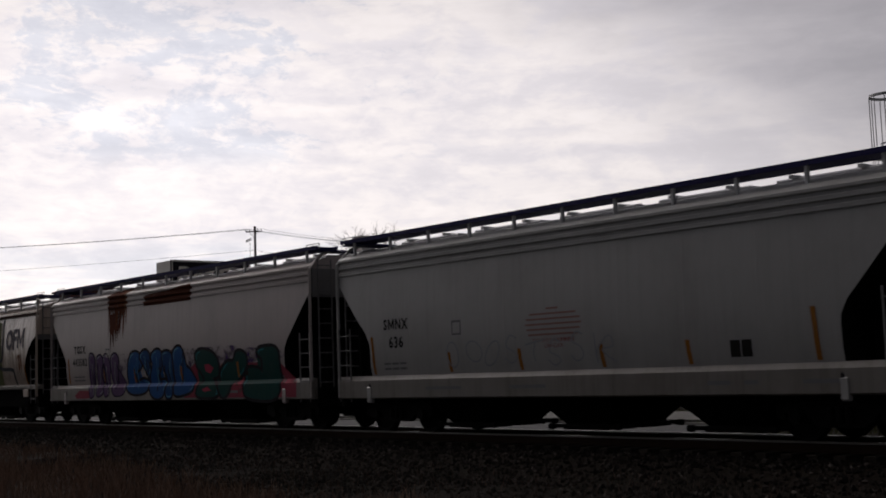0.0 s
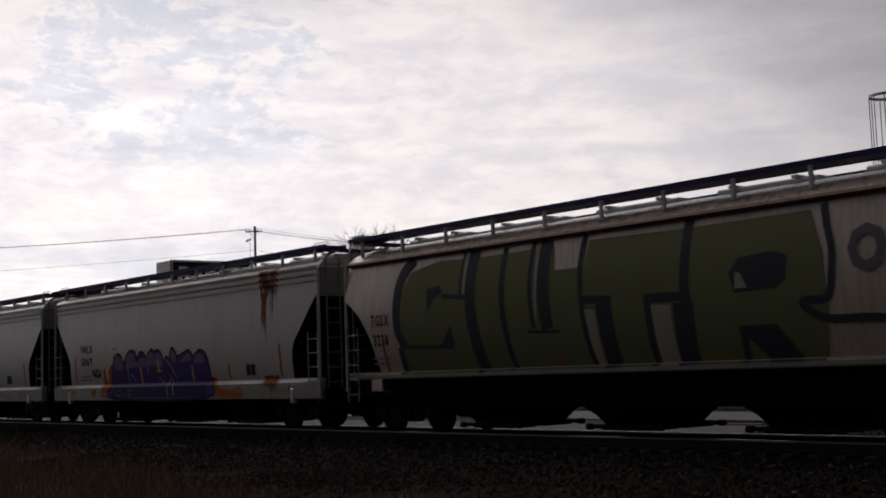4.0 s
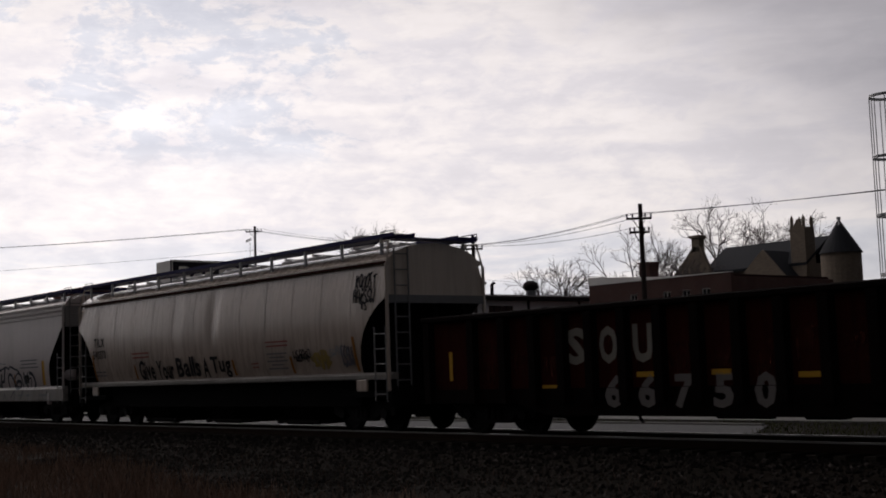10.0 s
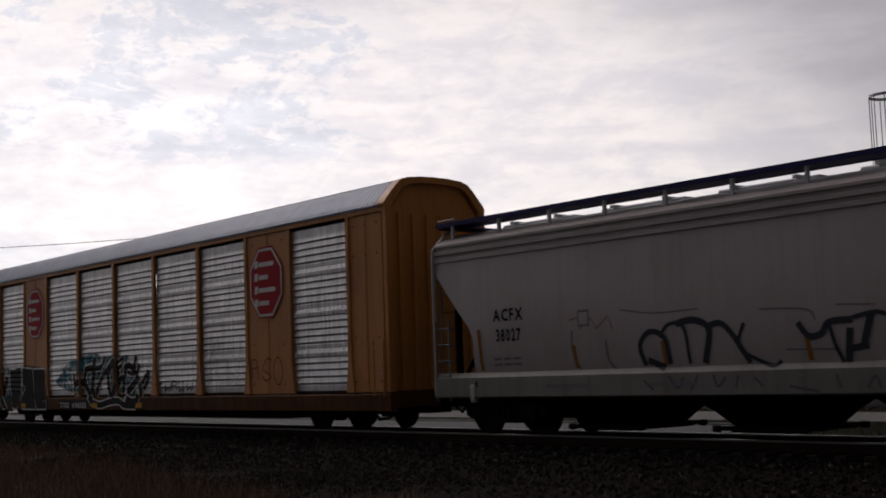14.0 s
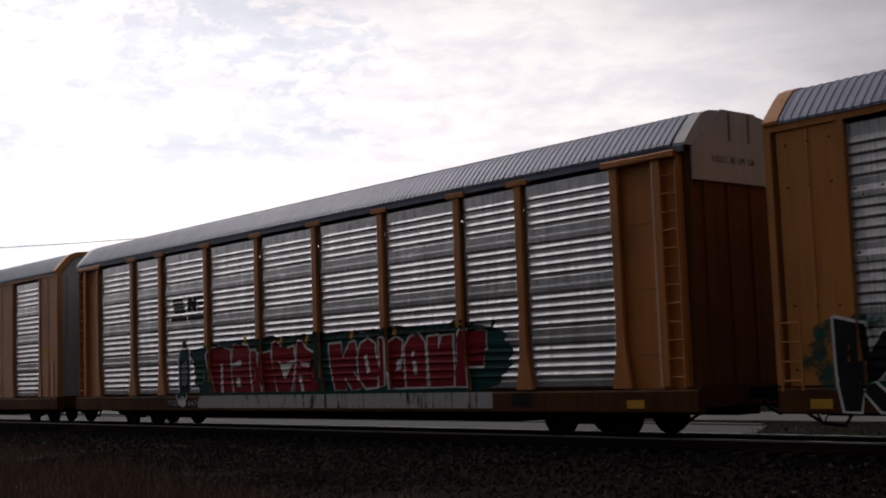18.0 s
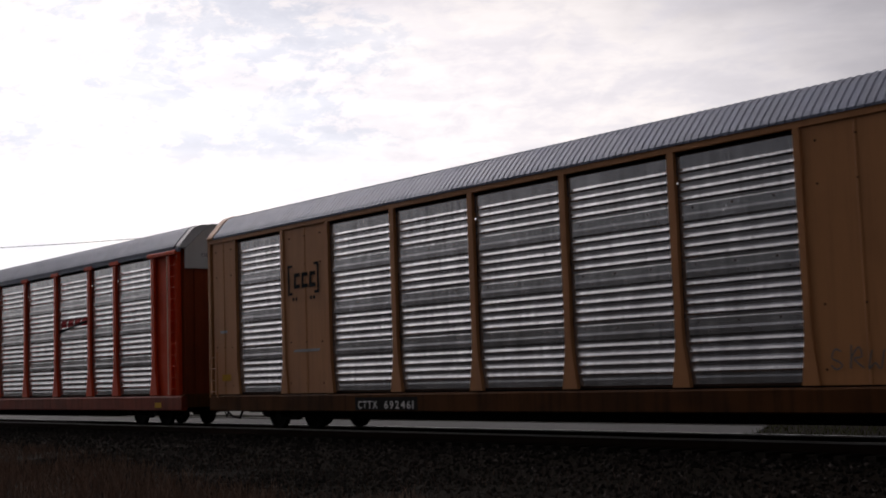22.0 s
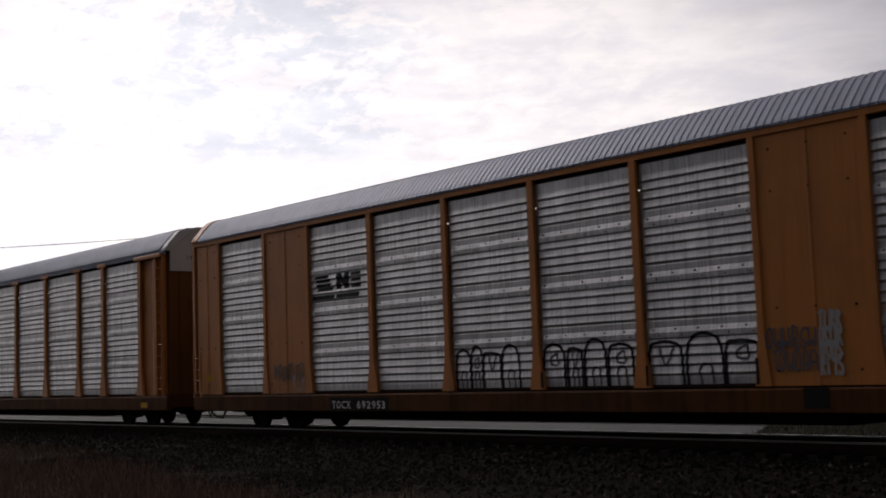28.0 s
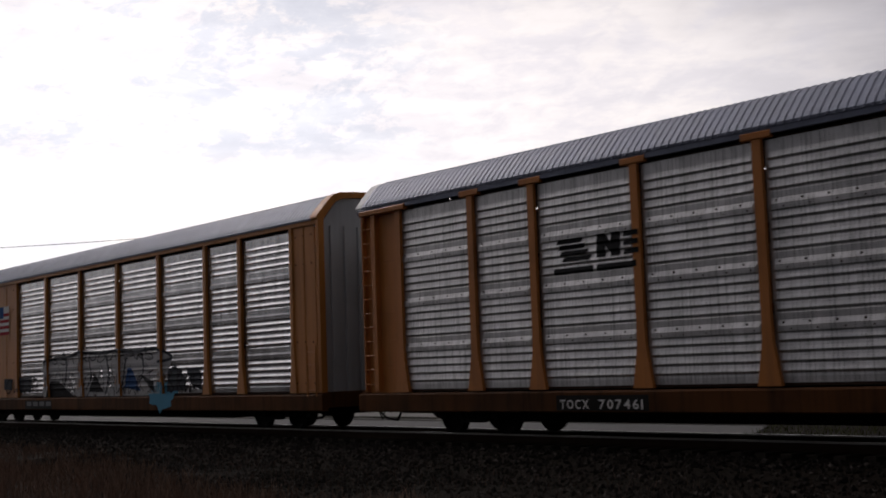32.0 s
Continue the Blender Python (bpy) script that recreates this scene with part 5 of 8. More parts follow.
def church():
    c = thing("stone_church", "dark stone church with a battlemented tower and conical turret", "church")
    y = 170.0
    bm = B()
    box(bm, -151.0, -127.0, y, y + 14, GROUND_Z, 18.0)
    part("nave_wall", bm, T["stone"], c)
    bm = B()
    prism(bm, [(y - 0.6, 17.6), (y + 7, 22.6), (y + 14.6, 17.6), (y + 14.6, 18.1), (y + 7, 23.1), (y - 0.6, 18.1)], -150.0, -127.0, "x")
    part("nave_roof", bm, T["slate"], c)
    bm = B()
    prism(bm, [(-158.5, GROUND_Z), (-146.0, GROUND_Z), (-146.0, 15.0), (-149.4, 23.0), (-151.0, 23.0), (-158.5, 15.4)], y - 1.6, y - 0.7, "y")
    part("west_gable", bm, T["stone"], c)
    bm = B()
    box(bm, -151.3, -149.6, y - 1.6, y + 0.1, 22.0, 24.6)
    box(bm, -151.6, -149.3, y - 1.9, y + 0.4, 24.6, 25.2, 0.1)
    part("chimney", bm, T["stone"], c)
    bm = B()
    prism(bm, [(-140.0, GROUND_Z), (-126.5, GROUND_Z), (-126.5, 13.2), (-133.0, 20.6), (-140.0, 14.5)], y - 5, y - 4.3, "y")
    part("transept_gable", bm, T["stone"], c)
    bm = B()
    prism(bm, [(-140.6, 14.0), (-133.0, 20.6), (-125.9, 12.6), (-125.9, 12.0), (-133.0, 20.0), (-140.6, 13.4)], y - 4.3, y + 8, "y")
    part("transept_roof", bm, T["slate"], c)
    # the tower with its corner pinnacles
    bm = B()
    box(bm, -130.1, -127.1, y - 0.5, y + 2.5, GROUND_Z, 24.4)
    tower = part("tower", bm, T["stone"], c)
    for px in (-129.8, -127.4):
        for py in (y - 0.2, y + 2.2):
            bm = B()
            tube(bm, (px, py, 24.4), (px, py, 25.8), 0.32, 8)
            tube(bm, (px, py, 25.8), (px, py, 26.6), 0.36, 8, 0.05)
            part("pinnacle", bm, T["stone"], tower)
    bm = B()
    prism(bm, [(-129.5, 24.4), (-127.7, 24.4), (-128.0, 24.9), (-128.6, 25.9), (-129.2, 24.9)], y - 0.45, y - 0.1, "y")
    part("tower_gablet", bm, T["stone"], tower)
    # the round turret
    bm = B()
    tube(bm, (-120.5, y, GROUND_Z), (-120.5, y, 19.2), 3.4, 24)
    tur = part("turret", bm, T["stone"], c)
    bm = B()
    tube(bm, (-120.5, y, 19.0), (-120.5, y, 24.9), 3.7, 24, 0.1)
    part("cone_roof", bm, T["slate"], tur)
    bm = B()
    tube(bm, (-120.5, y, 24.7), (-120.5, y, 25.3), 0.35, 8)
    tube(bm, (-118.9, y - 2.5, 19.3), (-120.45, y - 0.1, 24.8), 0.14, 6)
    part("roof_finial", bm, T["pale_metal"], tur)


def utility_pole(x, y, top, arms, label, gear=False):
    p = thing("utility_pole", label, "utility pole")
    bm = B()
    tube(bm, (x, y, GROUND_Z), (x, y, top), 0.17, 10, 0.11)
    part("pole", bm, T["wood"], p)
    tips = []
    d = Vector((0.64, 0.77, 0))
    for z, w in arms:
        bm = B()
        a, b = Vector((x, y - 0.14, z)) - d * w, Vector((x, y - 0.14, z)) + d * w
        tube(bm, a, b, 0.065, 6)
        tube(bm, Vector((x, y - 0.14, z - 0.55)), a * 0.55 + Vector((x, y - 0.14, z)) * 0.45, 0.022, 6)
        tube(bm, Vector((x, y - 0.14, z - 0.55)), b * 0.55 + Vector((x, y - 0.14, z)) * 0.45, 0.022, 6)
        part("crossarm", bm, T["wood"], p)
        for f in (-0.95, -0.5, 0.5, 0.95):
            bm = B()
            q = Vector((x, y - 0.14, z)) + d * w * f
            tube(bm, q + Vector((0, 0, 0.05)), q + Vector((0, 0, 0.2)), 0.04, 8, 0.055)
            tube(bm, q + Vector((0, 0, 0.2)), q + Vector((0, 0, 0.27)), 0.07, 8, 0.02)
            part("insulator", bm, T["tin"], p)
            tips.append(q + Vector((0, 0, 0.25)))
    if gear:
        bm = B()
        for i in range(4):
            q = Vector((x - 0.35, y - 0.25, top - 1.3 - i * 0.06)) - d * (i * 0.13)
            tube(bm, q, q + Vector((0, 0, 0.24)), 0.05, 8)
        tube(bm, (x - 0.5, y - 0.25, top - 1.5), (x - 0.5, y - 0.25, top - 3.0), 0.02, 6)
        part("cutout_switch", bm, T["fascia"], p)
    return tips


def wire_between(a, b, sag, name="overhead_cable"):
    a, b = Vector(a), Vector(b)
    bm = B()
    n = 14
    pts = [a.lerp(b, i / n) - Vector((0, 0, sag * 4 * (i / n) * (1 - i / n))) for i in range(n + 1)]
    pipe(bm, pts, 0.013, 5)
    ob = part(name, bm, T["wire"])
    tagged(ob, "thin black overhead cable between poles", "cable", "overhead cables")


store_building()
red_hall()
long_shop()
annex()
brick_house()
church()
P1 = utility_pole(-100.5, 41.5, 15.45, [(14.95, 0.75)], "dark wooden utility pole with crossarm and cut-out", True)
P2 = utility_pole(-61.1, 34.0, 10.15, [(9.24, 0.72)], "dark wooden utility pole with one crossarm")
P3 = utility_pole(-43.2, 30.0, 9.75, [(8.97, 0.66), (8.25, 0.52)], "dark wooden utility pole with two crossarms")
for i in (0, 1, 3):
    wire_between(P1[i], P1[i] + Vector((-47, -49.6, -0.1)), 0.8)
    wire_between(P1[i], P2[i] + Vector((0, 0, -0.1)), 0.35)
    wire_between(P2[i], P3[i], 0.3)
    wire_between(P3[i], Vector((6 + 0.4 * i, 30, 9.0 + 0.12 * i)), 0.75)
wire_between((-100.5, 41.35, 13.2), (-147.3, -8.3, 12.0), 0.6)
wire_between((-100.5, 41.35, 13.2), (-109.8, 105, 11.0), 0.6)
wire_between(P2[1], P3[5], 0.35)
for i in (0, 2):
    wire_between(P2[i], (-110, 58, 7.2 + 0.5 * i), 0.4)


def street_lamp():
    p = thing("street_lamp", "brown wooden lamp post with a curved arm and bell shade", "street lamp")
    x, y = -63.0, 22.0
    bm = B()
    tube(bm, (x, y, GROUND_Z), (x, y, 8.12), 0.17, 10, 0.14)
    part("post", bm, plain("brown_timber_post", (0.055, 0.032, 0.022), 0.85), p)
    bm = B()
    d = Vector((-0.64, -0.77, 0))
    o = Vector((x, y, 7.75))
    pipe(bm, [o, o + d * 0.7 + Vector((0, 0, 0.28)), o + d * 1.4 + Vector((0, 0, 0.3)), o + d * 1.75 + Vector((0, 0, 0.18))], 0.03, 6)
    part("arm", bm, T["tin"], p)
    q = o + d * 1.75
    bm = B()
    tube(bm, q + Vector((0, 0, 0.2)), q + Vector((0, 0, 0.05)), 0.1, 12)
    tube(bm, q + Vector((0, 0, 0.05)), q + Vector((0, 0, -0.28)), 0.12, 14, 0.3)
    part("shade", bm, T["tin"], p)
    bm = B()
    tube(bm, q + Vector((0, 0, -0.28)), q + Vector((0, 0, -0.42)), 0.22, 12, 0.16)
    part("globe", bm, T["concrete"], p)


def parked_trailer():
    """White box trailer standing behind the track."""
    t = thing("box_trailer", "parked white box trailer with a red disc and thin red stripe", "trailer")
    xa, xb, y, lo, hi = -34.0, -20.4, 24.0, 0.58, 3.42
    bm = B()
    box(bm, xa, xb, y, y + 2.5, lo, hi, 0.04)
    body = part("body", bm, T["whitewall"], t)
    for z in (lo, hi - 0.12):
        bm = B()
        box(bm, xa - 0.01, xb + 0.01, y - 0.02, y, z, z + 0.12)
        part("rail", bm, T["pale_metal"], body)
    for i in range(1, 12):
        x = xa + (xb - xa) * i / 12
        bm = B()
        box(bm, x - 0.03, x + 0.03, y - 0.012, y, lo + 0.12, hi - 0.12)
        part("side_post", bm, T["whitewall"], body)
    red = painted("red_trailer_paint", (0.45, 0.03, 0.03), 0.5)
    bm = B()
    box(bm, xa + 0.1, -28.2, y - 0.018, y - 0.012, 2.42, 2.52)
    part("stripe", bm, red, body)
    bm = B()
    tube(bm, (-27.1, y - 0.012, 2.2), (-27.1, y - 0.022, 2.2), 0.56, 28)
    part("disc", bm, red, body, "plain red disc emblem")
    bm = B()
    box(bm, -27.2, -27.06, y - 0.028, y - 0.022, 1.88, 2.46)
    part("emblem_bar", bm, T["whitewall"], body)
    for x in (xa + 1.4, xa + 2.7):
        for s in (0.35, 2.1):
            bm = lathe_y(B(), [(0.12, -0.14), (0.30, -0.13), (0.34, -0.15), (0.50, -0.13), (0.52, 0.0), (0.50, 0.13), (0.30, 0.15), (0.12, 0.14)], 20)
            w = part("wheel", bm, M["steel"], t)
            w.location = (x, y + s, GROUND_Z + 0.52)
    bm = B()
    box(bm, xa + 0.6, xa + 3.5, y + 0.5, y + 2.0, lo - 0.5, lo)
    part("bogie_frame", bm, T["fascia"], t)
    bm = B()
    for s in (0.5, 1.9):
        box(bm, xb - 3.2, xb - 3.06, y + s, y + s + 0.14, GROUND_Z, lo)
    part("landing_leg", bm, T["fascia"], t)


def signal_ladder():
    """Caged ladder of a signal mast beside the track."""
    s = thing("signal_mast", "pale steel signal mast with a hooped ladder cage", "signal mast")
    x, y = -16.02, 8.0
    bm = B()
    tube(bm, (x + 1.0, y + 0.3, GROUND_Z), (x + 1.0, y + 0.3, 8.2), 0.14, 12)
    part("mast", bm, T["pale_metal"], s)
    r = 0.42
    n = 20
    for z in (7.72, 6.22, 4.80, 3.36, 2.2):
        bm = B()
        for k in range(n):
            a, b = k * math.tau / n, (k + 1) * math.tau / n
            quad = []
            for ang, rr, dz in ((a, r, -0.035), (b, r, -0.035), (b, r, 0.035), (a, r, 0.035)):
                quad.append(bm.verts.new((x + rr * math.cos(ang), y + rr * math.sin(ang), z + dz)))
            bm.faces.new(quad)
            inner = [bm.verts.new((x + (r - 0.012) * math.cos(ang), y + (r - 0.012) * math.sin(ang), z + dz)) for ang, dz in ((a, -0.035), (b, -0.035), (b, 0.035), (a, 0.035))]
            bm.faces.new(inner[::-1])
            bm.faces.new((quad[2], quad[3], inner[3], inner[2]))
            bm.faces.new((quad[0], quad[1], inner[1], inner[0]))
        part("hoop", bm, T["pale_metal"], s)
    for k in range(7):
        a = math.radians(70 + k * 37)
        bm = B()
        tube(bm, (x + r * math.cos(a), y + r * math.sin(a), 2.2), (x + r * math.cos(a), y + r * math.sin(a), 7.72), 0.012, 6)
        part("cage_bar", bm, T["pale_metal"], s)
    bm = B()
    for dy in (-0.2, 0.2):
        tube(bm, (x + r, y + dy, GROUND_Z), (x + r, y + dy, 8.1), 0.022, 6)
    for i in range(26):
        tube(bm, (x + r, y - 0.2, 0.2 + i * 0.3), (x + r, y + 0.2, 0.2 + i * 0.3), 0.014, 6)
    for z in (1.0, 3.5, 6.0, 7.8):
        tube(bm, (x + r, y, z), (x + 1.0, y + 0.3, z), 0.03, 6)
    part("ladder", bm, T["pale_metal"], s)


street_lamp()
parked_trailer()
signal_ladder()


def bare_tree(x, y, height, spread_, seed, label, levels=6, base=GROUND_Z):
    rnd = random.Random(seed)
    tree = thing("bare_tree", label, "tree")
    trunk, crown = B(), B()

    def grow(bm, p, d, length, r, level):
        q = p
        k = 2 if level < 4 else 1
        for i in range(k):
            d = (d + Vector((rnd.uniform(-1, 1), rnd.uniform(-1, 1), rnd.uniform(-0.3, 0.8))) * 0.16).normalized()
            nq = q + d * (length / k)
            rr = r * (1 - 0.18 * (i + 1))
            tube(bm, q, nq, max(r * (1 - 0.18 * i), 0.011), 6 if level < 2 else 4 if level < 4 else 3, max(rr, 0.009))
            q = nq
        if level >= levels:
            return
        n = 3 if level in (1, 2, 3) else 2 + (rnd.random() < 0.6)
        for i in range(n):
            ang = rnd.uniform(0, math.tau)
            side = d.orthogonal().normalized()
            side.rotate(Matrix.Rotation(ang + i * math.tau / n, 3, d))
            nd = (d * rnd.uniform(0.75, 1.1) + side * rnd.uniform(0.45, 0.9) * spread_).normalized()
            grow(crown, q, nd, length * rnd.uniform(0.62, 0.85), r * 0.62, level + 1)

    L = (height - base) * 0.26
    grow(trunk, Vector((x, y, base)), Vector((0, 0, 1)), L, (height - base) * 0.020, 0)
    part("trunk", trunk, T["bark"], tree)
    part("crown", crown, T["bark"], tree)


bare_tree(-100.5, 51, 16.8, 1.0, 3, "tall leafless tree with fine spreading twigs", 7)
bare_tree(-92.5, 71, 15.2, 0.9, 8, "leafless grey tree behind the workshop roof")
bare_tree(-87.5, 71, 13.6, 0.9, 12, "smaller leafless tree behind the workshop roof")
bare_tree(-97.5, 92, 19.5, 1.0, 5, "large leafless tree behind the brick terrace", 7)
bare_tree(-91.5, 92, 18.0, 1.0, 21, "large leafless tree with a dense twiggy crown", 7)
bare_tree(-86.0, 84, 14.5, 1.0, 31, "leafless tree behind the brick terrace")
bare_tree(-176.0, 205, 40.0, 1.0, 17, "tall leafless tree behind the church roof", 7)
bare_tree(-164.0, 205, 40.0, 1.0, 19, "tall leafless tree beside the church tower", 7)


# ---------------------------------------------------------------- lettering, emblems and graffiti on the cars
def stain_of(name, color, cover=0.5, rough=0.9, streak=True):
    """A worn film: thin and broken, running down in streaks, clear where it has washed off."""
    n = Nodes(name)
    c = n.coords()
    runs = n.noise(n.scaled(c, (6.0, 6.0, 0.5) if streak else (1.6, 1.6, 1.6)), 1.5, 7, 0.68)
    blot = n.noise(c, 2.2, 7, 0.65)
    f = n.math("ADD", n.math("MULTIPLY", runs, 0.6), n.math("MULTIPLY", blot, 0.4))
    n.put(n.bsdf.inputs["Alpha"], n.math("MULTIPLY", n.step(f, 0.62 - 0.3 * cover, 0.72 - 0.26 * cover), 0.55 + 0.45 * cover))
    n.bsdf.inputs["Specular IOR Level"].default_value = 0.15
    return n.surface(n.mix(blot, color, tuple(0.55 * x for x in color)), rough)


def paint_of(name, color, rough=0.6, wear=0.35):
    n = Nodes(name)
    c = n.coords()
    f = n.noise(c, 1.4, 7, 0.65)
    g = n.noise(c, 14.0, 4, 0.6)
    col = n.mix(n.math("MULTIPLY", n.step(f, 0.4, 0.75), wear), color, tuple(0.5 * x + 0.04 for x in color))
    col = n.mix(n.math("MULTIPLY", g, 0.3), col, tuple(0.7 * x for x in color))
    n.bsdf.inputs["Specular IOR Level"].default_value = 0.06
    return n.surface(col, rough)


D = dict(
    black=paint_of("black_stencil_paint", (0.013, 0.013, 0.015)),
    ink=paint_of("black_spray_paint", (0.014, 0.013, 0.017)),
    faint=paint_of("faded_grey_stencil", (0.20, 0.20, 0.21)),
    smoke=paint_of("thin_grey_spray", (0.13, 0.12, 0.14)),
    white=paint_of("white_spray_paint", (0.76, 0.75, 0.73)),
    chalk=paint_of("pale_chalk_mark", (0.42, 0.42, 0.42)),
    red=paint_of("faded_red_stencil", (0.33, 0.10, 0.09)),
    redfaint=paint_of("pale_red_stencil", (0.34, 0.20, 0.18)),
    amber=paint_of("amber_reflector_tape", (0.33, 0.135, 0.025)),
    gold=paint_of("yellow_safety_paint", (0.60, 0.33, 0.04)),
    green=paint_of("olive_green_spray", (0.150, 0.160, 0.078)),
    cream=paint_of("bare_cream_patch", (0.35, 0.31, 0.25)),
    purple=paint_of("violet_spray", (0.13, 0.075, 0.17)),
    plum=paint_of("dark_purple_spray", (0.020, 0.011, 0.036)),
    blue=paint_of("bright_blue_spray", (0.014, 0.085, 0.27)),
    sky=paint_of("light_blue_spray", (0.10, 0.32, 0.48)),
    teal=paint_of("dark_teal_spray", (0.006, 0.055, 0.050)),
    aqua=paint_of("aqua_spray", (0.02, 0.24, 0.28)),
    pink=paint_of("pink_red_spray", (0.40, 0.05, 0.09)),
    crimson=paint_of("crimson_spray", (0.25, 0.009, 0.018), wear=0.2),
    emblem=paint_of("emblem_red", (0.42, 0.022, 0.030)),
    rust=stain_of("rust_stain", (0.125, 0.034, 0.017), 1.0),
    redrust=stain_of("red_brown_rust_bloom", (0.095, 0.020, 0.012), 0.6),
    straw=stain_of("pale_yellow_marker", (0.50, 0.36, 0.10), 0.7),
    rustlight=stain_of("light_rust_stain", (0.26, 0.085, 0.028), 0.8),
    aquamist=stain_of("thin_aqua_spray", (0.02, 0.22, 0.30), 0.68, 0.7, False),
    tealmist=stain_of("thin_teal_spray", (0.012, 0.13, 0.11), 0.62, 0.7, False),
    silver=stain_of("thin_silver_spray", (0.62, 0.62, 0.64), 0.85, 0.6, False),
    mist=stain_of("thin_violet_overspray", (0.13, 0.065, 0.24), 0.50, 0.7, False),
    blush=stain_of("thin_pink_overspray", (0.38, 0.055, 0.09), 0.95, 0.7, False),
    flame=paint_of("orange_flame_spray", (0.34, 0.095, 0.014)),
    violet=paint_of("pale_violet_spray", (0.17, 0.12, 0.21)),
    whitewash=stain_of("thin_white_wash", (0.60, 0.59, 0.58), 0.85, 0.8, True),
    seagreen=paint_of("sea_green_spray", (0.010, 0.13, 0.095)),
    indigo=paint_of("indigo_spray", (0.055, 0.034, 0.17)),
    navy=paint_of("dark_blue_spray", (0.020, 0.022, 0.085)),
    deepblue=paint_of("deep_blue_spray", (0.010, 0.060, 0.20)),
    slate=paint_of("slate_outline_spray", (0.045, 0.05, 0.062)),
    plate=paint_of("black_number_plate", (0.020, 0.018, 0.017)),
    haze=paint_of("faint_blue_grey_spray", (0.33, 0.35, 0.38)),
    sooty=paint_of("sooty_end_stain", (0.20, 0.18, 0.17)),
)

def spell(name, text, x0, x1, z0, z1, bold, material, parent, surf, out, label="", xs=(), zs=(), gap=0.10, shear=0.0, jitter=0.0):
    """Letters, each a part of its own, spread from x0 to x1 and scaled between z0 and z1."""
    rnd = random.Random(len(text))
    base = [glyph("I" if c == " " else c) for c in text]
    wide = [p[:, 0].max() - p[:, 0].min() for p, _ in base]
    low = min(p[:, 1].min() for p, _ in base)
    tall = max(p[:, 1].max() for p, _ in base) - low
    sx = (x1 - x0) / (sum(wide) + gap * (len(text) - 1))
    sz = (z1 - z0) / tall
    x = x0
    for ch, (p0, _), w in zip(text, base, wide):
        if ch == " ":
            x += (w + gap) * sx
            continue
        pts, faces = glyph(ch, bold)
        left = p0[:, 0].min()
        lift = rnd.uniform(-jitter, jitter)
        bm = B()
        vs = [bm.verts.new((x + (u - left) * sx + shear * (v - low) * sz, 0, z0 + (v - low) * sz + lift)) for u, v in pts]
        for f in faces:
            try:
                bm.faces.new([vs[i] for i in f])
            except ValueError:
                pass
        stick(name, bm, material, parent, surf, out, label, xs, zs)
        x += (w + gap) * sx


def rect(bm, x0, x1, z0, z1, lean=0.0):
    bm.faces.new([bm.verts.new(c) for c in ((x0, 0, z0), (x1, 0, z0), (x1 + lean, 0, z1), (x0 + lean, 0, z1))])
    return bm


def poly(bm, pts):
    bm.faces.new([bm.verts.new((x, 0, z)) for x, z in pts])
    return bm


def stroke(bm, pts, w):
    """A brush line: one strip of even width."""
    P = [Vector((x, z)) for x, z in pts]
    rows = []
    for i, p in enumerate(P):
        a, b = P[max(0, i - 1)], P[min(len(P) - 1, i + 1)]
        d = (b - a).normalized() if (b - a).length > 1e-6 else Vector((1, 0))
        n = Vector((-d.y, d.x)) * w / 2
        rows.append((bm.verts.new((p.x + n.x, 0, p.y + n.y)), bm.verts.new((p.x - n.x, 0, p.y - n.y))))
    for a, b in zip(rows, rows[1:]):
        bm.faces.new((a[0], b[0], b[1], a[1]))
    return bm


def curve(pts, k=5):
    """Points eased through the given ones."""
    P = [Vector(p) for p in pts]
    P = [P[0]] + P + [P[-1]]
    out = []
    for i in range(1, len(P) - 2):
        for j in range(k):
            t = j / k
            a, b, c, d = P[i - 1:i + 3]
            out.append(0.5 * (2 * b + (c - a) * t + (2 * a - 5 * b + 4 * c - d) * t * t + (3 * b - a - 3 * c + d) * t ** 3))
    out.append(P[-2])
    return [(p.x, p.y) for p in out]


def blob(bm, cx, cz, rx, rz, seed=0, rough_=0.18, n=28, box_=2.0):
    rnd = random.Random(seed)
    ph = [rnd.uniform(0, 6.28) for _ in range(4)]
    pts = []
    for k in range(n):
        a = k * math.tau / n
        r = 1 + rough_ * (math.sin(2 * a + ph[0]) * 0.4 + math.sin(3 * a + ph[1]) * 0.35 + math.sin(7 * a + ph[2]) * 0.3 + rnd.uniform(-0.4, 0.4))
        ca, sa = math.cos(a), math.sin(a)
        q = (abs(ca) ** box_ + abs(sa) ** box_) ** (-1 / box_)
        pts.append((cx + rx * r * ca * q, cz + rz * r * sa * q))
    return poly(bm, pts)


# metres by which a car's painted marks stand forward of its middle
NUDGE = {D_[0].name: 0.11, E_[0].name: 0.065}


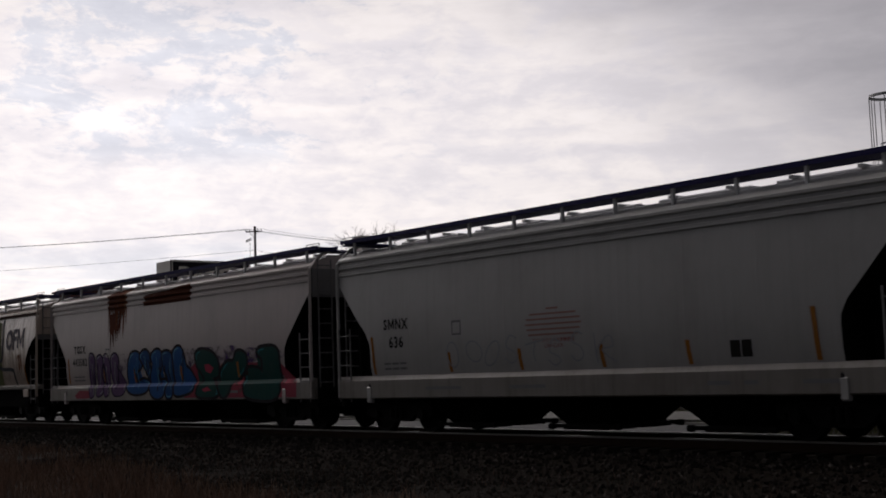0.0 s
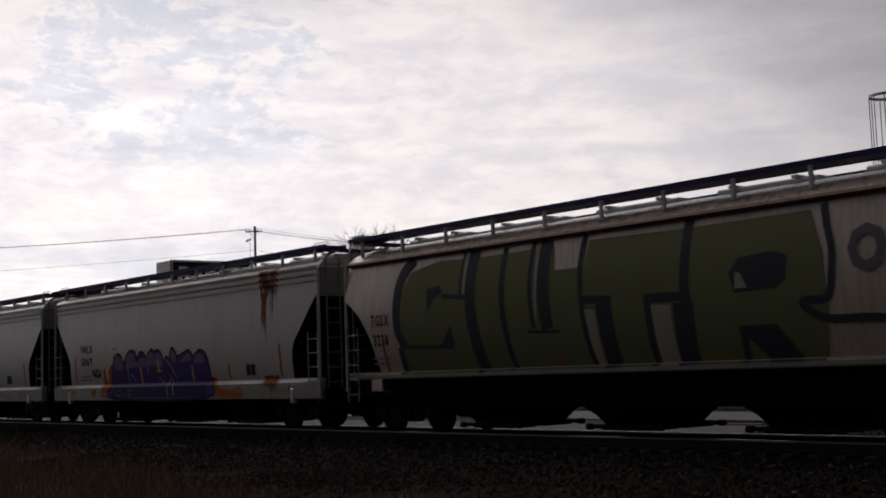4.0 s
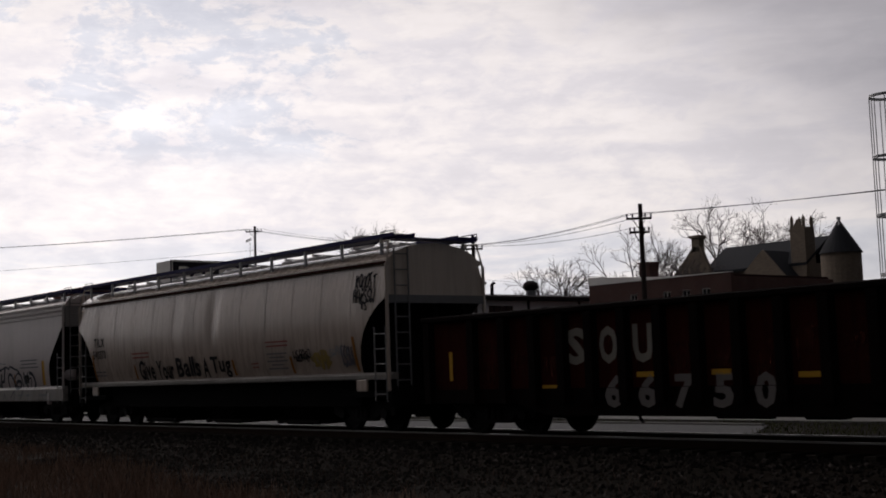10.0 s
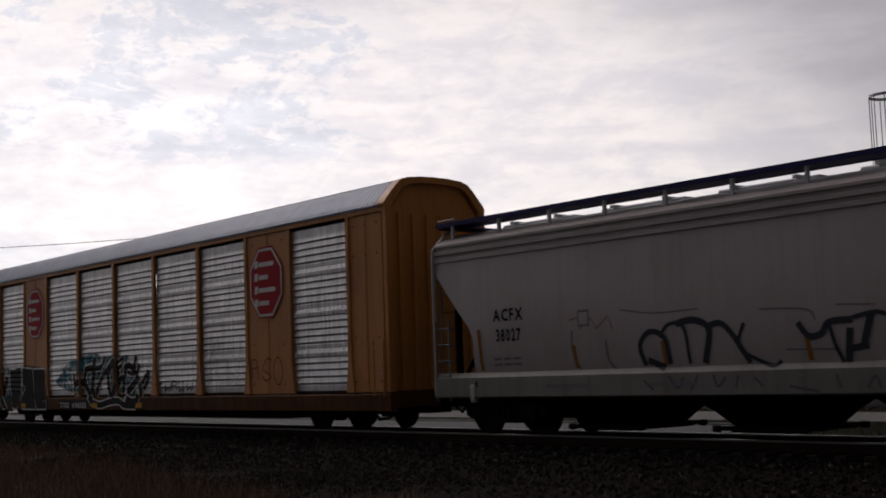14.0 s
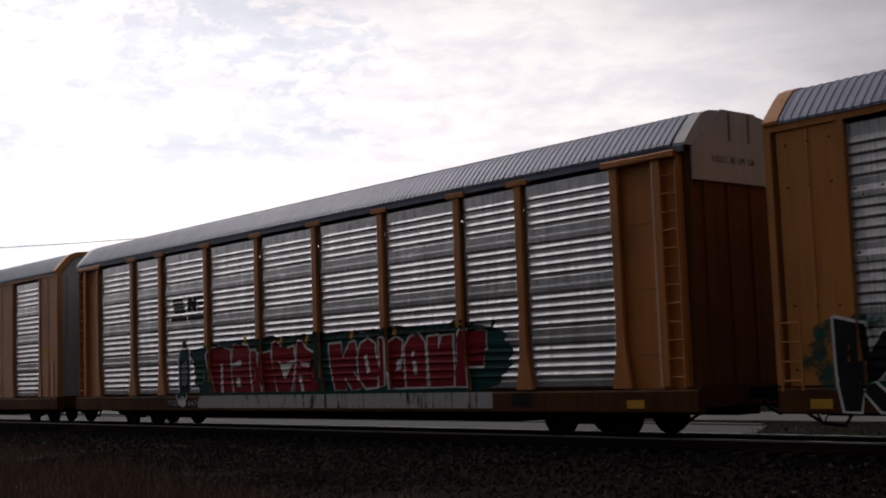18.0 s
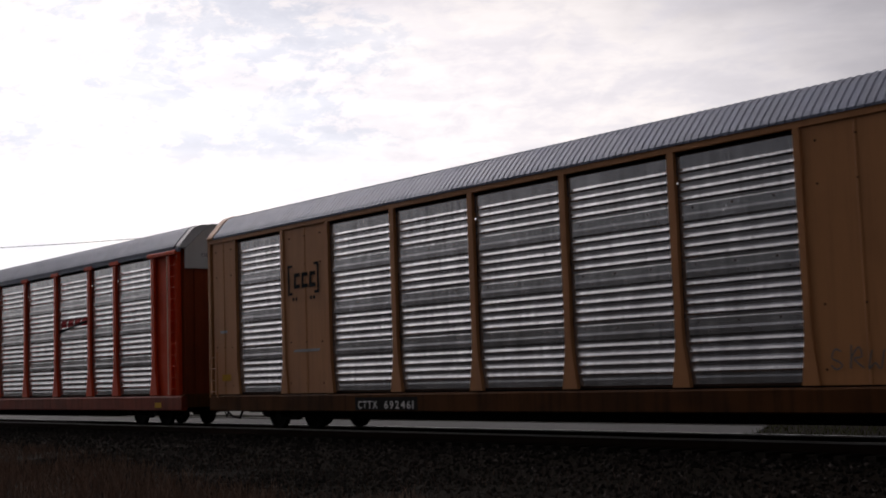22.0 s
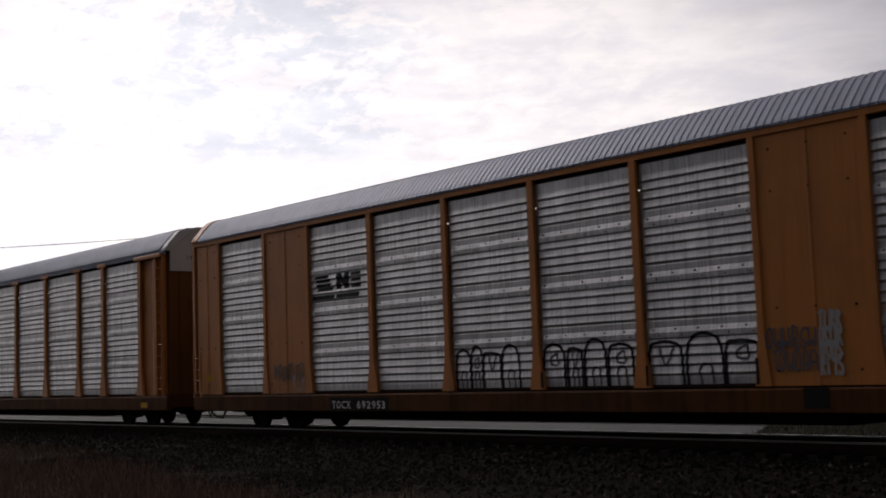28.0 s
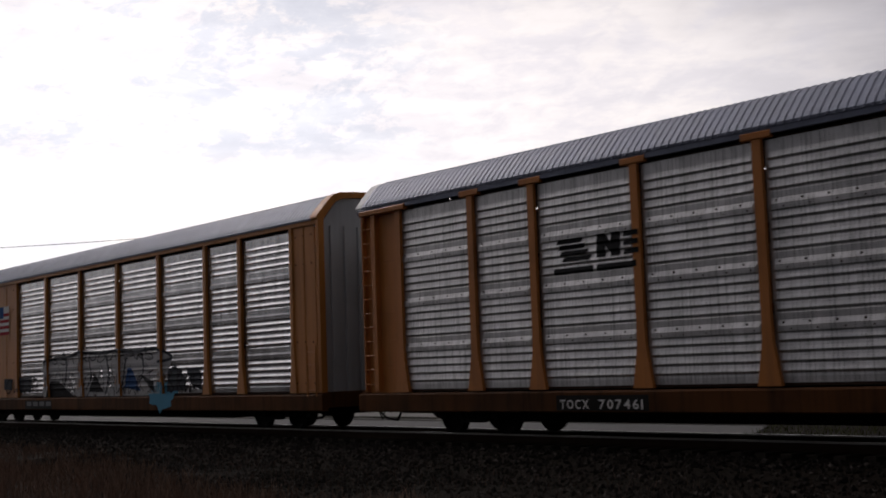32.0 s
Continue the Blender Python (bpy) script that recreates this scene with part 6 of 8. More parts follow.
def stick(name, bm, material, parent, surf, out=0.006, label="", xs=(), zs=()):
    """Lays flat shapes on a car's near side: cut along the given lines, then set out to its surface."""
    for x in xs:
        bmesh.ops.bisect_plane(bm, geom=bm.verts[:] + bm.edges[:] + bm.faces[:], plane_co=(x, 0, 0), plane_no=(1, 0, 0))
    for z in zs:
        bmesh.ops.bisect_plane(bm, geom=bm.verts[:] + bm.edges[:] + bm.faces[:], plane_co=(0, 0, z), plane_no=(0, 0, 1))
    verts, faces = [], []
    dx = NUDGE.get(parent.name, 0.0)
    for f in bm.faces:
        c = f.calc_center_median()
        k = len(verts)
        co = [(v.co.x + dx, -(surf(c.x, v.co.z, c.z) + out), v.co.z) for v in f.verts]
        verts += co
        faces.append(tuple(range(k, k + len(co))))
    bm.free()
    me = bpy.data.meshes.new(name)
    me.from_pydata(verts, [], faces)
    bm = B()
    bm.from_mesh(me)
    bmesh.ops.remove_doubles(bm, verts=bm.verts, dist=0.0003)
    bm.to_mesh(me)
    bm.free()
    me.polygons.foreach_set("use_smooth", [True] * len(me.polygons))
    me.set_sharp_from_angle(angle=radians(18))
    me.materials.append(material)
    ob = new(name, me)
    ob.parent = parent
    if label:
        tagged(ob, label)
    return ob


def on_hopper(profile):
    low = profile[0][1]
    flat = profile is FLAT_SIDE

    def surf(x, z, zc):
        if zc < (1.265 if flat else low):
            return 1.60 if flat else 1.52
        if flat and zc < 1.368:
            return 1.60 - (z - 1.26) / 0.11 * 0.10
        return side_y(profile, max(z, low))
    return surf, [z for _, z in profile if z < 4.5] + [2.55, 3.2, 1.26, 1.37]


def on_rack(car_bays, plates, style, flared):
    edges = sorted({round(x, 2) for pair in car_bays for x in pair})
    posts, joined = [], []
    for x in edges:
        if joined and x - joined[-1] < 0.5:
            joined[-1] = (joined[-1] + x) / 2
        else:
            joined.append(x)
    solid = [x for p in plates for x in p]
    for x in joined:
        near = any(abs(x - q) < 0.35 for q in solid)
        posts.append((x, 0.13 if near else 0.19 if flared else 0.16))

    def surf(x, z, zc):
        if zc < 0.95:
            return 1.60
        if any(abs(x - c) < w * (0.58 + 0.72 * max(0.0, min(1.0, (1.75 - zc) / 0.77))) for c, w in posts):
            return SIDE + 0.035
        if any(a < x < b for a, b in plates):
            return SIDE + 0.016
        return SIDE - 0.06 + rack_y(style, z)
    xs = [c + k * w for c, w in posts for k in (-1.3, -0.58, 0.58, 1.3)] + solid
    return surf, xs, [z for _, z in PANEL[style]][1:-1]


def reporting_marks(car, surf, zs, code, number, x0, x1, z0, z1, low, high, w2):
    spell("reporting_mark", code, x0, x1, z1, z1 + high, 0.03, D["black"], car, surf, 0.007, "black stencilled letters", zs=zs, gap=0.2)
    spell("car_number", number, (x0 + x1) / 2 - w2 / 2, (x0 + x1) / 2 + w2 / 2, z0, z0 + high, 0.03, D["black"], car, surf, 0.007, "black stencilled numerals", zs=zs, gap=0.2)
    for i in range(2):
        for j in range(3):
            a = x0 - 0.05 + j * (x1 - x0) / 3
            stick("stencil_bar", rect(B(), a, a + (x1 - x0) / 3 - 0.05, low - 0.12 * i, low - 0.12 * i + 0.05), D["faint"], car, surf, 0.007, zs=zs)


def notice(car, surf, zs, x0, x1, z0, z1, mat, rows, seed):
    """A small-print block: rows of plain bars."""
    rnd = random.Random(seed)
    h = (z1 - z0) / rows
    for i in range(rows):
        ind = rnd.uniform(0, 0.22) * (x1 - x0)
        stick("notice_line", rect(B(), x0 + ind, x1 - ind, z0 + i * h + h * 0.28, z0 + i * h + h * 0.66), mat, car, surf, 0.007, zs=zs)


def flat_hopper_marks(tup, half, code, number, w2, red=None, seed=1):
    car, shell, profile = tup
    surf, zs = on_hopper(profile)
    reporting_marks(car, surf, zs, code, number, -half + 2.05, -half + 2.95, 2.02, 2.45, 1.62, 0.25, w2)
    # amber reflector strips along the foot of the side
    for i, x in enumerate((-half + 1.55, -half + 4.4, -half + 6.7, half - 6.8, half - 4.65, half - 1.95)):
        tall = 0.9 if i in (0, 5) else 0.45
        stick("reflector", rect(B(), x, x + 0.10, 1.4, 1.4 + tall, -0.05), D["amber"], car, surf, 0.007, "amber reflector strip", zs=zs)
    # dark data panel with pale border
    stick("data_panel", rect(B(), half - 3.72, half - 3.20, 1.46, 1.83), D["chalk"], car, surf, 0.006, "small framed data panel", zs=zs)
    for a in (-3.69, -3.445):
        stick("data_field", rect(B(), half + a, half + a + 0.22, 1.50, 1.80), D["plate"], car, surf, 0.010, zs=zs)
    for x, w in ((-half + 3.6, 0.35), (-half + 3.95, 0.9), (-half + 6.4, 1.1), (half - 4.2, 0.5), (half - 3.4, 0.3), (half - 2.2, 0.7)):
        stick("sill_stencil", rect(B(), x, x + w, 1.02, 1.09), D["faint"], car, surf, 0.007)
    for e in (-1, 1):
        bm = blob(B(), e * (half - 1.45), 1.12, 0.035, 0.075, 3, 0.05, 14)
        stick("lift_hole", bm, D["ink"], car, surf, 0.006)
    stick("stencil_square", rect(B(), -half + 4.55, -half + 4.87, 2.22, 2.55), D["faint"], car, surf, 0.006, zs=zs)
    stick("stencil_square_centre", rect(B(), -half + 4.59, -half + 4.83, 2.26, 2.50), shell.data.materials[0], car, surf, 0.009, zs=zs)
    if red:
        red_notice(car, surf, zs, *red)
    # soot on the sides by the ends
    return car, surf, zs


def scribble(car, surf, zs, x0, x1, z0, z1, mat, n, seed, width=0.055, xs=(), name="graffiti_line"):
    """Loose looping tag lines, too tangled to read."""
    rnd = random.Random(seed)
    step = (x1 - x0) / n
    h = z1 - z0
    for i in range(n):
        x, w = x0 + i * step, step * rnd.uniform(0.7, 1.15)
        lo, hi = z0 + rnd.uniform(-0.06, 0.12) * h, z1 + rnd.uniform(-0.22, 0.08) * h
        m, sl = (lo + hi) / 2 + rnd.uniform(-0.12, 0.12) * h, rnd.uniform(-0.1, 0.25) * w
        forms = (
            [[(x + w * 0.5 + w * 0.42 * math.cos(a) + sl * math.sin(a), m + (hi - lo) * 0.5 * math.sin(a)) for a in [k * math.tau / 8 + 0.4 for k in range(9)]]],
            [[(x + w * 0.1, lo), (x + w * 0.15 + sl, hi), (x + w * 0.5, hi + 0.03), (x + w * 0.8 + sl, hi - 0.1 * h), (x + w * 0.85, lo)], [(x + w * 0.15, m), (x + w * 0.8, m + 0.05 * h)]],
            [[(x + w * 0.1 + sl, hi), (x + w * 0.1, lo), (x + w * 0.12, m), (x + w * 0.6, hi - 0.1 * h), (x + w * 0.75, m + 0.1 * h), (x + w * 0.3, m), (x + w * 0.85, lo)]],
            [[(x + w * 0.8 + sl, hi - 0.1 * h), (x + w * 0.4 + sl, hi), (x + w * 0.1, m + 0.15 * h), (x + w * 0.6, m - 0.05 * h), (x + w * 0.75, lo + 0.15 * h), (x + w * 0.35, lo), (x, lo + 0.2 * h)]],
            [[(x, hi - 0.15 * h), (x + w * 0.9 + sl, hi)], [(x + w * 0.45 + sl, hi), (x + w * 0.4, m), (x + w * 0.5, lo)]],
            [[(x + w * 0.1 + sl, hi), (x + w * 0.08, lo), (x + w * 0.5, lo + 0.25 * h), (x + w * 0.85, lo), (x + w * 0.9 + sl, hi)]],
        )
        for k, pts in enumerate(rnd.choice(forms)):
            stick(name, stroke(B(), curve(pts, 4) if len(pts) > 2 else pts, width), mat, car, surf, 0.011 + 0.0008 * ((i + k) % 4), xs=xs, zs=zs)


def rust_run(car, surf, zs, cx, z0, z1, w, mat, seed, n=9, tag="rust_run"):
    """One ragged stain, wide above and thinning to separate tongues below."""
    rnd = random.Random(seed)
    k = max(5, n)
    top = [(cx - w / 2 + w * i / k, z1 - rnd.uniform(0, 0.05)) for i in range(k + 1)]
    low = []
    for i in range(k):
        x = cx + w / 2 - w * (i + 0.5) / k
        low += [(x + 0.3 * w / k, z0 + rnd.uniform(0.35, 0.75) * (z1 - z0)), (x + rnd.uniform(-0.1, 0.1) * w / k, z0 + rnd.uniform(0, 0.6) * (z1 - z0))]
    stick(tag, shape(B(), top + low), mat, car, surf, 0.005, "brown rust run", zs=zs)


def shape(bm, pts):
    """Any simple outline, cut into triangles."""
    poly(bm, pts)
    bmesh.ops.triangulate(bm, faces=bm.faces[:])
    return bm


def ring_of(pts, k=4):
    """A closed outline eased through its points."""
    P = [Vector(p) for p in pts]
    m = len(P)
    out = []
    for i in range(m):
        a, b, c, d = P[i - 1], P[i], P[(i + 1) % m], P[(i + 2) % m]
        for j in range(k):
            t = j / k
            out.append(0.5 * (2 * b + (c - a) * t + (2 * a - 5 * b + 4 * c - d) * t * t + (3 * b - a - 3 * c + d) * t ** 3))
    return out


def balloon(car, surf, zs, pts, fill, edge, shine, order=0, w=0.07, xs=()):
    """One fat letter form: dark edge line, fill, pale glints along its upper and lower rims."""
    R = ring_of(pts)
    m = len(R)
    area = sum(R[i - 1].x * R[i].y - R[i].x * R[i - 1].y for i in range(m))
    sign = -1 if area > 0 else 1
    out, ins = [], []
    for i, p in enumerate(R):
        d = (R[(i + 1) % m] - R[i - 1]).normalized()
        nn = Vector((-d.y, d.x)) * sign
        out.append(p + nn * w)
        ins.append(p - nn * 0.05)
    o = 0.0016 * order
    bm = B()
    stick("graffiti_fill", shape(bm, [tuple(p) for p in R]), fill, car, surf, 0.0085 + o, xs=xs, zs=zs)
    bm = B()
    va, vb = [bm.verts.new((p.x, 0, p.y)) for p in out], [bm.verts.new((p.x, 0, p.y)) for p in R]
    for i in range(m):
        bm.faces.new((va[i - 1], va[i], vb[i], vb[i - 1]))
    stick("graffiti_edge", bm, edge, car, surf, 0.0092 + o, xs=xs, zs=zs)
    i0 = min(range(m), key=lambda i: R[i].x - R[i].y * 1.2)
    for a, b in ((i0 - 3, i0 + 3), (i0 + m // 2 - 2, i0 + m // 2 + 2)):
        stick("graffiti_glint", stroke(B(), [tuple(ins[i % m]) for i in range(a, b + 1)], 0.028), shine, car, surf, 0.0098 + o, xs=xs, zs=zs)


def red_notice(car, surf, zs, x0, x1, z0, z1):
    """A red stencilled block: small print above, two readable lines below."""
    h, c, w = (z1 - z0) / 8, (x0 + x1) / 2, x1 - x0
    for i, f in enumerate((0.22, 0.82, 0.96, 1.0, 0.95, 0.9)):
        z = z1 - (i + 1) * h
        stick("notice_line", rect(B(), c - w * f / 2, c + w * f / 2, z + h * 0.25, z + h * 0.62), D["redfaint"], car, surf, 0.007, zs=zs)
    for text, f, z in (("DO NOT HAMMER", 0.74, z0 + h * 0.95), ("ON CAR", 0.34, z0 - h * 0.15)):
        spell("notice_letter", text, c - w * f / 2, c + w * f / 2, z, z + h * 0.78, 0.0, D["red"], car, surf, 0.007, "red stencilled warning letters", zs=zs, gap=0.12)


# the two white hoppers
carA, sA, zA = flat_hopper_marks(A_, 7.92, "SMNX", "636", 0.52, (-0.98, 0.64, 1.85, 2.70), 3)
scribble(carA, sA, zA, -3.6, 1.6, 1.5, 2.1, D["haze"], 8, 31, 0.035)
flat_hopper_marks(E_, 7.92, "SMNX", "821", 0.50, (-1.8, 0.25, 1.9, 2.75), 5)

# cream-white hopper with rust and bubble graffiti
carB, sB, zB = flat_hopper_marks(B_, 8.42, "TGSX", "443582", 1.15, None, 7)
rust_run(carB, sB, zB, -3.1, 2.55, 4.48, 1.25, D["rust"], 4, 11)
rust_run(carB, sB, zB, -3.2, 2.25, 3.7, 0.85, D["rust"], 6, 8)
rust_run(carB, sB, zB, -2.75, 2.75, 4.55, 0.9, D["rustlight"], 9, 8)
stick("rust_patch", poly(B(), [(-1.15, 3.80), (1.95, 3.80), (2.0, 4.25), (1.9, 4.31), (0.6, 4.20), (-1.05, 4.16)]), D["rust"], carB, sB, 0.006, "brown rusted strip along the eave", zs=zB)
stick("graffiti_cloud", blob(B(), 1.2, 1.72, 6.0, 0.62, 5, 0.14, 60, 4.0), D["mist"], carB, sB, 0.004, "thin violet spray haze", xs=(-2, 0, 2, 4), zs=zB)
stick("graffiti_cloud", shape(B(), [(1.55, 0.90), (1.6, 1.6), (2.3, 1.97), (3.6, 1.8), (4.4, 1.75), (5.2, 1.85), (6.85, 1.82), (7.35, 1.5), (7.7, 1.28), (7.68, 0.88)]), D["blush"], carB, sB, 0.006, "pink spray behind the letters", xs=(4,), zs=zB)
stick("graffiti_cloud", shape(B(), [(-6.3, 1.0), (-5.9, 1.18), (-5.1, 1.17), (-5.05, 0.92), (-6.1, 0.9)]), D["blush"], carB, sB, 0.006, zs=zB)
VIOLET = [[(-5.14, 2.34), (-4.83, 2.37), (-4.72, 2.09), (-4.81, 1.54), (-4.72, 1.07), (-5.03, 0.96), (-5.13, 1.47)], [(-4.57, 2.24), (-4.22, 2.34), (-4.09, 2.06), (-4.15, 1.45), (-3.99, 1.14), (-4.3, 0.99), (-4.53, 1.07), (-4.51, 1.85)], [(-4.05, 2.26), (-3.75, 2.34), (-3.54, 1.93), (-3.62, 1.44), (-3.59, 1.06), (-3.92, 1.02), (-3.93, 1.67)], [(-3.47, 2.19), (-3.17, 2.37), (-2.9, 2.2), (-2.92, 1.87), (-2.55, 1.52), (-2.36, 1.19), (-2.69, 1.01), (-3.25, 1.05), (-3.39, 1.51)]]
BLUE = [[(-2.2, 1.99), (-1.97, 2.31), (-1.6, 2.36), (-1.3, 2.2), (-1.27, 1.88), (-1.59, 1.75), (-1.66, 1.39), (-1.2, 1.49), (-0.81, 1.41), (-0.74, 1.23), (-1.02, 1.08), (-1.73, 1.04), (-2.2, 1.19), (-2.25, 1.59)], [(-1.36, 2.21), (-1.14, 2.37), (-0.84, 2.37), (-0.68, 2.14), (-0.68, 1.51), (-0.84, 1.62), (-1.12, 1.95)], [(-0.56, 2.2), (-0.26, 2.38), (0.07, 2.31), (0.1, 1.9), (-0.07, 1.66), (-0.22, 1.46), (0.38, 1.41), (0.26, 1.01), (-0.12, 0.89), (-0.54, 1.02), (-0.68, 1.48), (-0.48, 1.92)], [(0.15, 2.24), (0.48, 2.32), (0.79, 2.17), (0.8, 1.67), (0.84, 1.0), (0.48, 0.91), (0.37, 1.28), (0.43, 1.55), (0.22, 1.83)], [(0.88, 2.27), (1.2, 2.44), (1.49, 2.27), (1.67, 1.84), (1.92, 1.7), (2.2, 1.37), (2.08, 1.12), (1.53, 1.0), (1.02, 1.0), (0.95, 1.33), (0.9, 1.8)]]
TEAL = [[(2.27, 2.16), (2.52, 2.28), (2.99, 2.25), (3.44, 2.07), (3.58, 1.79), (3.51, 1.52), (3.16, 1.44), (3.52, 1.21), (3.58, 0.97), (2.97, 0.91), (2.43, 0.95), (2.38, 1.14), (2.7, 1.39), (2.6, 1.61), (2.33, 1.84)], [(3.64, 1.33), (3.7, 1.63), (4.08, 1.89), (4.43, 1.9), (4.59, 2.13), (4.86, 2.17), (5.12, 2.04), (5.1, 1.73), (4.74, 1.45), (4.39, 1.31), (4.16, 1.02), (3.87, 0.91), (3.63, 1.15)], [(5.08, 1.58), (5.33, 1.7), (5.8, 1.65), (5.95, 1.56), (5.97, 1.93), (5.74, 2.08), (5.91, 2.23), (6.67, 2.2), (6.81, 1.81), (6.75, 0.9), (5.29, 0.89), (5.03, 1.2)]]
for i, pts in enumerate(VIOLET):
    balloon(carB, sB, zB, pts, D["purple"], D["plum"], D["haze"], i % 2, 0.05)
for i, pts in enumerate(BLUE):
    balloon(carB, sB, zB, pts, D["deepblue"] if i % 2 else D["blue"], D["ink"], D["sky"], i % 3, 0.08)
rnd_b = random.Random(12)
for group, dark, pale in ((VIOLET, D["plum"], D["haze"]), (BLUE, D["ink"], D["sky"])):
    for pts in group:
        cx, lo, hi = sum(p[0] for p in pts) / len(pts), min(p[1] for p in pts), max(p[1] for p in pts)
        for k in range(4):
            x = cx + rnd_b.uniform(-0.22, 0.22)
            run = [(x, lo + (hi - lo) * rnd_b.uniform(0.6, 0.88)), (x + rnd_b.uniform(-0.12, 0.12), lo + (hi - lo) * 0.5), (x + rnd_b.uniform(-0.15, 0.15), lo + (hi - lo) * rnd_b.uniform(0.1, 0.3))]
            stick("graffiti_line", stroke(B(), curve(run), 0.055 if k % 2 else 0.022), dark if k % 2 else pale, carB, sB, 0.0145 + 0.0004 * k, zs=zB)
for i, pts in enumerate(TEAL):
    balloon(carB, sB, zB, pts, D["teal"], D["ink"], D["aqua"], i % 2, 0.09)
for pts in [[(2.77, 1.85), (3.04, 1.87), (3.3, 1.74), (3.1, 1.59), (2.83, 1.66)], [(2.68, 1.14), (3.0, 1.21), (3.22, 1.1), (2.79, 1.07)]]:
    stick("graffiti_gap", shape(B(), pts), D["pink"], carB, sB, 0.013, zs=zB)
for x, z0, z1 in ((-1.77, 1.39, 1.83), (1.33, 1.42, 1.85), (4.65, 1.45, 1.89)):
    stick("reflector", rect(B(), x, x + 0.10, z0, z1, -0.04), D["amber"], carB, sB, 0.0155, zs=zB)

# round-sided hopper with giant green letters
carC, shC, prC = C_
sC, zC = on_hopper(prC)
reporting_marks(carC, sC, zC, "TGSX", "3236", -7.42, -6.72, 2.08, 2.55, 1.75, 0.26, 0.58)
stick("graffiti_fill", poly(B(), [(-6.35, 1.39), (5.05, 1.39), (5.2, 2.2), (5.15, 3.2), (4.9, 3.92), (2.3, 3.90), (-0.2, 3.93), (-0.3, 3.4), (-1.15, 3.4), (-1.2, 3.92), (-3.5, 3.88), (-4.9, 3.93), (-5.9, 3.75), (-6.4, 3.0)]), D["green"], carC, sC, 0.006,
      "giant olive-green graffiti letters", xs=(-4, -2, 0, 2, 4), zs=zC)
for pts in ([(-0.31, 2.55), (-0.04, 2.53), (0.06, 1.41), (-0.15, 1.42)], [(1.41, 2.53), (1.87, 2.51), (1.93, 1.39), (1.49, 1.39)], [(-4.0, 4.0), (-3.86, 3.98), (-3.94, 3.11), (-4.02, 3.12)], [(-1.7, 4.02), (-1.6, 4.02), (-1.7, 2.34), (-1.74, 2.5)]):
    stick("graffiti_gap", poly(B(), pts), D["cream"], carC, sC, 0.0085, zs=zC)
C_LINES = (
    ([(-5.86, 4.05), (-6.25, 3.69), (-6.41, 3.03), (-6.38, 2.37), (-6.15, 2.03)], 0.26), ([(-6.33, 2.0), (-6.28, 1.39)], 0.2), ([(-6.29, 2.02), (-4.42, 1.96)], 0.09), ([(-4.01, 4.05), (-4.1, 3.1)], 0.1),
    ([(-3.67, 4.05), (-3.76, 3.07), (-3.64, 2.06), (-3.45, 1.39)], 0.34), ([(-4.74, 3.11), (-3.8, 3.02)], 0.1), ([(-2.66, 4.02), (-2.73, 2.99), (-2.62, 2.02), (-2.49, 1.39)], 0.16),
    ([(-1.79, 4.05), (-1.86, 3.14), (-1.78, 2.24)], 0.12), ([(-1.4, 4.05), (-1.47, 3.11), (-1.39, 2.21)], 0.34), ([(-1.98, 2.18), (-1.06, 2.15)], 0.07), ([(-0.33, 4.05), (-0.41, 3.32), (-0.34, 2.21), (-0.19, 1.42)], 0.13),
    ([(-0.39, 2.75), (0.42, 2.7)], 0.16), ([(0.2, 2.67), (0.27, 1.89), (0.31, 1.39)], 0.4), ([(1.24, 2.66), (2.24, 2.65)], 0.18), ([(1.33, 2.59), (1.36, 1.84), (1.41, 1.39)], 0.17), ([(2.32, 4.05), (2.23, 2.89), (2.27, 2.43)], 0.22),
)
for pts, w in C_LINES + (([(2.18, 2.53), (2.17, 1.71), (2.19, 1.39)], 0.46), ([(5.16, 4.01), (5.24, 3.61), (5.33, 3.21), (5.29, 2.64), (5.16, 2.41), (4.71, 2.38), (5.13, 2.09), (6.23, 2.03), (6.36, 1.73), (6.39, 1.39)], 0.14)):
    stick("graffiti_line", stroke(B(), curve(pts) if len(pts) > 2 else pts, w), D["slate"], carC, sC, 0.011, "broad black letter outline" if w == 0.26 else "", xs=(5.6, 6.3), zs=zC)
for pts in ([(-4.85, 1.99), (-4.46, 2.44), (-4.36, 1.97)], [(-5.27, 3.31), (-4.82, 3.36), (-4.7, 3.19), (-5.04, 3.05), (-5.24, 2.74)], [(3.24, 2.99), (3.45, 3.23), (4.15, 3.3), (4.45, 3.2), (4.42, 2.8), (4.23, 2.66), (3.34, 2.62)],
            [(3.34, 2.04), (4.16, 2.04), (4.38, 1.76), (4.63, 1.39), (3.97, 1.39), (3.81, 1.68), (3.57, 1.84)], [(3.38, 2.01), (3.55, 1.95), (3.51, 1.39), (3.38, 1.39)]):
    stick("graffiti_letter", shape(B(), pts), D["slate"], carC, sC, 0.0112, zs=zC)
stick("graffiti_eye_gap", poly(B(), [(3.36, 2.70), (3.62, 2.70), (3.50, 2.96), (3.38, 3.0)]), D["cream"], carC, sC, 0.014, zs=zC)
spell("scrawled_tag", "OFM", 5.66, 7.45, 2.83, 3.58, 0.045, D["smoke"], carC, sC, 0.007, "thin dark scrawled letters", zs=zC)
for x in (-7.0, 7.4, -1.2):
    stick("reflector", rect(B(), x, x + 0.10, 1.4, 2.2 if x != -1.2 else 1.75, -0.05), D["amber"], carC, sC, 0.007, zs=zC)
rust_run(carC, sC, zC, 7.0, 1.6, 2.6, 0.4, D["rustlight"], 9, 4)

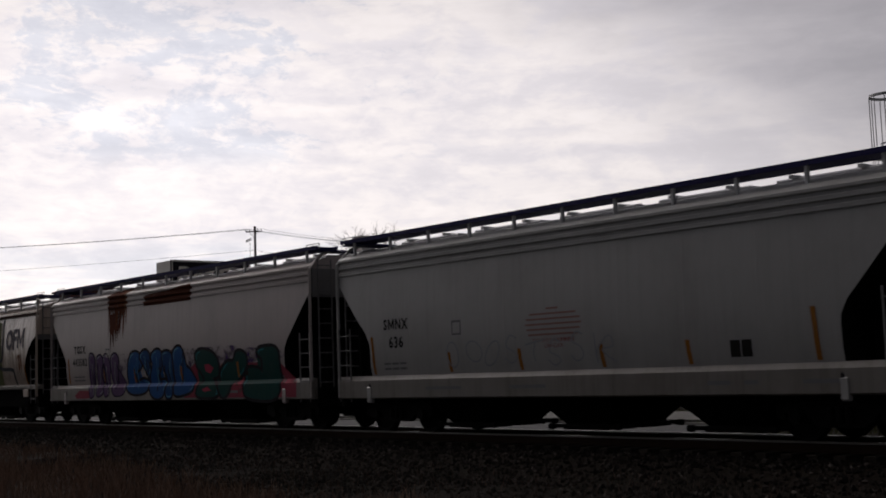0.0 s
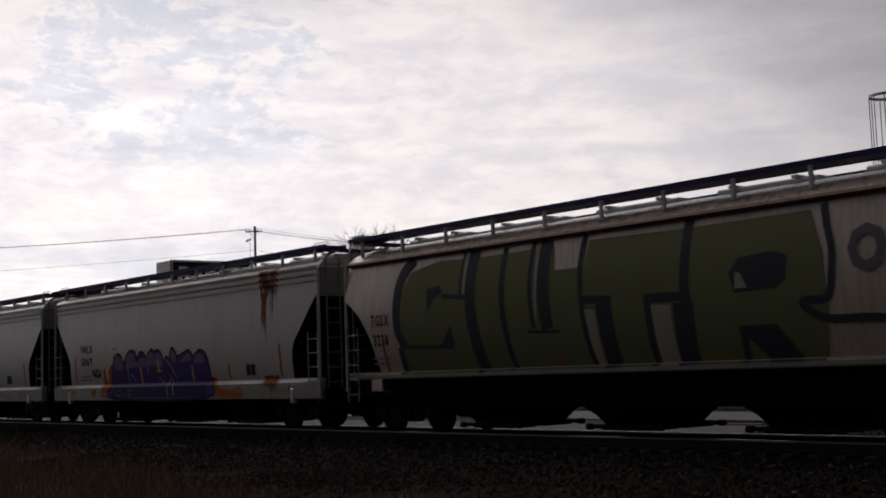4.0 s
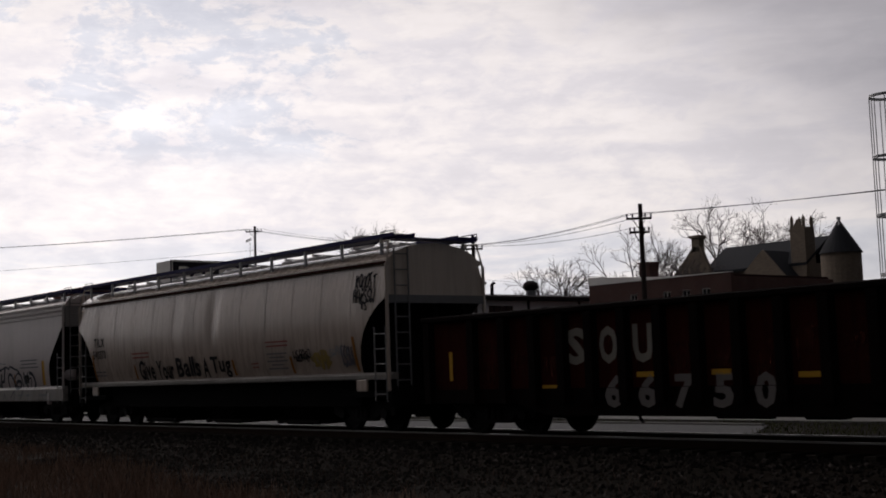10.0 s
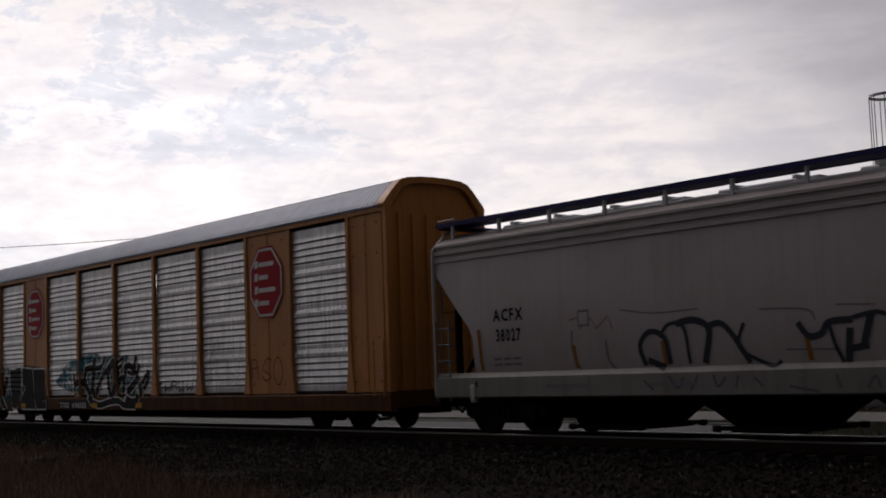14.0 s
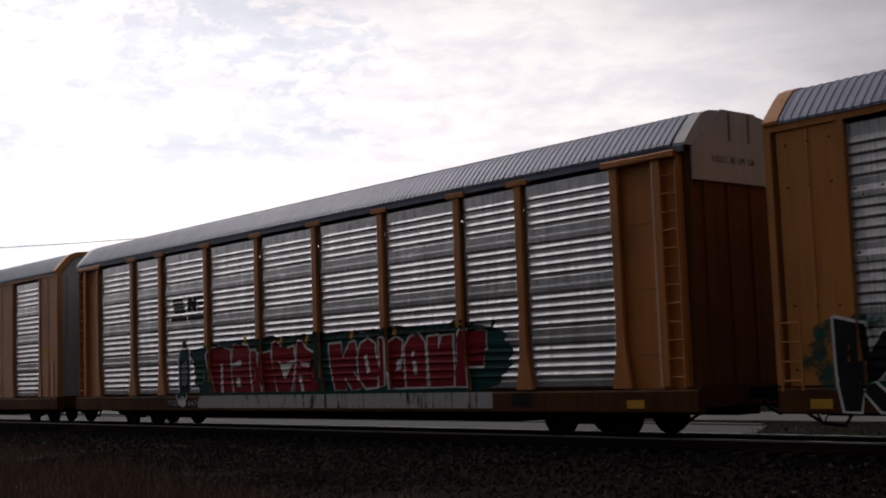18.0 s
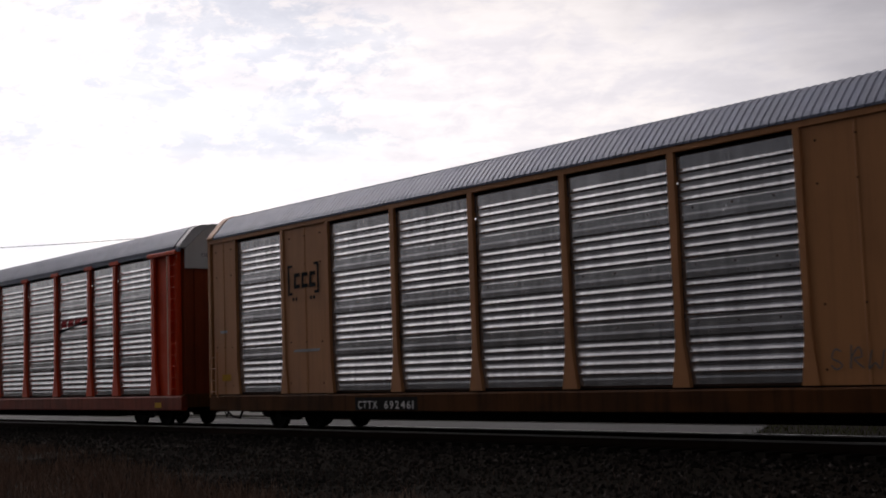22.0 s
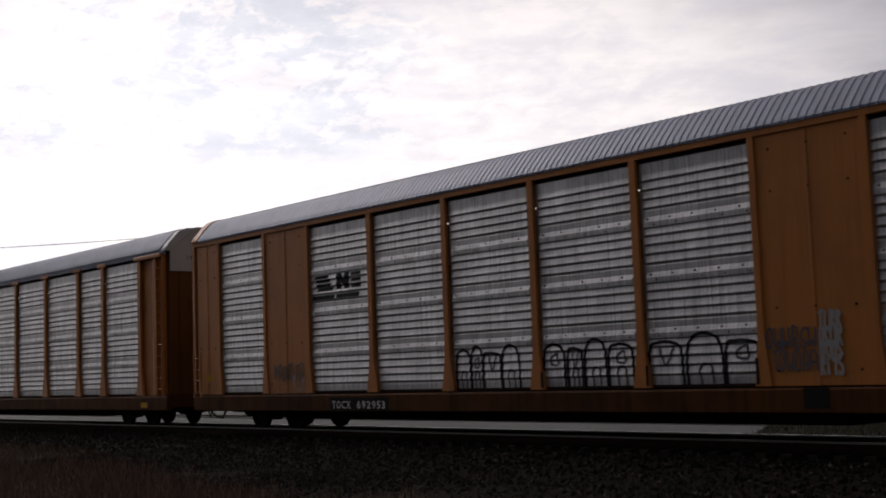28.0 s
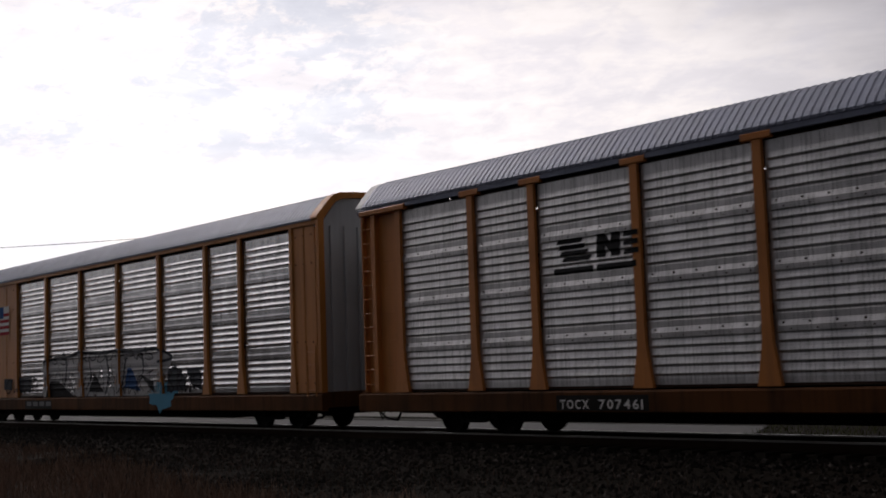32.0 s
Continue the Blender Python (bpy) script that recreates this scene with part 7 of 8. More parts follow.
# pale hopper with purple and orange graffiti
carD, sD, zD = flat_hopper_marks(D_, 8.33, "FMLX", "51169", 0.85, None, 9)
for pts in [[(-4.69, 1.09), (-4.51, 1.32), (-4.54, 1.85), (-4.42, 1.85), (-4.37, 1.6), (-4.13, 1.38), (-4.17, 1.74), (-4.03, 1.95), (-3.78, 1.98), (-3.65, 1.63), (-3.58, 1.37), (-3.98, 1.31), (-4.03, 0.98), (-4.67, 0.95)], [(-5.38, 1.19), (-5.05, 1.19), (-5.13, 0.95), (-5.4, 0.96)], [(2.44, 1.29), (2.58, 1.47), (2.92, 1.46), (3.1, 1.24), (3.86, 1.09), (4.36, 1.19), (4.49, 0.91), (3.09, 0.93)]]:
    stick("graffiti_flame", shape(B(), [tuple(p) for p in ring_of(pts, 3)]), D["flame"], carD, sD, 0.0045, "orange flame-like spray", zs=zD)
LETTERS = [(-3.82, 1.35), (-3.74, 2.05), (-3.55, 2.28), (-3.22, 2.26), (-3.0, 2.0), (-2.81, 2.19), (-2.57, 2.38), (-2.18, 2.34), (-2.08, 2.09), (-1.85, 2.3), (-1.58, 2.3), (-1.43, 2.16), (-1.05, 2.38), (-0.85, 2.3), (-0.6, 2.35), (-0.36, 2.21), (-0.26, 1.95), (-0.06, 2.13), (0.15, 2.04), (0.29, 2.38), (0.49, 2.3), (0.64, 2.09), (0.66, 2.12), (0.88, 2.15), (1.38, 2.28), (1.65, 2.09), (2.01, 2.26), (2.41, 2.1), (2.61, 1.47), (2.43, 0.92), (-3.7, 0.93)]
balloon(carD, sD, zD, LETTERS, D["indigo"], D["ink"], D["violet"], 0, 0.07, xs=(-2, 0, 2))
stick("graffiti_fill", shape(B(), [(-3.78, 0.93), (-3.7, 1.36), (2.5, 1.36), (2.45, 0.93)]), D["navy"], carD, sD, 0.0103, "dark blue sprayed base", xs=(-2, 0), zs=zD)
for pts in [[(-3.65, 1.86), (-3.62, 2.12), (-3.4, 2.22), (-3.13, 2.16), (-3.06, 1.84)], [(-2.83, 1.9), (-2.78, 2.19), (-2.57, 2.34), (-2.23, 2.3), (-2.17, 2.05), (-1.92, 2.08), (-1.7, 2.16), (-1.49, 2.12), (-1.49, 1.88), (-2.15, 1.88), (-2.66, 1.87)], [(-1.42, 1.95), (-1.35, 2.22), (-1.06, 2.32), (-0.88, 2.24), (-0.89, 2.03), (-0.98, 1.9)], [(-0.86, 1.92), (-0.79, 2.19), (-0.58, 2.29), (-0.37, 2.15), (-0.3, 1.96), (-0.44, 1.86)], [(0.2, 2.03), (0.26, 2.28), (0.4, 2.31), (0.53, 2.22), (0.58, 1.95), (0.29, 2.05)], [(0.87, 1.97), (1.02, 2.09), (1.38, 2.21), (1.54, 2.01)], [(1.72, 1.92), (1.8, 2.14), (2.14, 2.18), (2.34, 1.93)]]:
    stick("graffiti_fill", shape(B(), [tuple(p) for p in ring_of(pts, 3)]), D["violet"], carD, sD, 0.0105, "pale violet letter top", zs=zD)
for pts in [[(-2.74, 2.01), (-2.66, 1.42)], [(-2.5, 1.66), (-2.18, 1.43)], [(-1.37, 1.92), (-1.26, 1.64)], [(-0.56, 1.55), (-0.31, 1.35)], [(-0.04, 2.07), (0.27, 1.83), (0.57, 1.49)], [(0.09, 1.49), (0.04, 1.22), (0.07, 0.92)], [(0.14, 1.57), (0.35, 1.34), (0.44, 0.99)]]:
    stick("graffiti_line", stroke(B(), curve(pts) if len(pts) > 2 else pts, 0.03), D["chalk"], carD, sD, 0.012, zs=zD)
for x, z0, z1, w in ((-1.80, 1.37, 1.87, 0.10), (1.55, 1.40, 1.85, 0.10), (-0.62, 1.75, 2.08, 0.10)):
    stick("reflector", rect(B(), x, x + w, z0, z1, -0.04), D["gold"], carD, sD, 0.0125, zs=zD)
stick("reflector", rect(B(), -0.70, -0.42, 1.70, 1.76), D["gold"], carD, sD, 0.0125, zs=zD)
rnd_d = random.Random(4)
for i in range(12):
    stick("graffiti_dot", blob(B(), -3.6 + rnd_d.uniform(0, 1.3), rnd_d.uniform(0.97, 1.2), 0.035, 0.045, i, 0.2, 10), D["violet"], carD, sD, 0.012)
rust_run(carD, sD, zD, 5.85, 2.9, 4.35, 0.95, D["rustlight"], 17, 9)
rust_run(carD, sD, zD, 5.62, 1.9, 3.75, 0.28, D["rustlight"], 14, 5)
rust_run(carD, sD, zD, 5.9, 0.9, 1.5, 0.75, D["rustlight"], 19, 7)
scribble(carD, sD, zD, -5.4, -4.75, 1.62, 1.88, D["plum"], 4, 8, 0.06)

# gondola: big pale letters between the ribs
def on_gondola(x, z, zc):
    return 1.42 if zc > 0.99 else 1.46


for ch, x in zip("SOU", (-3.37, -2.49, -1.60)):
    spell("reporting_letter", ch, x - 0.22, x + 0.22, 1.50, 2.17, 0.04, paint_of("worn_white_letter", (0.29, 0.27, 0.23)), F_, on_gondola, 0.008, "worn white block letter")
for ch, x in zip("66750", (-2.37, -1.51, -0.64, 0.27, 1.165)):
    spell("number_digit", ch, x - 0.19, x + 0.19, 0.64, 1.20, 0.04, D["sooty"], F_, on_gondola, 0.008, "worn pale numeral", zs=(0.99,))
for x, z0, z1 in ((7.18, 1.16, 1.98), (-7.35, 1.2, 1.85)):
    stick("reflector", rect(B(), x, x + 0.11, z0, z1), D["gold"], F_, on_gondola, 0.008, "yellow safety strip")
stick("data_panel", rect(B(), 4.55, 5.03, 0.72, 1.04), D["smoke"], F_, on_gondola, 0.008, "faded grey data panel", zs=(0.99,))
for x, z in ((-4.39, 1.02), (-1.79, 1.24), (0.0, 1.25), (1.83, 1.17), (5.58, 1.16)):
    stick("reflector", rect(B(), x, x + 0.43, z - 0.05, z + 0.05), D["gold"], F_, on_gondola, 0.008)
rnd_f = random.Random(8)
for a, b in zip(GONDOLA_RIBS[1:], GONDOLA_RIBS[2:]):
    c, w = (a + b) / 2, (b - a - 0.36) / 2
    stick("rust_patch", blob(B(), c, rnd_f.uniform(1.4, 2.1), w * 0.85, rnd_f.uniform(0.2, 0.4), int(a * 7) % 9, 0.35, 22), D["redrust"], F_, on_gondola, 0.005)

# dented round hopper with a hand-painted line
carG, shG, prG = G_
sG, zG = on_hopper(prG)
reporting_marks(carG, sG, zG, "TILX", "540370", -7.5, -6.72, 2.22, 2.62, 1.75, 0.27, 0.95)
for text, a, b, z0, z1 in (("Give", -4.30, -3.32, 1.50, 2.08), ("Your", -3.10, -2.06, 1.50, 2.04), ("Balls", -1.81, -0.42, 1.52, 2.07), ("A", -0.21, 0.11, 1.52, 2.05), ("Tug", 0.28, 1.37, 1.48, 2.07)):
    spell("painted_letter", text, a, b, z0, z1, 0.028, D["ink"], carG, sG, 0.008, "rough black brushed letter", zs=zG, jitter=0.03)
for a, b, z0, z1 in ((-4.75, -3.5, 2.12, 2.38), (3.33, 4.5, 2.20, 2.42), (2.52, 2.9, 1.66, 1.86)):
    notice(carG, sG, zG, a, b, z0, z1, D["red"], 2, 4)
notice(carG, sG, zG, 3.33, 4.4, 1.6, 2.1, D["faint"], 5, 8)
for x in (-7.65, -4.62, 1.52, 4.53, 7.42):
    stick("reflector", rect(B(), x, x + 0.11, 1.5, 2.35 if abs(x) > 7 else 1.95, -0.06), D["amber"], carG, sG, 0.007, zs=zG)
stick("yellow_patch", blob(B(), 5.95, 1.82, 0.48, 0.22, 5, 0.3, 24), D["straw"], carG, sG, 0.005, zs=zG)
scribble(carG, sG, zG, 4.7, 5.5, 1.86, 2.10, D["ink"], 6, 6, 0.035)
scribble(carG, sG, zG, 4.8, 5.4, 1.80, 2.0, D["ink"], 5, 16, 0.03)
scribble(carG, sG, zG, 6.35, 7.3, 1.9, 2.1, D["haze"], 6, 26, 0.03)
scribble(carG, sG, zG, 6.85, 7.35, 1.62, 2.12, D["smoke"], 4, 27, 0.06)
scribble(carG, sG, zG, 7.55, 8.4, 3.5, 3.86, D["ink"], 6, 12, 0.05)
scribble(carG, sG, zG, 7.5, 8.35, 3.14, 3.46, D["ink"], 6, 13, 0.05)
scribble(carG, sG, zG, 7.85, 8.1, 2.98, 3.2, D["ink"], 2, 14, 0.04)

# pale hopper with black outline graffiti
carH, sH, zH = flat_hopper_marks(H_, 8.31, "ACFX", "38027", 0.75, None, 12)
TAG = [[(-2.06, 1.4), (-2.16, 1.79), (-1.91, 2.03), (-1.56, 1.91), (-1.46, 1.42)], [(-1.67, 1.92), (-1.43, 2.15), (-1.08, 2.07), (-1.0, 1.41)], [(-1.25, 2.15), (-0.84, 2.2), (-0.51, 2.01), (-0.66, 1.41)], [(-0.51, 2.08), (-0.23, 2.11), (0.03, 1.86), (0.33, 1.39)], [(0.26, 2.09), (0.13, 1.66), (0.75, 1.34), (0.97, 1.41)], [(-1.99, 1.5), (-1.58, 1.35)], [(1.36, 2.04), (1.55, 1.81), (1.8, 1.84), (1.96, 2.02), (2.4, 2.04)], [(1.96, 1.99), (2.04, 1.67), (2.17, 1.35)], [(2.34, 1.91), (2.26, 1.35)], [(2.32, 1.57), (2.66, 1.62)], [(2.4, 2.07), (2.83, 2.14), (3.11, 2.07), (3.25, 2.16), (3.61, 2.08), (4.13, 1.94), (4.46, 1.6)], [(2.74, 2.12), (2.56, 1.59)], [(3.07, 1.36), (3.05, 1.79), (3.32, 1.85), (3.58, 1.62), (3.66, 1.35)]]
TAG += [[(3.68, 1.68), (3.95, 1.88), (4.3, 1.78), (4.48, 1.36)], [(3.74, 1.35), (3.94, 1.58), (4.28, 1.54), (4.18, 1.34), (3.83, 1.35)], [(4.6, 1.92), (4.67, 1.65), (4.94, 1.32)], [(4.98, 1.91), (4.79, 1.59), (5.29, 1.69), (5.19, 1.32)], [(5.1, 1.9), (5.46, 1.8), (5.68, 1.51), (5.55, 1.34)]]
for i, pts in enumerate(TAG):
    stick("graffiti_line", stroke(B(), curve(pts) if len(pts) > 2 else pts, (0.11, 0.075, 0.13)[i % 3]), D["slate"], carH, sH, 0.009 + 0.0009 * (i % 4), "black looping spray line" if i == 0 else "", zs=zH)
FAINT = [[(-2.62, 2.49), (-1.77, 2.38), (-0.72, 2.4)], [(0.6, 2.31), (1.53, 2.26), (1.71, 2.06)], [(2.12, 2.3), (2.84, 2.26)], [(1.08, 1.6), (2.08, 1.57)], [(-3.93, 2.14), (-3.95, 1.77), (-3.77, 1.36)], [(-3.03, 1.92), (-2.98, 1.52), (-2.8, 1.34)], [(-2.07, 1.12), (-1.84, 0.94)], [(-1.47, 1.21), (-1.25, 0.97), (-1.12, 1.17)], [(-0.78, 1.2), (-0.96, 0.93)], [(-0.44, 1.2), (-0.34, 0.99), (-0.17, 1.16)], [(0.11, 1.19), (0.04, 0.96)], [(0.43, 1.15), (0.63, 0.98)], [(1.15, 0.98), (1.75, 0.88)], [(2.06, 1.16), (2.14, 0.94)]]
FAINT += [[(2.62, 0.93), (2.77, 1.12), (2.86, 0.93)], [(3.36, 0.96), (3.65, 1.17)], [(3.55, 1.14), (3.82, 1.2), (3.76, 0.92)], [(4.33, 0.89), (4.56, 1.21), (4.6, 1.12)]]
for i, pts in enumerate(FAINT):
    stick("graffiti_line", stroke(B(), curve(pts) if len(pts) > 2 else pts, 0.05 if i > 3 else 0.03), D["faint"] if i < 6 else D["smoke"], carH, sH, 0.007, zs=zH)
stick("graffiti_line", stroke(B(), [(-3.99, 2.36), (-3.65, 2.42), (-3.73, 2.17), (-3.39, 2.37), (-3.27, 2.15), (-2.94, 2.39), (-2.83, 2.13)], 0.04), D["redfaint"], carH, sH, 0.007, zs=zH)
notice(carH, sH, zH, 4.1, 6.1, 2.02, 2.42, D["faint"], 3, 3)
stick("rust_patch", rect(B(), 6.45, 6.62, 1.42, 2.3, -0.08), D["gold"], carH, sH, 0.009, zs=zH)


# ---------------------------------------------------------------- marks on the auto racks
def rack_marks(car, bays, plates, style, flared, code, number, nx):
    surf, xs, zs = on_rack(bays, plates, style, flared)
    if number is not None:
        stick("number_panel", rect(B(), nx - 0.1, nx + 2.35, 0.556, 0.86), D["plate"], car, surf, 0.006, "black number panel on the sill")
    if code:
        spell("reporting_mark", code, nx + 0.02, nx + 0.80, 0.59, 0.77, 0.015, D["white"], car, surf, 0.010, "white reporting letters", gap=0.2)
        spell("car_number", number, nx + 1.08, nx + 2.2, 0.59, 0.77, 0.015, D["white"], car, surf, 0.010, "white car number", gap=0.2)
    elif number is not None:
        for i in range(4):
            stick("stencil_bar", rect(B(), nx + 0.05 + i * 0.6, nx + 0.5 + i * 0.6, 0.66, 0.82), D["faint"], car, surf, 0.010)
    if flared:
        stick("reflector", rect(B(), 11.83, 12.27, 0.60, 0.76), D["gold"], car, surf, 0.008, "amber reflector strip")
    return surf, xs, zs


def rail_emblem(car, surf, xs, zs, x0, x1, z0, z1):
    """A railway's emblem kept to plain black bars and stripes."""
    h, w = z1 - z0, x1 - x0
    for i in range(4):
        z = z0 + h * (0.34 + 0.17 * i)
        stick("emblem_stripe", rect(B(), x0 + w * (0.10 - 0.02 * i), x0 + w * (0.42 - 0.03 * i), z, z + h * 0.135, 0.06), D["black"], car, surf, 0.009, xs=xs, zs=zs)
    for a, b, lean in ((0.50, 0.60, 0.02), (0.66, 0.76, 0.02)):
        stick("emblem_bar", rect(B(), x0 + w * a, x0 + w * b, z0 + h * 0.36, z1, lean), D["black"], car, surf, 0.009, xs=xs, zs=zs)
    stick("emblem_slash", poly(B(), [(x0 + w * 0.52, z1), (x0 + w * 0.60, z1), (x0 + w * 0.76, z0 + h * 0.36), (x0 + w * 0.68, z0 + h * 0.36)]), D["black"], car, surf, 0.0095, xs=xs, zs=zs)
    for z in (z1 - h * 0.16, z0 + h * 0.60, z0 + h * 0.36):
        stick("emblem_bar", rect(B(), x0 + w * 0.80, x0 + w * 0.99, z, z + h * 0.14), D["black"], car, surf, 0.009, xs=xs, zs=zs)
    for i in range(2):
        stick("emblem_word_bar", rect(B(), x0 + w * 0.5 * i, x0 + w * (0.5 * i + 0.46), z0, z0 + h * 0.17), D["black"], car, surf, 0.009, xs=xs, zs=zs)


def octagon_emblem(car, surf, xs, zs, cx, cz, r):
    def octo(q):
        return [(cx + q * 0.92 * math.cos(radians(22.5 + 45 * k)) / math.cos(radians(22.5)), cz + q * 1.05 * math.sin(radians(22.5 + 45 * k)) / math.cos(radians(22.5))) for k in range(8)]
    stick("emblem_plate", poly(B(), octo(r)), D["emblem"], car, surf, 0.008, "red octagon emblem", xs=xs)
    stick("emblem_rim", poly(B(), octo(r * 0.95)), D["white"], car, surf, 0.011)
    stick("emblem_field", poly(B(), octo(r * 0.88)), D["emblem"], car, surf, 0.014)
    for i, (w, dx) in enumerate(((0.9, 0.0), (0.55, -0.1), (0.98, 0.05), (0.6, 0.2))):
        z = cz + r * (0.55 - 0.38 * i)
        stick("emblem_initial", rect(B(), cx - r * 0.62, cx - r * 0.42, z - r * 0.11, z + r * 0.11, 0.02), D["white"], car, surf, 0.017)
        stick("emblem_word_bar", rect(B(), cx - r * 0.36, cx - r * 0.36 + r * w * 0.9, z - r * 0.08, z + r * 0.05), D["white"], car, surf, 0.017)


sI, xI, zI = rack_marks(I_, P_BAYS, P_PLATES, 1, False, "TTGX", "696132", -5.98)
octagon_emblem(I_, sI, xI, zI, -8.3, 4.05, 0.87)
octagon_emblem(I_, sI, xI, zI, 7.85, 4.0, 0.93)
stick("graffiti_haze", blob(B(), -3.2, 1.72, 2.75, 0.66, 3, 0.2, 50, 3.0), D["aquamist"], I_, sI, 0.004, "aqua spray haze", xs=xI, zs=zI)
stick("graffiti_haze", blob(B(), -9.85, 1.45, 2.75, 0.70, 13, 0.1, 50, 5.0), D["tealmist"], I_, sI, 0.004, "teal spray haze", xs=xI, zs=zI)
def block_letter(car, surf, xs, zs, pts, fill, edge, w=0.11, out=0.008):
    """A filled block letter within a painted outline."""
    stick("graffiti_outline", stroke(B(), pts + pts[:2], w), edge, car, surf, out, "white letter outline", xs=xs, zs=zs)
    stick("graffiti_letter", shape(B(), pts), fill, car, surf, out + 0.004, "block graffiti letter", xs=xs, zs=zs)


for pts in ([(-12.2, 2.08), (-11.65, 1.95), (-11.61, 1.49), (-11.34, 1.84), (-11.03, 1.67), (-11.24, 1.31), (-11.51, 1.03), (-10.98, 0.57), (-11.4, 0.56), (-11.69, 0.87), (-11.77, 0.56), (-12.06, 0.56), (-12.18, 1.17)],
            [(-10.9, 2.06), (-10.37, 2.03), (-10.36, 1.46), (-10.2, 1.46), (-10.2, 2.1), (-9.78, 2.1), (-9.84, 1.14), (-10.02, 1.01), (-10.01, 0.56), (-10.41, 0.58), (-10.49, 0.93), (-10.79, 1.08), (-10.93, 1.47)],
            [(-9.57, 2.08), (-8.59, 2.01), (-8.58, 1.48), (-9.05, 1.03), (-8.5, 1.0), (-8.24, 0.56), (-9.5, 0.57), (-9.55, 0.98), (-9.15, 1.37), (-9.6, 1.44)],
            [(-8.46, 2.0), (-7.43, 1.99), (-7.46, 1.4), (-8.08, 1.37), (-8.09, 1.22), (-7.53, 1.23), (-7.54, 0.99), (-8.14, 0.97), (-8.14, 0.86), (-7.24, 0.85), (-7.23, 0.56), (-8.09, 0.56), (-8.34, 0.97), (-8.38, 1.48)]):
    block_letter(I_, sI, xI, zI, pts, D["ink"], D["white"])
WILD = (
    ([(-4.99, 1.78), (-4.94, 1.5), (-4.84, 1.31)], 0.17), ([(-4.72, 0.98), (-4.88, 1.26), (-4.57, 1.44), (-4.26, 1.46), (-3.96, 1.32), (-3.62, 1.03), (-3.27, 0.82)], 0.26), ([(-3.96, 1.35), (-4.07, 1.69), (-3.88, 1.9), (-3.4, 1.94)], 0.24),
    ([(-3.3, 2.27), (-3.32, 1.88), (-3.44, 1.36), (-3.39, 0.92)], 0.31), ([(-3.47, 1.92), (-2.87, 1.94), (-2.61, 2.05), (-2.52, 2.25)], 0.18), ([(-3.17, 1.02), (-2.98, 1.33), (-2.53, 1.72), (-2.27, 1.77), (-2.2, 1.43), (-2.1, 1.01)], 0.22),
    ([(-2.17, 1.81), (-1.96, 2.02), (-1.68, 2.07), (-1.52, 1.8), (-1.55, 1.31), (-1.79, 0.93)], 0.31), ([(-1.62, 2.03), (-1.26, 2.16), (-1.12, 2.21), (-1.11, 2.03), (-1.37, 1.89)], 0.12),
)
WILD_END = (
    ([(-1.7, 0.91), (-1.5, 1.29), (-1.18, 1.57), (-1.01, 1.4), (-1.15, 1.09)], 0.22), ([(-0.93, 1.57), (-0.91, 1.85), (-0.68, 1.96), (-0.33, 1.86)], 0.22), ([(-0.18, 2.26), (-0.24, 1.93), (-0.28, 1.73)], 0.2), ([(-0.77, 1.75), (-0.39, 1.68), (-0.07, 1.74), (0.12, 1.99)], 0.14),
    ([(0.05, 1.59), (-0.31, 1.36), (-0.74, 1.1), (-0.56, 0.84), (-0.03, 0.79), (0.13, 1.0), (0.12, 1.36)], 0.25), ([(0.24, 1.36), (0.55, 1.61), (0.71, 1.71), (0.64, 1.42), (0.33, 1.18)], 0.17), ([(-3.41, 0.82), (-2.7, 0.69), (-1.95, 0.79), (-1.24, 0.82), (-0.85, 0.69), (-0.04, 0.67)], 0.2),
)
for mat, grow, out in ((D["white"], 0.09, 0.0085), (D["ink"], 0.0, 0.0125)):
    for k, (pts, w) in enumerate(WILD + WILD_END):
        stick("graffiti_letter", stroke(B(), curve(pts), w + grow), mat, I_, sI, out + 0.0002 * k, "black wild-style graffiti stroke edged in white" if k == 0 else "", xs=xI, zs=zI)
for k, (x, z) in enumerate(((-3.85, 1.66), (-3.56, 1.17), (-2.99, 1.64), (-1.89, 1.6), (-2.25, 1.41), (-4.34, 1.14), (-0.48, 1.7), (-0.09, 1.48), (-0.37, 1.08), (0.47, 1.39), (-1.27, 1.26))):
    stick("graffiti_fill", blob(B(), x, z, 0.13, 0.13 if k != 3 else 0.28, k, 0.25, 14), D["seagreen"], I_, sI, 0.0086, "sea-green letter filling" if k == 0 else "", xs=xI, zs=zI)
for x in (-12.7, -9.55, -3.3, 0.0):
    stick("reflector", rect(B(), x, x + 0.42, 0.60, 0.76), D["gold"], I_, sI, 0.016, "yellow reflector strip")
scribble(I_, sI, zI, 3.6, 6.4, 1.3, 2.6, D["chalk"], 3, 4, 0.035, xI)
scribble(I_, sI, zI, 7.0, 8.7, 1.3, 2.0, D["ink"], 3, 8, 0.03, xI)
scribble(I_, sI, zI, 1.3, 3.6, 1.1, 1.4, D["ink"], 5, 9, 0.04, xI)

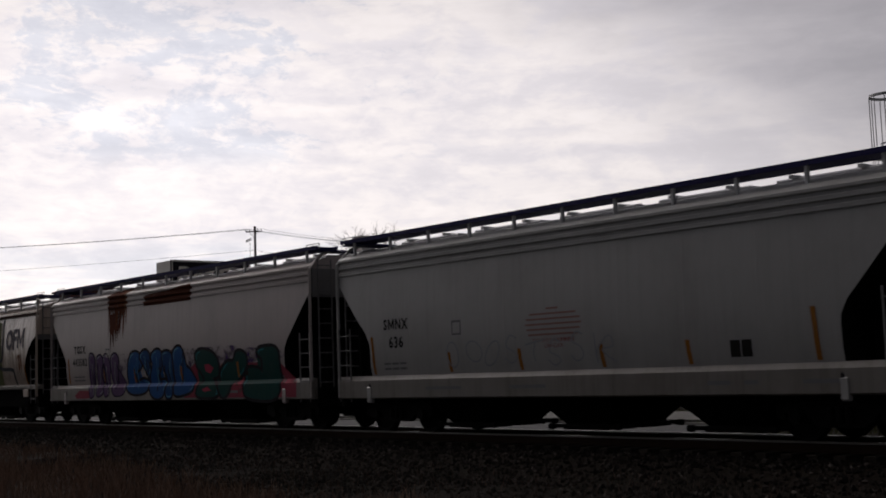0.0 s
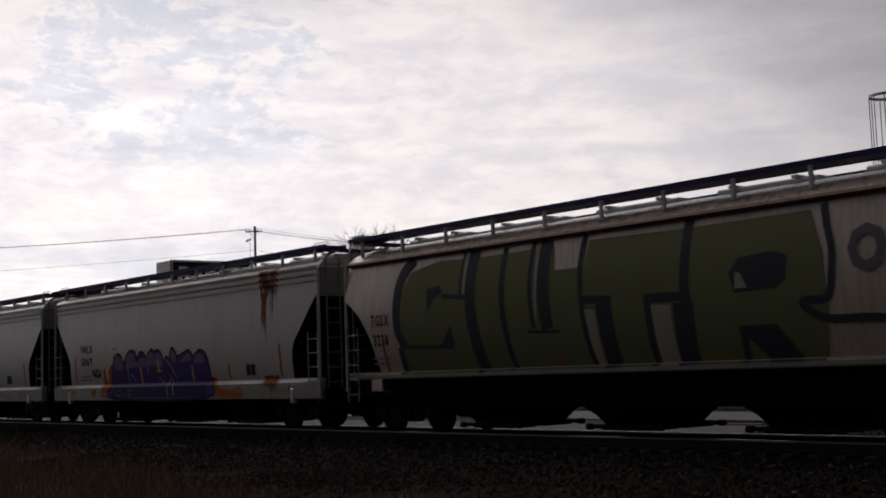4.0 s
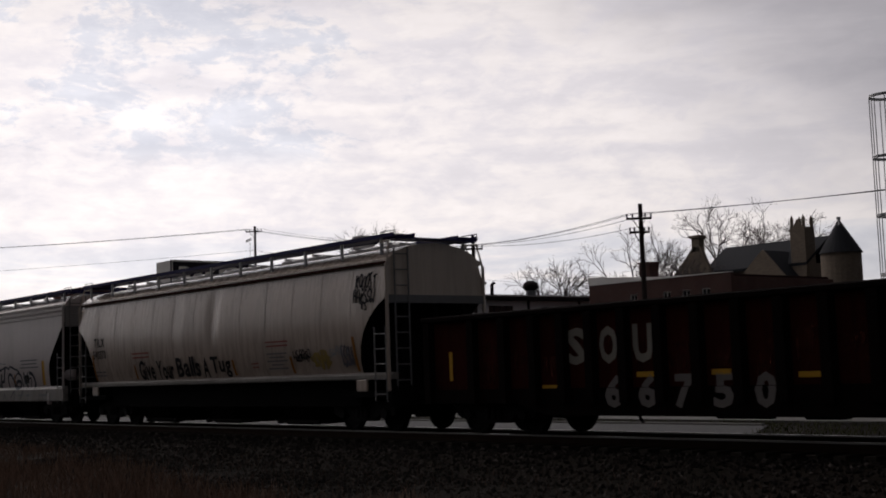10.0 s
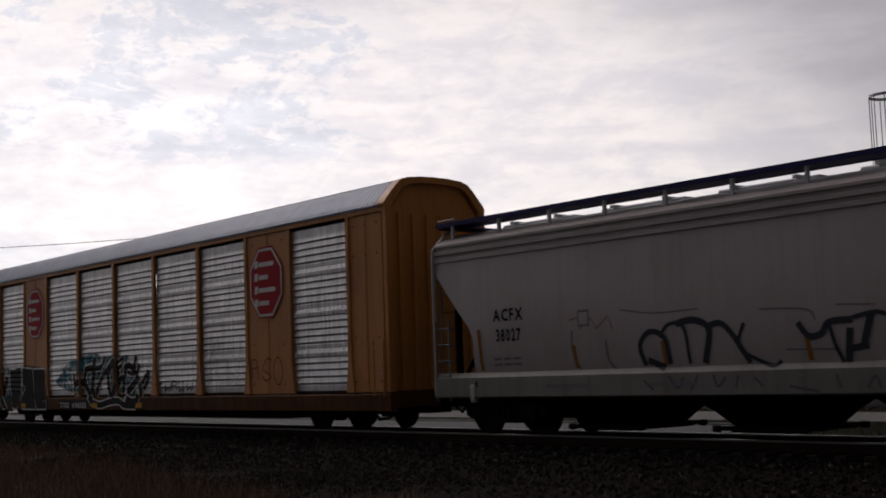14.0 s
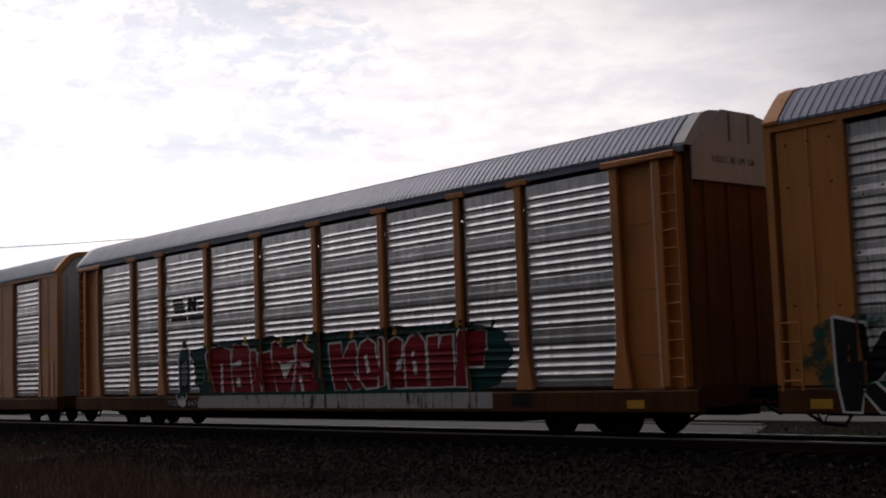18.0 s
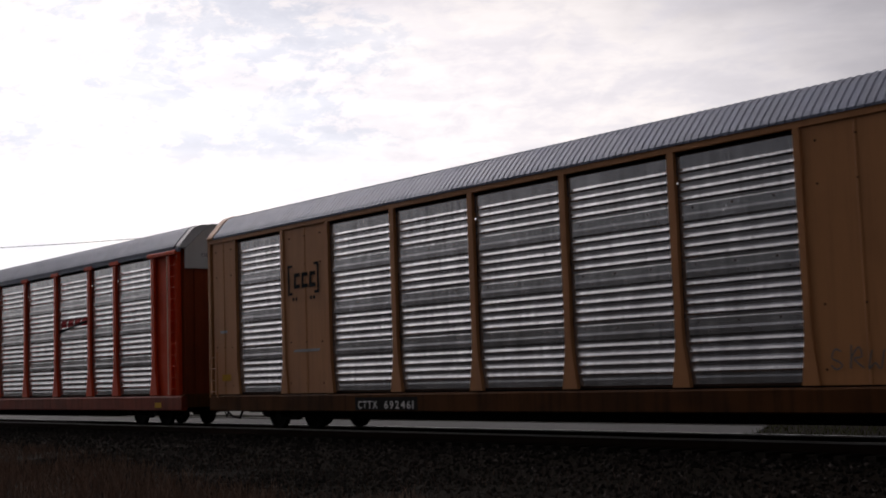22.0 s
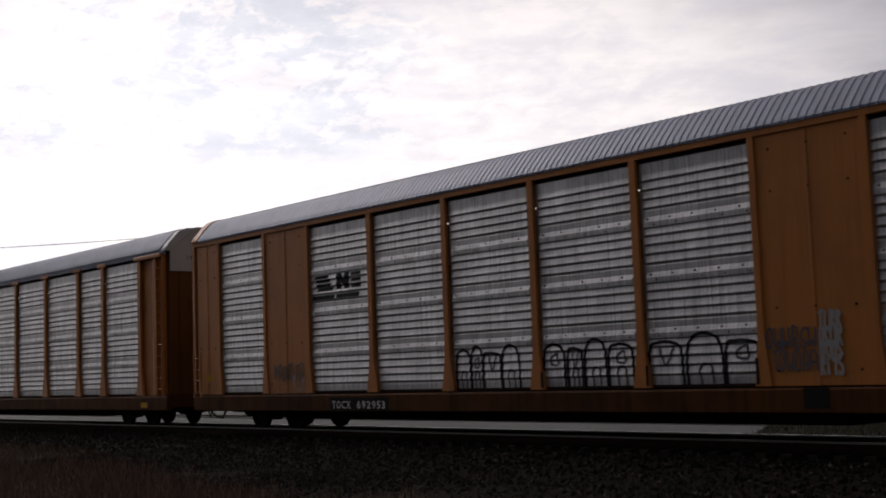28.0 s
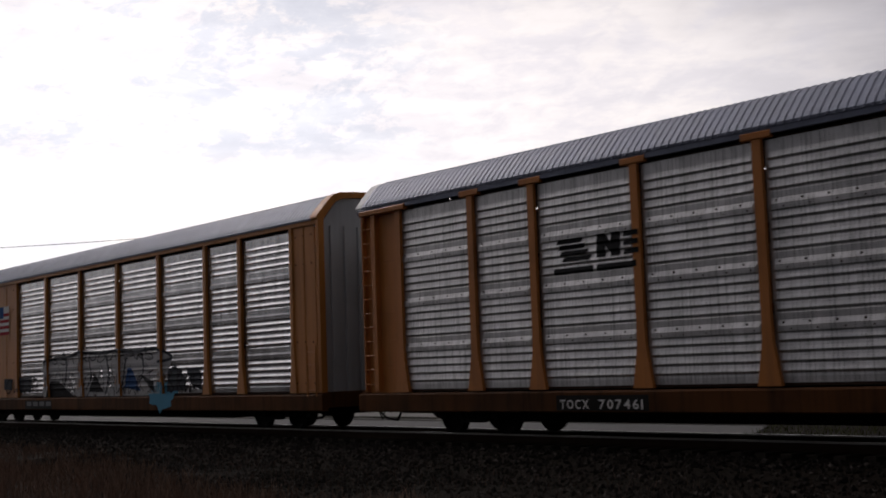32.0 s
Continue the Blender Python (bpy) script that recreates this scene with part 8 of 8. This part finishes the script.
sJ, xJ, zJ = rack_marks(J_, Q_BAYS, [], 0, True, "", None, -9.2)
rail_emblem(J_, sJ, xJ, zJ, -6.7, -4.6, 3.2, 3.9)
stick("graffiti_haze", blob(B(), 1.55, 1.62, 6.7, 0.88, 4, 0.07, 70, 6.0), D["teal"], J_, sJ, 0.004, "dark teal spray ground", xs=xJ, zs=zJ)
stick("graffiti_base", rect(B(), -4.9, 8.0, 0.60, 0.95), D["whitewash"], J_, sJ, 0.005, "white painted base strip")
J_FIRST = ([(-4.43, 2.11), (-4.27, 2.28), (-3.81, 2.33), (-3.19, 2.23), (-3.15, 1.6), (-3.08, 0.99), (-4.07, 0.99), (-4.23, 1.5)], [(-3.03, 2.34), (-2.66, 2.38), (-2.23, 2.31), (-2.12, 2.13), (-2.16, 1.69), (-2.04, 0.99), (-2.97, 0.99), (-3.11, 1.59)],
           [(-2.07, 2.15), (-1.69, 2.19), (-1.61, 2.02), (-1.63, 1.55), (-1.39, 0.99), (-1.94, 0.99), (-2.07, 1.57)], [(-1.54, 2.06), (-1.05, 2.11), (-1.01, 1.59), (-0.77, 0.99), (-1.31, 0.99), (-1.57, 1.55)],
           [(-0.96, 2.27), (-0.74, 2.41), (-0.54, 2.22), (-0.34, 1.96), (-0.17, 2.16), (0.09, 2.22), (0.17, 1.83), (0.08, 1.45), (-0.07, 0.99), (-0.68, 0.99), (-0.92, 1.53)])
J_SECOND = ([(0.26, 2.31), (0.47, 2.34), (0.71, 2.11), (1.04, 2.01), (1.12, 1.48), (0.84, 1.42), (1.18, 1.14), (1.40, 0.99), (0.09, 0.99), (0.18, 1.5), (0.26, 1.94)], [(1.74, 2.19), (2.27, 2.21), (2.35, 1.83), (2.65, 2.19), (2.86, 2.23), (2.94, 2.07), (2.57, 1.66), (3.19, 1.1), (2.74, 1.03), (2.36, 1.44), (2.47, 1.04), (1.98, 1.05), (1.81, 1.67)],
            [(2.98, 1.81), (3.12, 2.16), (3.43, 2.27), (3.7, 2.13), (3.75, 1.74), (3.83, 1.67), (3.9, 1.11), (3.29, 1.09), (3.02, 1.33)], [(3.85, 2.27), (4.14, 2.26), (4.15, 1.13), (3.97, 1.11), (3.90, 1.68)])
J_THIRD = ([(4.25, 2.14), (4.53, 2.27), (4.78, 2.16), (4.73, 1.75), (4.51, 1.47), (4.82, 1.45), (4.84, 1.08), (4.33, 1.08), (4.25, 1.58)], [(4.87, 2.01), (5.07, 2.24), (5.39, 2.31), (5.63, 2.08), (5.65, 1.67), (5.66, 1.09), (4.9, 1.09), (4.88, 1.64)],
           [(5.73, 2.22), (6.12, 2.24), (6.13, 1.50), (6.22, 1.50), (6.26, 2.23), (6.62, 2.24), (6.66, 1.09), (5.78, 1.08)], [(6.80, 2.02), (6.95, 2.30), (7.75, 2.28), (7.76, 1.90), (7.16, 1.88), (7.16, 1.72), (7.66, 1.72), (7.64, 1.52), (7.12, 1.52), (7.16, 1.08), (6.78, 1.08)])
for k, pts in enumerate(J_FIRST + J_SECOND + J_THIRD):
    block_letter(J_, sJ, xJ, zJ, pts, D["crimson"], D["white"], 0.12, 0.0075 + 0.0008 * (k % 2))
for pts in ([(3.26, 1.85), (3.37, 1.91), (3.49, 1.46), (3.37, 1.42)], [(4.58, 1.74), (4.77, 1.75), (4.69, 1.5), (4.52, 1.48)], [(5.13, 1.91), (5.25, 1.92), (5.22, 1.79), (5.14, 1.79)], [(5.15, 1.68), (5.3, 1.68), (5.33, 1.41), (5.21, 1.36)],
            [(-3.72, 1.83), (-3.59, 1.85), (-3.59, 1.0), (-3.73, 1.0)], [(-2.84, 1.44), (-2.66, 1.46), (-2.61, 1.2), (-2.82, 1.17)], [(-2.72, 1.92), (-2.58, 1.94), (-2.57, 1.77), (-3.14, 1.74), (-3.14, 1.81)],
            [(-0.62, 1.84), (-0.35, 1.76), (0.14, 1.86), (0.13, 1.77), (-0.26, 1.67), (-0.31, 1.35), (-0.4, 1.41), (-0.41, 1.7)], [(0.33, 1.44), (0.47, 1.45), (0.58, 0.99), (0.46, 0.99)], [(0.43, 1.8), (0.86, 1.75), (0.85, 1.65), (0.45, 1.69)]):
    stick("graffiti_gap", shape(B(), pts), D["white"], J_, sJ, 0.0142, xs=xJ, zs=zJ)
for x, z in ((-4.35, 2.42), (-2.35, 2.46), (-0.5, 2.38), (0.75, 2.36), (2.75, 2.4), (4.5, 2.42), (6.9, 2.5)):
    stick("graffiti_fill", blob(B(), x, z, 0.07, 0.12, int(x * 10) % 7, 0.3, 12), D["gold"], J_, sJ, 0.0145, xs=xJ, zs=zJ)
scribble(J_, sJ, zJ, -4.5, 7.9, 2.32, 2.5, D["ink"], 16, 2, 0.07, xJ)
stick("spray_can_outline", blob(B(), -5.9, 1.58, 0.37, 0.80, 2, 0.04, 30, 5.0), D["white"], J_, sJ, 0.007, "white outline of a sprayed can", xs=xJ, zs=zJ)
stick("spray_can_body", blob(B(), -5.9, 1.58, 0.33, 0.75, 2, 0.04, 30, 5.0), D["teal"], J_, sJ, 0.009, "dark teal spray-can drawing", xs=xJ, zs=zJ)
stick("spray_can_band", rect(B(), -6.2, -5.6, 1.1, 2.0), D["plum"], J_, sJ, 0.011, xs=xJ, zs=zJ)
stick("spray_can_cap", rect(B(), -6.0, -5.78, 2.38, 2.6), D["ink"], J_, sJ, 0.011, zs=zJ)
scribble(J_, sJ, zJ, -6.1, -5.7, 1.2, 1.9, D["chalk"], 2, 5, 0.04, xJ)
stick("number_panel", rect(B(), -6.85, -4.55, 0.62, 0.86), D["plate"], J_, sJ, 0.0045, "black number panel on the sill")
spell("reporting_mark", "TTGX", -6.78, -6.1, 0.66, 0.82, 0.012, D["chalk"], J_, sJ, 0.008, "white reporting letters", gap=0.2)
spell("car_number", "64707", -5.5, -4.68, 0.66, 0.82, 0.012, D["chalk"], J_, sJ, 0.008, "white car number", gap=0.2)
stick("paint_splash", blob(B(), -5.88, 0.78, 0.2, 0.17, 3, 0.3, 16), D["white"], J_, sJ, 0.009)
stick("data_panel", rect(B(), 8.6, 9.2, 0.62, 0.92), D["plate"], J_, sJ, 0.006)

sK, xK, zK = rack_marks(K_, P_BAYS, P_PLATES, 0, False, "CTTX", "692461", -6.05)
for a, b in ((-9.1, -9.02), (-7.72, -7.64)):
    stick("emblem_bracket", rect(B(), a, b, 3.55, 4.35), D["black"], K_, sK, 0.008, "plain black emblem bracket")
for x in (-9.02, -7.86):
    for z in (3.55, 4.28):
        stick("emblem_bracket", rect(B(), x, x + 0.14, z, z + 0.07), D["black"], K_, sK, 0.008)
for i in range(3):
    x = -8.82 + i * 0.36
    stick("emblem_bar", rect(B(), x, x + 0.10, 3.72, 4.12, 0.03), D["black"], K_, sK, 0.008)
    for z in (3.72, 4.02):
        stick("emblem_bar", rect(B(), x + 0.08, x + 0.30, z, z + 0.10), D["black"], K_, sK, 0.008)
for i in range(4):
    stick("emblem_dot", blob(B(), -8.85 + i * 0.14 + (0.55 if i > 1 else 0), 3.44, 0.05, 0.05, i, 0.1, 10), D["black"], K_, sK, 0.008)
stick("scuff", rect(B(), -8.9, -7.7, 2.05, 2.12, 0.05), D["chalk"], K_, sK, 0.008, "pale scrape across the plate")
scribble(K_, sK, zK, 7.2, 8.2, 1.25, 1.6, D["sooty"], 3, 4, 0.03, xK)
scribble(K_, sK, zK, 12.2, 12.8, 3.4, 3.8, D["sooty"], 2, 5, 0.025, xK)
stick("reflector", rect(B(), 12.1, 12.7, 2.55, 2.75), D["gold"], K_, sK, 0.008, "yellow safety label")

sL, xL, zL = rack_marks(L_, Q_BAYS, [], 0, True, "", None, -9.6)
for i in range(4):
    stick("emblem_bar", rect(B(), 4.45 + i * 0.58, 4.93 + i * 0.58, 3.42 + i * 0.0, 3.68, 0.08), D["emblem"], L_, sL, 0.008, "faded red emblem bar" if i == 0 else "", xs=xL, zs=zL)
stick("emblem_swoosh", poly(B(), [(4.3, 3.22), (6.9, 3.55), (6.9, 3.62), (4.3, 3.32)]), D["black"], L_, sL, 0.009, xs=xL, zs=zL)

sM, xM, zM = rack_marks(M_, P_BAYS, P_PLATES, 1, False, "TOCX", "692953", -6.2)
rail_emblem(M_, sM, xM, zM, -7.1, -4.95, 3.35, 3.98)
for i, (a, b) in enumerate(((-1.42, -0.95), (-0.92, -0.55), (-0.52, 0.04), (0.08, 0.62), (1.36, 1.96), (2.04, 2.45), (2.52, 3.1), (3.16, 3.8), (4.2, 5.0), (5.1, 5.92), (5.98, 6.7))):
    w, top = b - a, 1.86 + 0.08 * math.sin(i * 2.3)
    stick("graffiti_line", stroke(B(), curve([(a, 1.02), (a + 0.02 * w, 1.7), (a + 0.3 * w, top), (a + 0.75 * w, top - 0.02), (b - 0.04 * w, 1.66), (b, 1.02)]), 0.06), D["ink"], M_, sM, 0.010, "black hollow letter outline" if i == 0 else "", xs=xM, zs=zM)
    inner = ([(a + 0.38 * w, 1.03), (a + 0.36 * w, 1.36), (a + 0.66 * w, 1.36), (a + 0.7 * w, 1.03)], [(a + 0.35 * w, 1.62), (a + 0.62 * w, 1.7), (a + 0.66 * w, 1.48), (a + 0.34 * w, 1.5), (a + 0.35 * w, 1.62)], [(a + 0.3 * w, 1.72), (a + 0.5 * w, 1.4), (a + 0.74 * w, 1.74)])
    stick("graffiti_line", stroke(B(), curve(inner[i % 3]), 0.045), D["smoke"], M_, sM, 0.011, xs=xM, zs=zM)
    if i % 2:
        stick("graffiti_line", stroke(B(), curve(inner[0]), 0.045), D["smoke"], M_, sM, 0.0115, xs=xM, zs=zM)
scribble(M_, sM, zM, 6.9, 7.9, 1.6, 2.0, D["smoke"], 6, 3, 0.04, xM)
scribble(M_, sM, zM, 7.0, 7.9, 1.2, 1.6, D["smoke"], 6, 5, 0.04, xM)
for i in range(4):
    scribble(M_, sM, zM, 7.95, 8.4, 1.15 + 0.24 * i, 1.5 + 0.24 * i, D["chalk"], 4, 30 + i, 0.045, xM)
scribble(M_, sM, zM, -8.9, -7.5, 1.35, 1.75, D["sooty"], 7, 12, 0.05, xM)
scribble(M_, sM, zM, -8.0, -7.4, 1.05, 1.5, D["chalk"], 3, 14, 0.03, xM)
stick("data_panel", rect(B(), 7.6, 8.1, 0.60, 0.95), D["plate"], M_, sM, 0.006)
stick("reflector", rect(B(), 12.15, 12.6, 2.02, 2.18), D["gold"], M_, sM, 0.008)

stick("stencil_bar", rect(B(), -12.7, -12.32, 2.71, 2.79), D["chalk"], K_, sK, 0.008, "short white stencilled code")
for rack, surf_ in ((K_, sK), (M_, sM)):
    stick("reflector", rect(B(), -12.64, -12.16, 1.36, 1.54), D["gold"], rack, surf_, 0.008, "yellow safety label")

sN, xN, zN = rack_marks(N_, Q_BAYS, [], 1, True, "TOCX", "707461", -6.65)
rail_emblem(N_, sN, xN, zN, -6.75, -4.35, 3.30, 4.02)

sO, xO, zO = rack_marks(O_, O_BAYS, O_PLATES, 0, False, "", "", -6.2)
stick("flag_panel", rect(B(), -9.1, -8.0, 3.4, 4.5), D["white"], O_, sO, 0.008, "small striped flag panel")
for i in range(4):
    stick("flag_stripe", rect(B(), -9.1, -8.0, 3.4 + 0.24 * i, 3.52 + 0.24 * i), D["emblem"], O_, sO, 0.011)
stick("flag_field", rect(B(), -9.1, -8.55, 4.05, 4.5), D["blue"], O_, sO, 0.012)
stick("graffiti_fill", shape(B(), [(-4.86, 2.30), (-3.0, 2.42), (-1.58, 2.58), (-0.2, 2.50), (1.3, 2.52), (2.72, 2.45), (4.08, 2.48), (5.18, 2.16), (4.5, 2.05), (4.23, 1.75), (4.4, 0.98), (-4.58, 0.99), (-4.87, 1.64)]), D["silver"], O_, sO, 0.005, "silver sprayed letter ground", xs=xO, zs=zO)
WEDGES = ([(-4.17, 1.55), (-3.4, 1.54), (-2.18, 0.98), (-4.38, 0.99)], [(-0.92, 1.13), (-0.39, 1.78), (0.28, 1.12)], [(1.83, 1.25), (2.09, 1.87), (2.4, 1.86), (3.0, 1.13)], [(3.01, 1.64), (3.9, 1.42), (3.96, 1.02)],
          [(4.85, 1.74), (5.34, 1.89), (5.75, 1.65), (6.01, 1.46), (5.87, 1.13), (4.76, 1.08)], [(6.02, 1.78), (6.89, 1.79), (6.99, 1.12), (6.28, 1.32)], [(-7.17, 1.72), (-5.89, 1.74), (-6.0, 1.18), (-7.17, 1.19)], [(-8.5, 1.7), (-7.61, 1.69), (-7.72, 1.27), (-8.51, 1.28)])
for k, pts in enumerate(WEDGES):
    stick("graffiti_letter", shape(B(), pts), D["deepblue"] if k == 2 else D["ink"] if k < 4 else D["slate"], O_, sO, 0.0085, "dark wedge between silver letters" if k == 1 else "", xs=xO, zs=zO)
LINES = ([(-4.86, 2.23), (-3.67, 2.35), (-2.72, 2.36), (-1.58, 2.52)], [(-1.58, 2.50), (-0.03, 2.41), (1.22, 2.46)], [(1.22, 2.44), (2.72, 2.37), (4.1, 2.43), (5.14, 2.13), (4.3, 2.02)], [(-4.86, 2.28), (-4.6, 1.8), (-4.75, 1.0)], [(-3.0, 2.56), (-2.72, 2.06), (-2.92, 1.3)],
         [(-1.7, 2.52), (-1.59, 1.81), (-1.82, 0.99)], [(1.22, 2.53), (1.29, 1.82), (1.27, 0.97)], [(3.03, 2.43), (3.24, 1.91), (3.01, 1.44)], [(4.22, 2.42), (4.23, 1.69), (4.18, 0.98)], [(-0.9, 2.3), (-0.7, 1.7), (-1.1, 1.2)], [(0.5, 2.3), (0.7, 1.6), (0.4, 1.05)], [(2.0, 2.25), (1.8, 1.6), (1.6, 1.1)])
for k, pts in enumerate(LINES):
    stick("graffiti_line", stroke(B(), curve(pts), 0.09 if k < 3 else 0.07 + 0.02 * (k % 3)), D["slate"] if k % 3 else D["ink"], O_, sO, 0.0095 + 0.0003 * k, xs=xO, zs=zO)
for x0, x1, z0, z1, seed in ((-4.7, -1.8, 2.12, 2.42, 11), (-1.5, 1.1, 2.15, 2.45, 12), (1.4, 4.0, 2.12, 2.4, 13), (-4.5, -1.9, 1.1, 1.9, 14), (-1.4, 1.1, 1.05, 1.8, 15), (1.4, 4.1, 1.05, 1.8, 16), (-8.3, -5.2, 1.1, 1.7, 3), (4.9, 6.9, 1.1, 1.75, 4)):
    scribble(O_, sO, zO, x0, x1, z0, z1, D["ink"], 4, seed, 0.06 if seed < 10 else 0.035, xO)
stick("graffiti_haze", blob(B(), 4.6, 1.0, 0.8, 0.5, 8, 0.3, 26), D["sky"], O_, sO, 0.005, xs=xO, zs=zO)

# small print on the white end plates
for rack in (J_, L_, N_):
    x_mark = -0.86
    for ch in "EXCESS HEIGHT CAR":
        if ch != " ":
            pts, faces = glyph(ch)
            bm = B()
            vs = [bm.verts.new((13.55 + 0.036, x_mark + (u - pts[:, 0].min()) * 0.125, 5.17 + v * 0.17)) for u, v in pts]
            for f in faces:
                bm.faces.new([vs[i] for i in f])
            part("end_letter", bm, D["black"], rack)
        x_mark += 0.078


# ---------------------------------------------------------------- ballast and dry grass
def ground_height(x, y):
    d = abs(y)
    bank = max(0.0, min(1.0, (4.6 - d) / 3.0))
    return GROUND_Z + bank * bank * (3 - 2 * bank) * 0.33


def build_ballast():
    rng = np.random.default_rng(4)
    base = np.array([(1, 0, 0), (-1, 0, 0), (0, 1, 0), (0, -1, 0), (0, 0, 1), (0, 0, -1)], float)
    tri = np.array([(0, 2, 4), (2, 1, 4), (1, 3, 4), (3, 0, 4), (2, 0, 5), (1, 2, 5), (3, 1, 5), (0, 3, 5)])
    spots = []
    for n, ya, yb, xa, xb, lo, hi in ((16000, -4.6, -1.25, -62, 4, 0.025, 0.055), (15000, -9.5, -4.4, -34, 2, 0.018, 0.045), (2200, -0.7, 0.7, -60, 4, 0.025, 0.05)):
        ys = rng.uniform(ya, yb, n)
        xs = rng.uniform(xa, xb, n)
        if ya < -4.5 and yb > -5:
            keep = rng.uniform(0, 1, n) < np.clip((ys + 9.5) / 4.0 + 0.25, 0.2, 1)
            ys, xs = ys[keep], xs[keep]
        spots += [(x, y, s) for x, y, s in zip(xs, ys, rng.uniform(lo, hi, len(xs)))]
    verts = np.empty((len(spots) * 6, 3))
    faces = np.empty((len(spots) * 8, 3), int)
    for i, (x, y, s) in enumerate(spots):
        v = base * (s * rng.uniform(0.6, 1.25, 3)) + rng.normal(0, 0.2 * s, (6, 3))
        a = rng.uniform(0, math.tau)
        c, q = math.cos(a), math.sin(a)
        v = np.stack([v[:, 0] * c - v[:, 1] * q, v[:, 0] * q + v[:, 1] * c, v[:, 2]], 1)
        verts[i * 6:i * 6 + 6] = v + (x, y, ground_height(x, y) + s * 0.25)
        faces[i * 8:i * 8 + 8] = tri + i * 6
    me = bpy.data.meshes.new("ballast")
    me.from_pydata(verts.tolist(), [], faces.tolist())
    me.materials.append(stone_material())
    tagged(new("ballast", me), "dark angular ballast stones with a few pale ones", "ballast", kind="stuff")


def build_grass(name, label, n, where, tall, color, seed, wide=0.006):
    rng = np.random.default_rng(seed)
    verts, faces = [], []
    for i in range(n):
        x, y = where(rng)
        h = rng.uniform(*tall)
        a, lean = rng.uniform(0, math.tau), rng.uniform(0.1, 0.75)
        c, s = math.cos(a), math.sin(a)
        z = ground_height(x, y) - 0.02
        w = wide * rng.uniform(0.7, 1.6)
        b = rng.uniform(0, math.tau)
        u, v = math.cos(b) * w, math.sin(b) * w
        k = len(verts)
        verts += [(x - u, y - v, z), (x + u, y + v, z), (x + c * h * lean * 0.35 - u * 0.7, y + s * h * lean * 0.35 - v * 0.7, z + h * 0.6), (x + c * h * lean * 0.35 + u * 0.7, y + s * h * lean * 0.35 + v * 0.7, z + h * 0.6),
                  (x + c * h * lean, y + s * h * lean, z + h)]
        faces += [(k, k + 1, k + 3, k + 2), (k + 2, k + 3, k + 4)]
    me = bpy.data.meshes.new(name)
    me.from_pydata(verts, [], faces)
    m = Nodes(name + "_blade")
    isl = m.t.nodes.new("ShaderNodeNewGeometry").outputs["Random Per Island"]
    m.surface(m.mix(isl, tuple(q * 0.5 for q in color), tuple(q * 1.5 for q in color)), 0.85)
    m.bsdf.inputs["Specular IOR Level"].default_value = 0.1
    me.materials.append(m.mat)
    tagged(new(name, me), label, "grass", kind="stuff")


def left_patch(rng):
    while True:
        x, y = rng.uniform(-48, -12), rng.uniform(-12, -2.8)
        edge = -3.6 - (x + 46) * 0.14
        f = (edge - y) / 2.5 + noise.noise(Vector((x * 0.5, y * 0.5, 3.0))) * 1.1
        if f > rng.uniform(0, 1):
            return x, y


def sparse(rng):
    return rng.uniform(-40, -4), rng.uniform(-9, -3.4)


def far_verge(rng):
    while True:
        x, y = rng.uniform(-60, -12), rng.uniform(5.0, 23.0)
        if y > 19.5 or 12.5 < y < 13.9 or (y < 12.5 and x > -23 + (12.3 - y) * 0.45):
            return x, y


build_ballast()
build_grass("dry_grass", "tangled dry brown grass in front of the track", 24000, left_patch, (0.10, 0.42), (0.17, 0.105, 0.075), 2)
build_grass("weeds", "scattered dry brown weed stems in the ballast", 5200, sparse, (0.05, 0.22), (0.08, 0.052, 0.038), 6, 0.004)
build_grass("green_verge", "short green grass beyond the track and road", 9000, far_verge, (0.06, 0.20), (0.055, 0.060, 0.022), 9, 0.012)


# ---------------------------------------------------------------- what moves
def travelled(t):
    """Metres that the train has run, from mid-clip."""
    u = (t - 16) / 16
    return TRAVEL[0] * u + TRAVEL[1] * u ** 2 + TRAVEL[2] * u ** 3 + TRAVEL[3] * u ** 4 + TRAVEL[4] * u ** 5


def motions():
    times = [2.0 * i for i in range(17)]
    for car in train:
        at = car.matrix_basis.translation.copy()
        walk(car, [(t, pose(at.x + travelled(t), 0, 0)) for t in times])
    # wheels roll without slipping
    n = 480
    turn = [(32.0 * i / n, math.degrees(travelled(32.0 * i / n) / WHEEL_R)) for i in range(n + 1)]
    first = {}
    for w, k in wheels:
        if k not in first:
            walk(w, [(t, pose(k, 0, WHEEL_R, 0, a, 0)) for t, a in turn])
            first[k] = w
        else:
            a = w.animation_data_create()
            w.rotation_mode = "QUATERNION"
            a.action = first[k].animation_data.action
            a.action_slot = first[k].animation_data.action_slot
    walk(clouds, [(0, pose(-45, -55, -12)), (32, pose(45, 55, -12))])


motions()
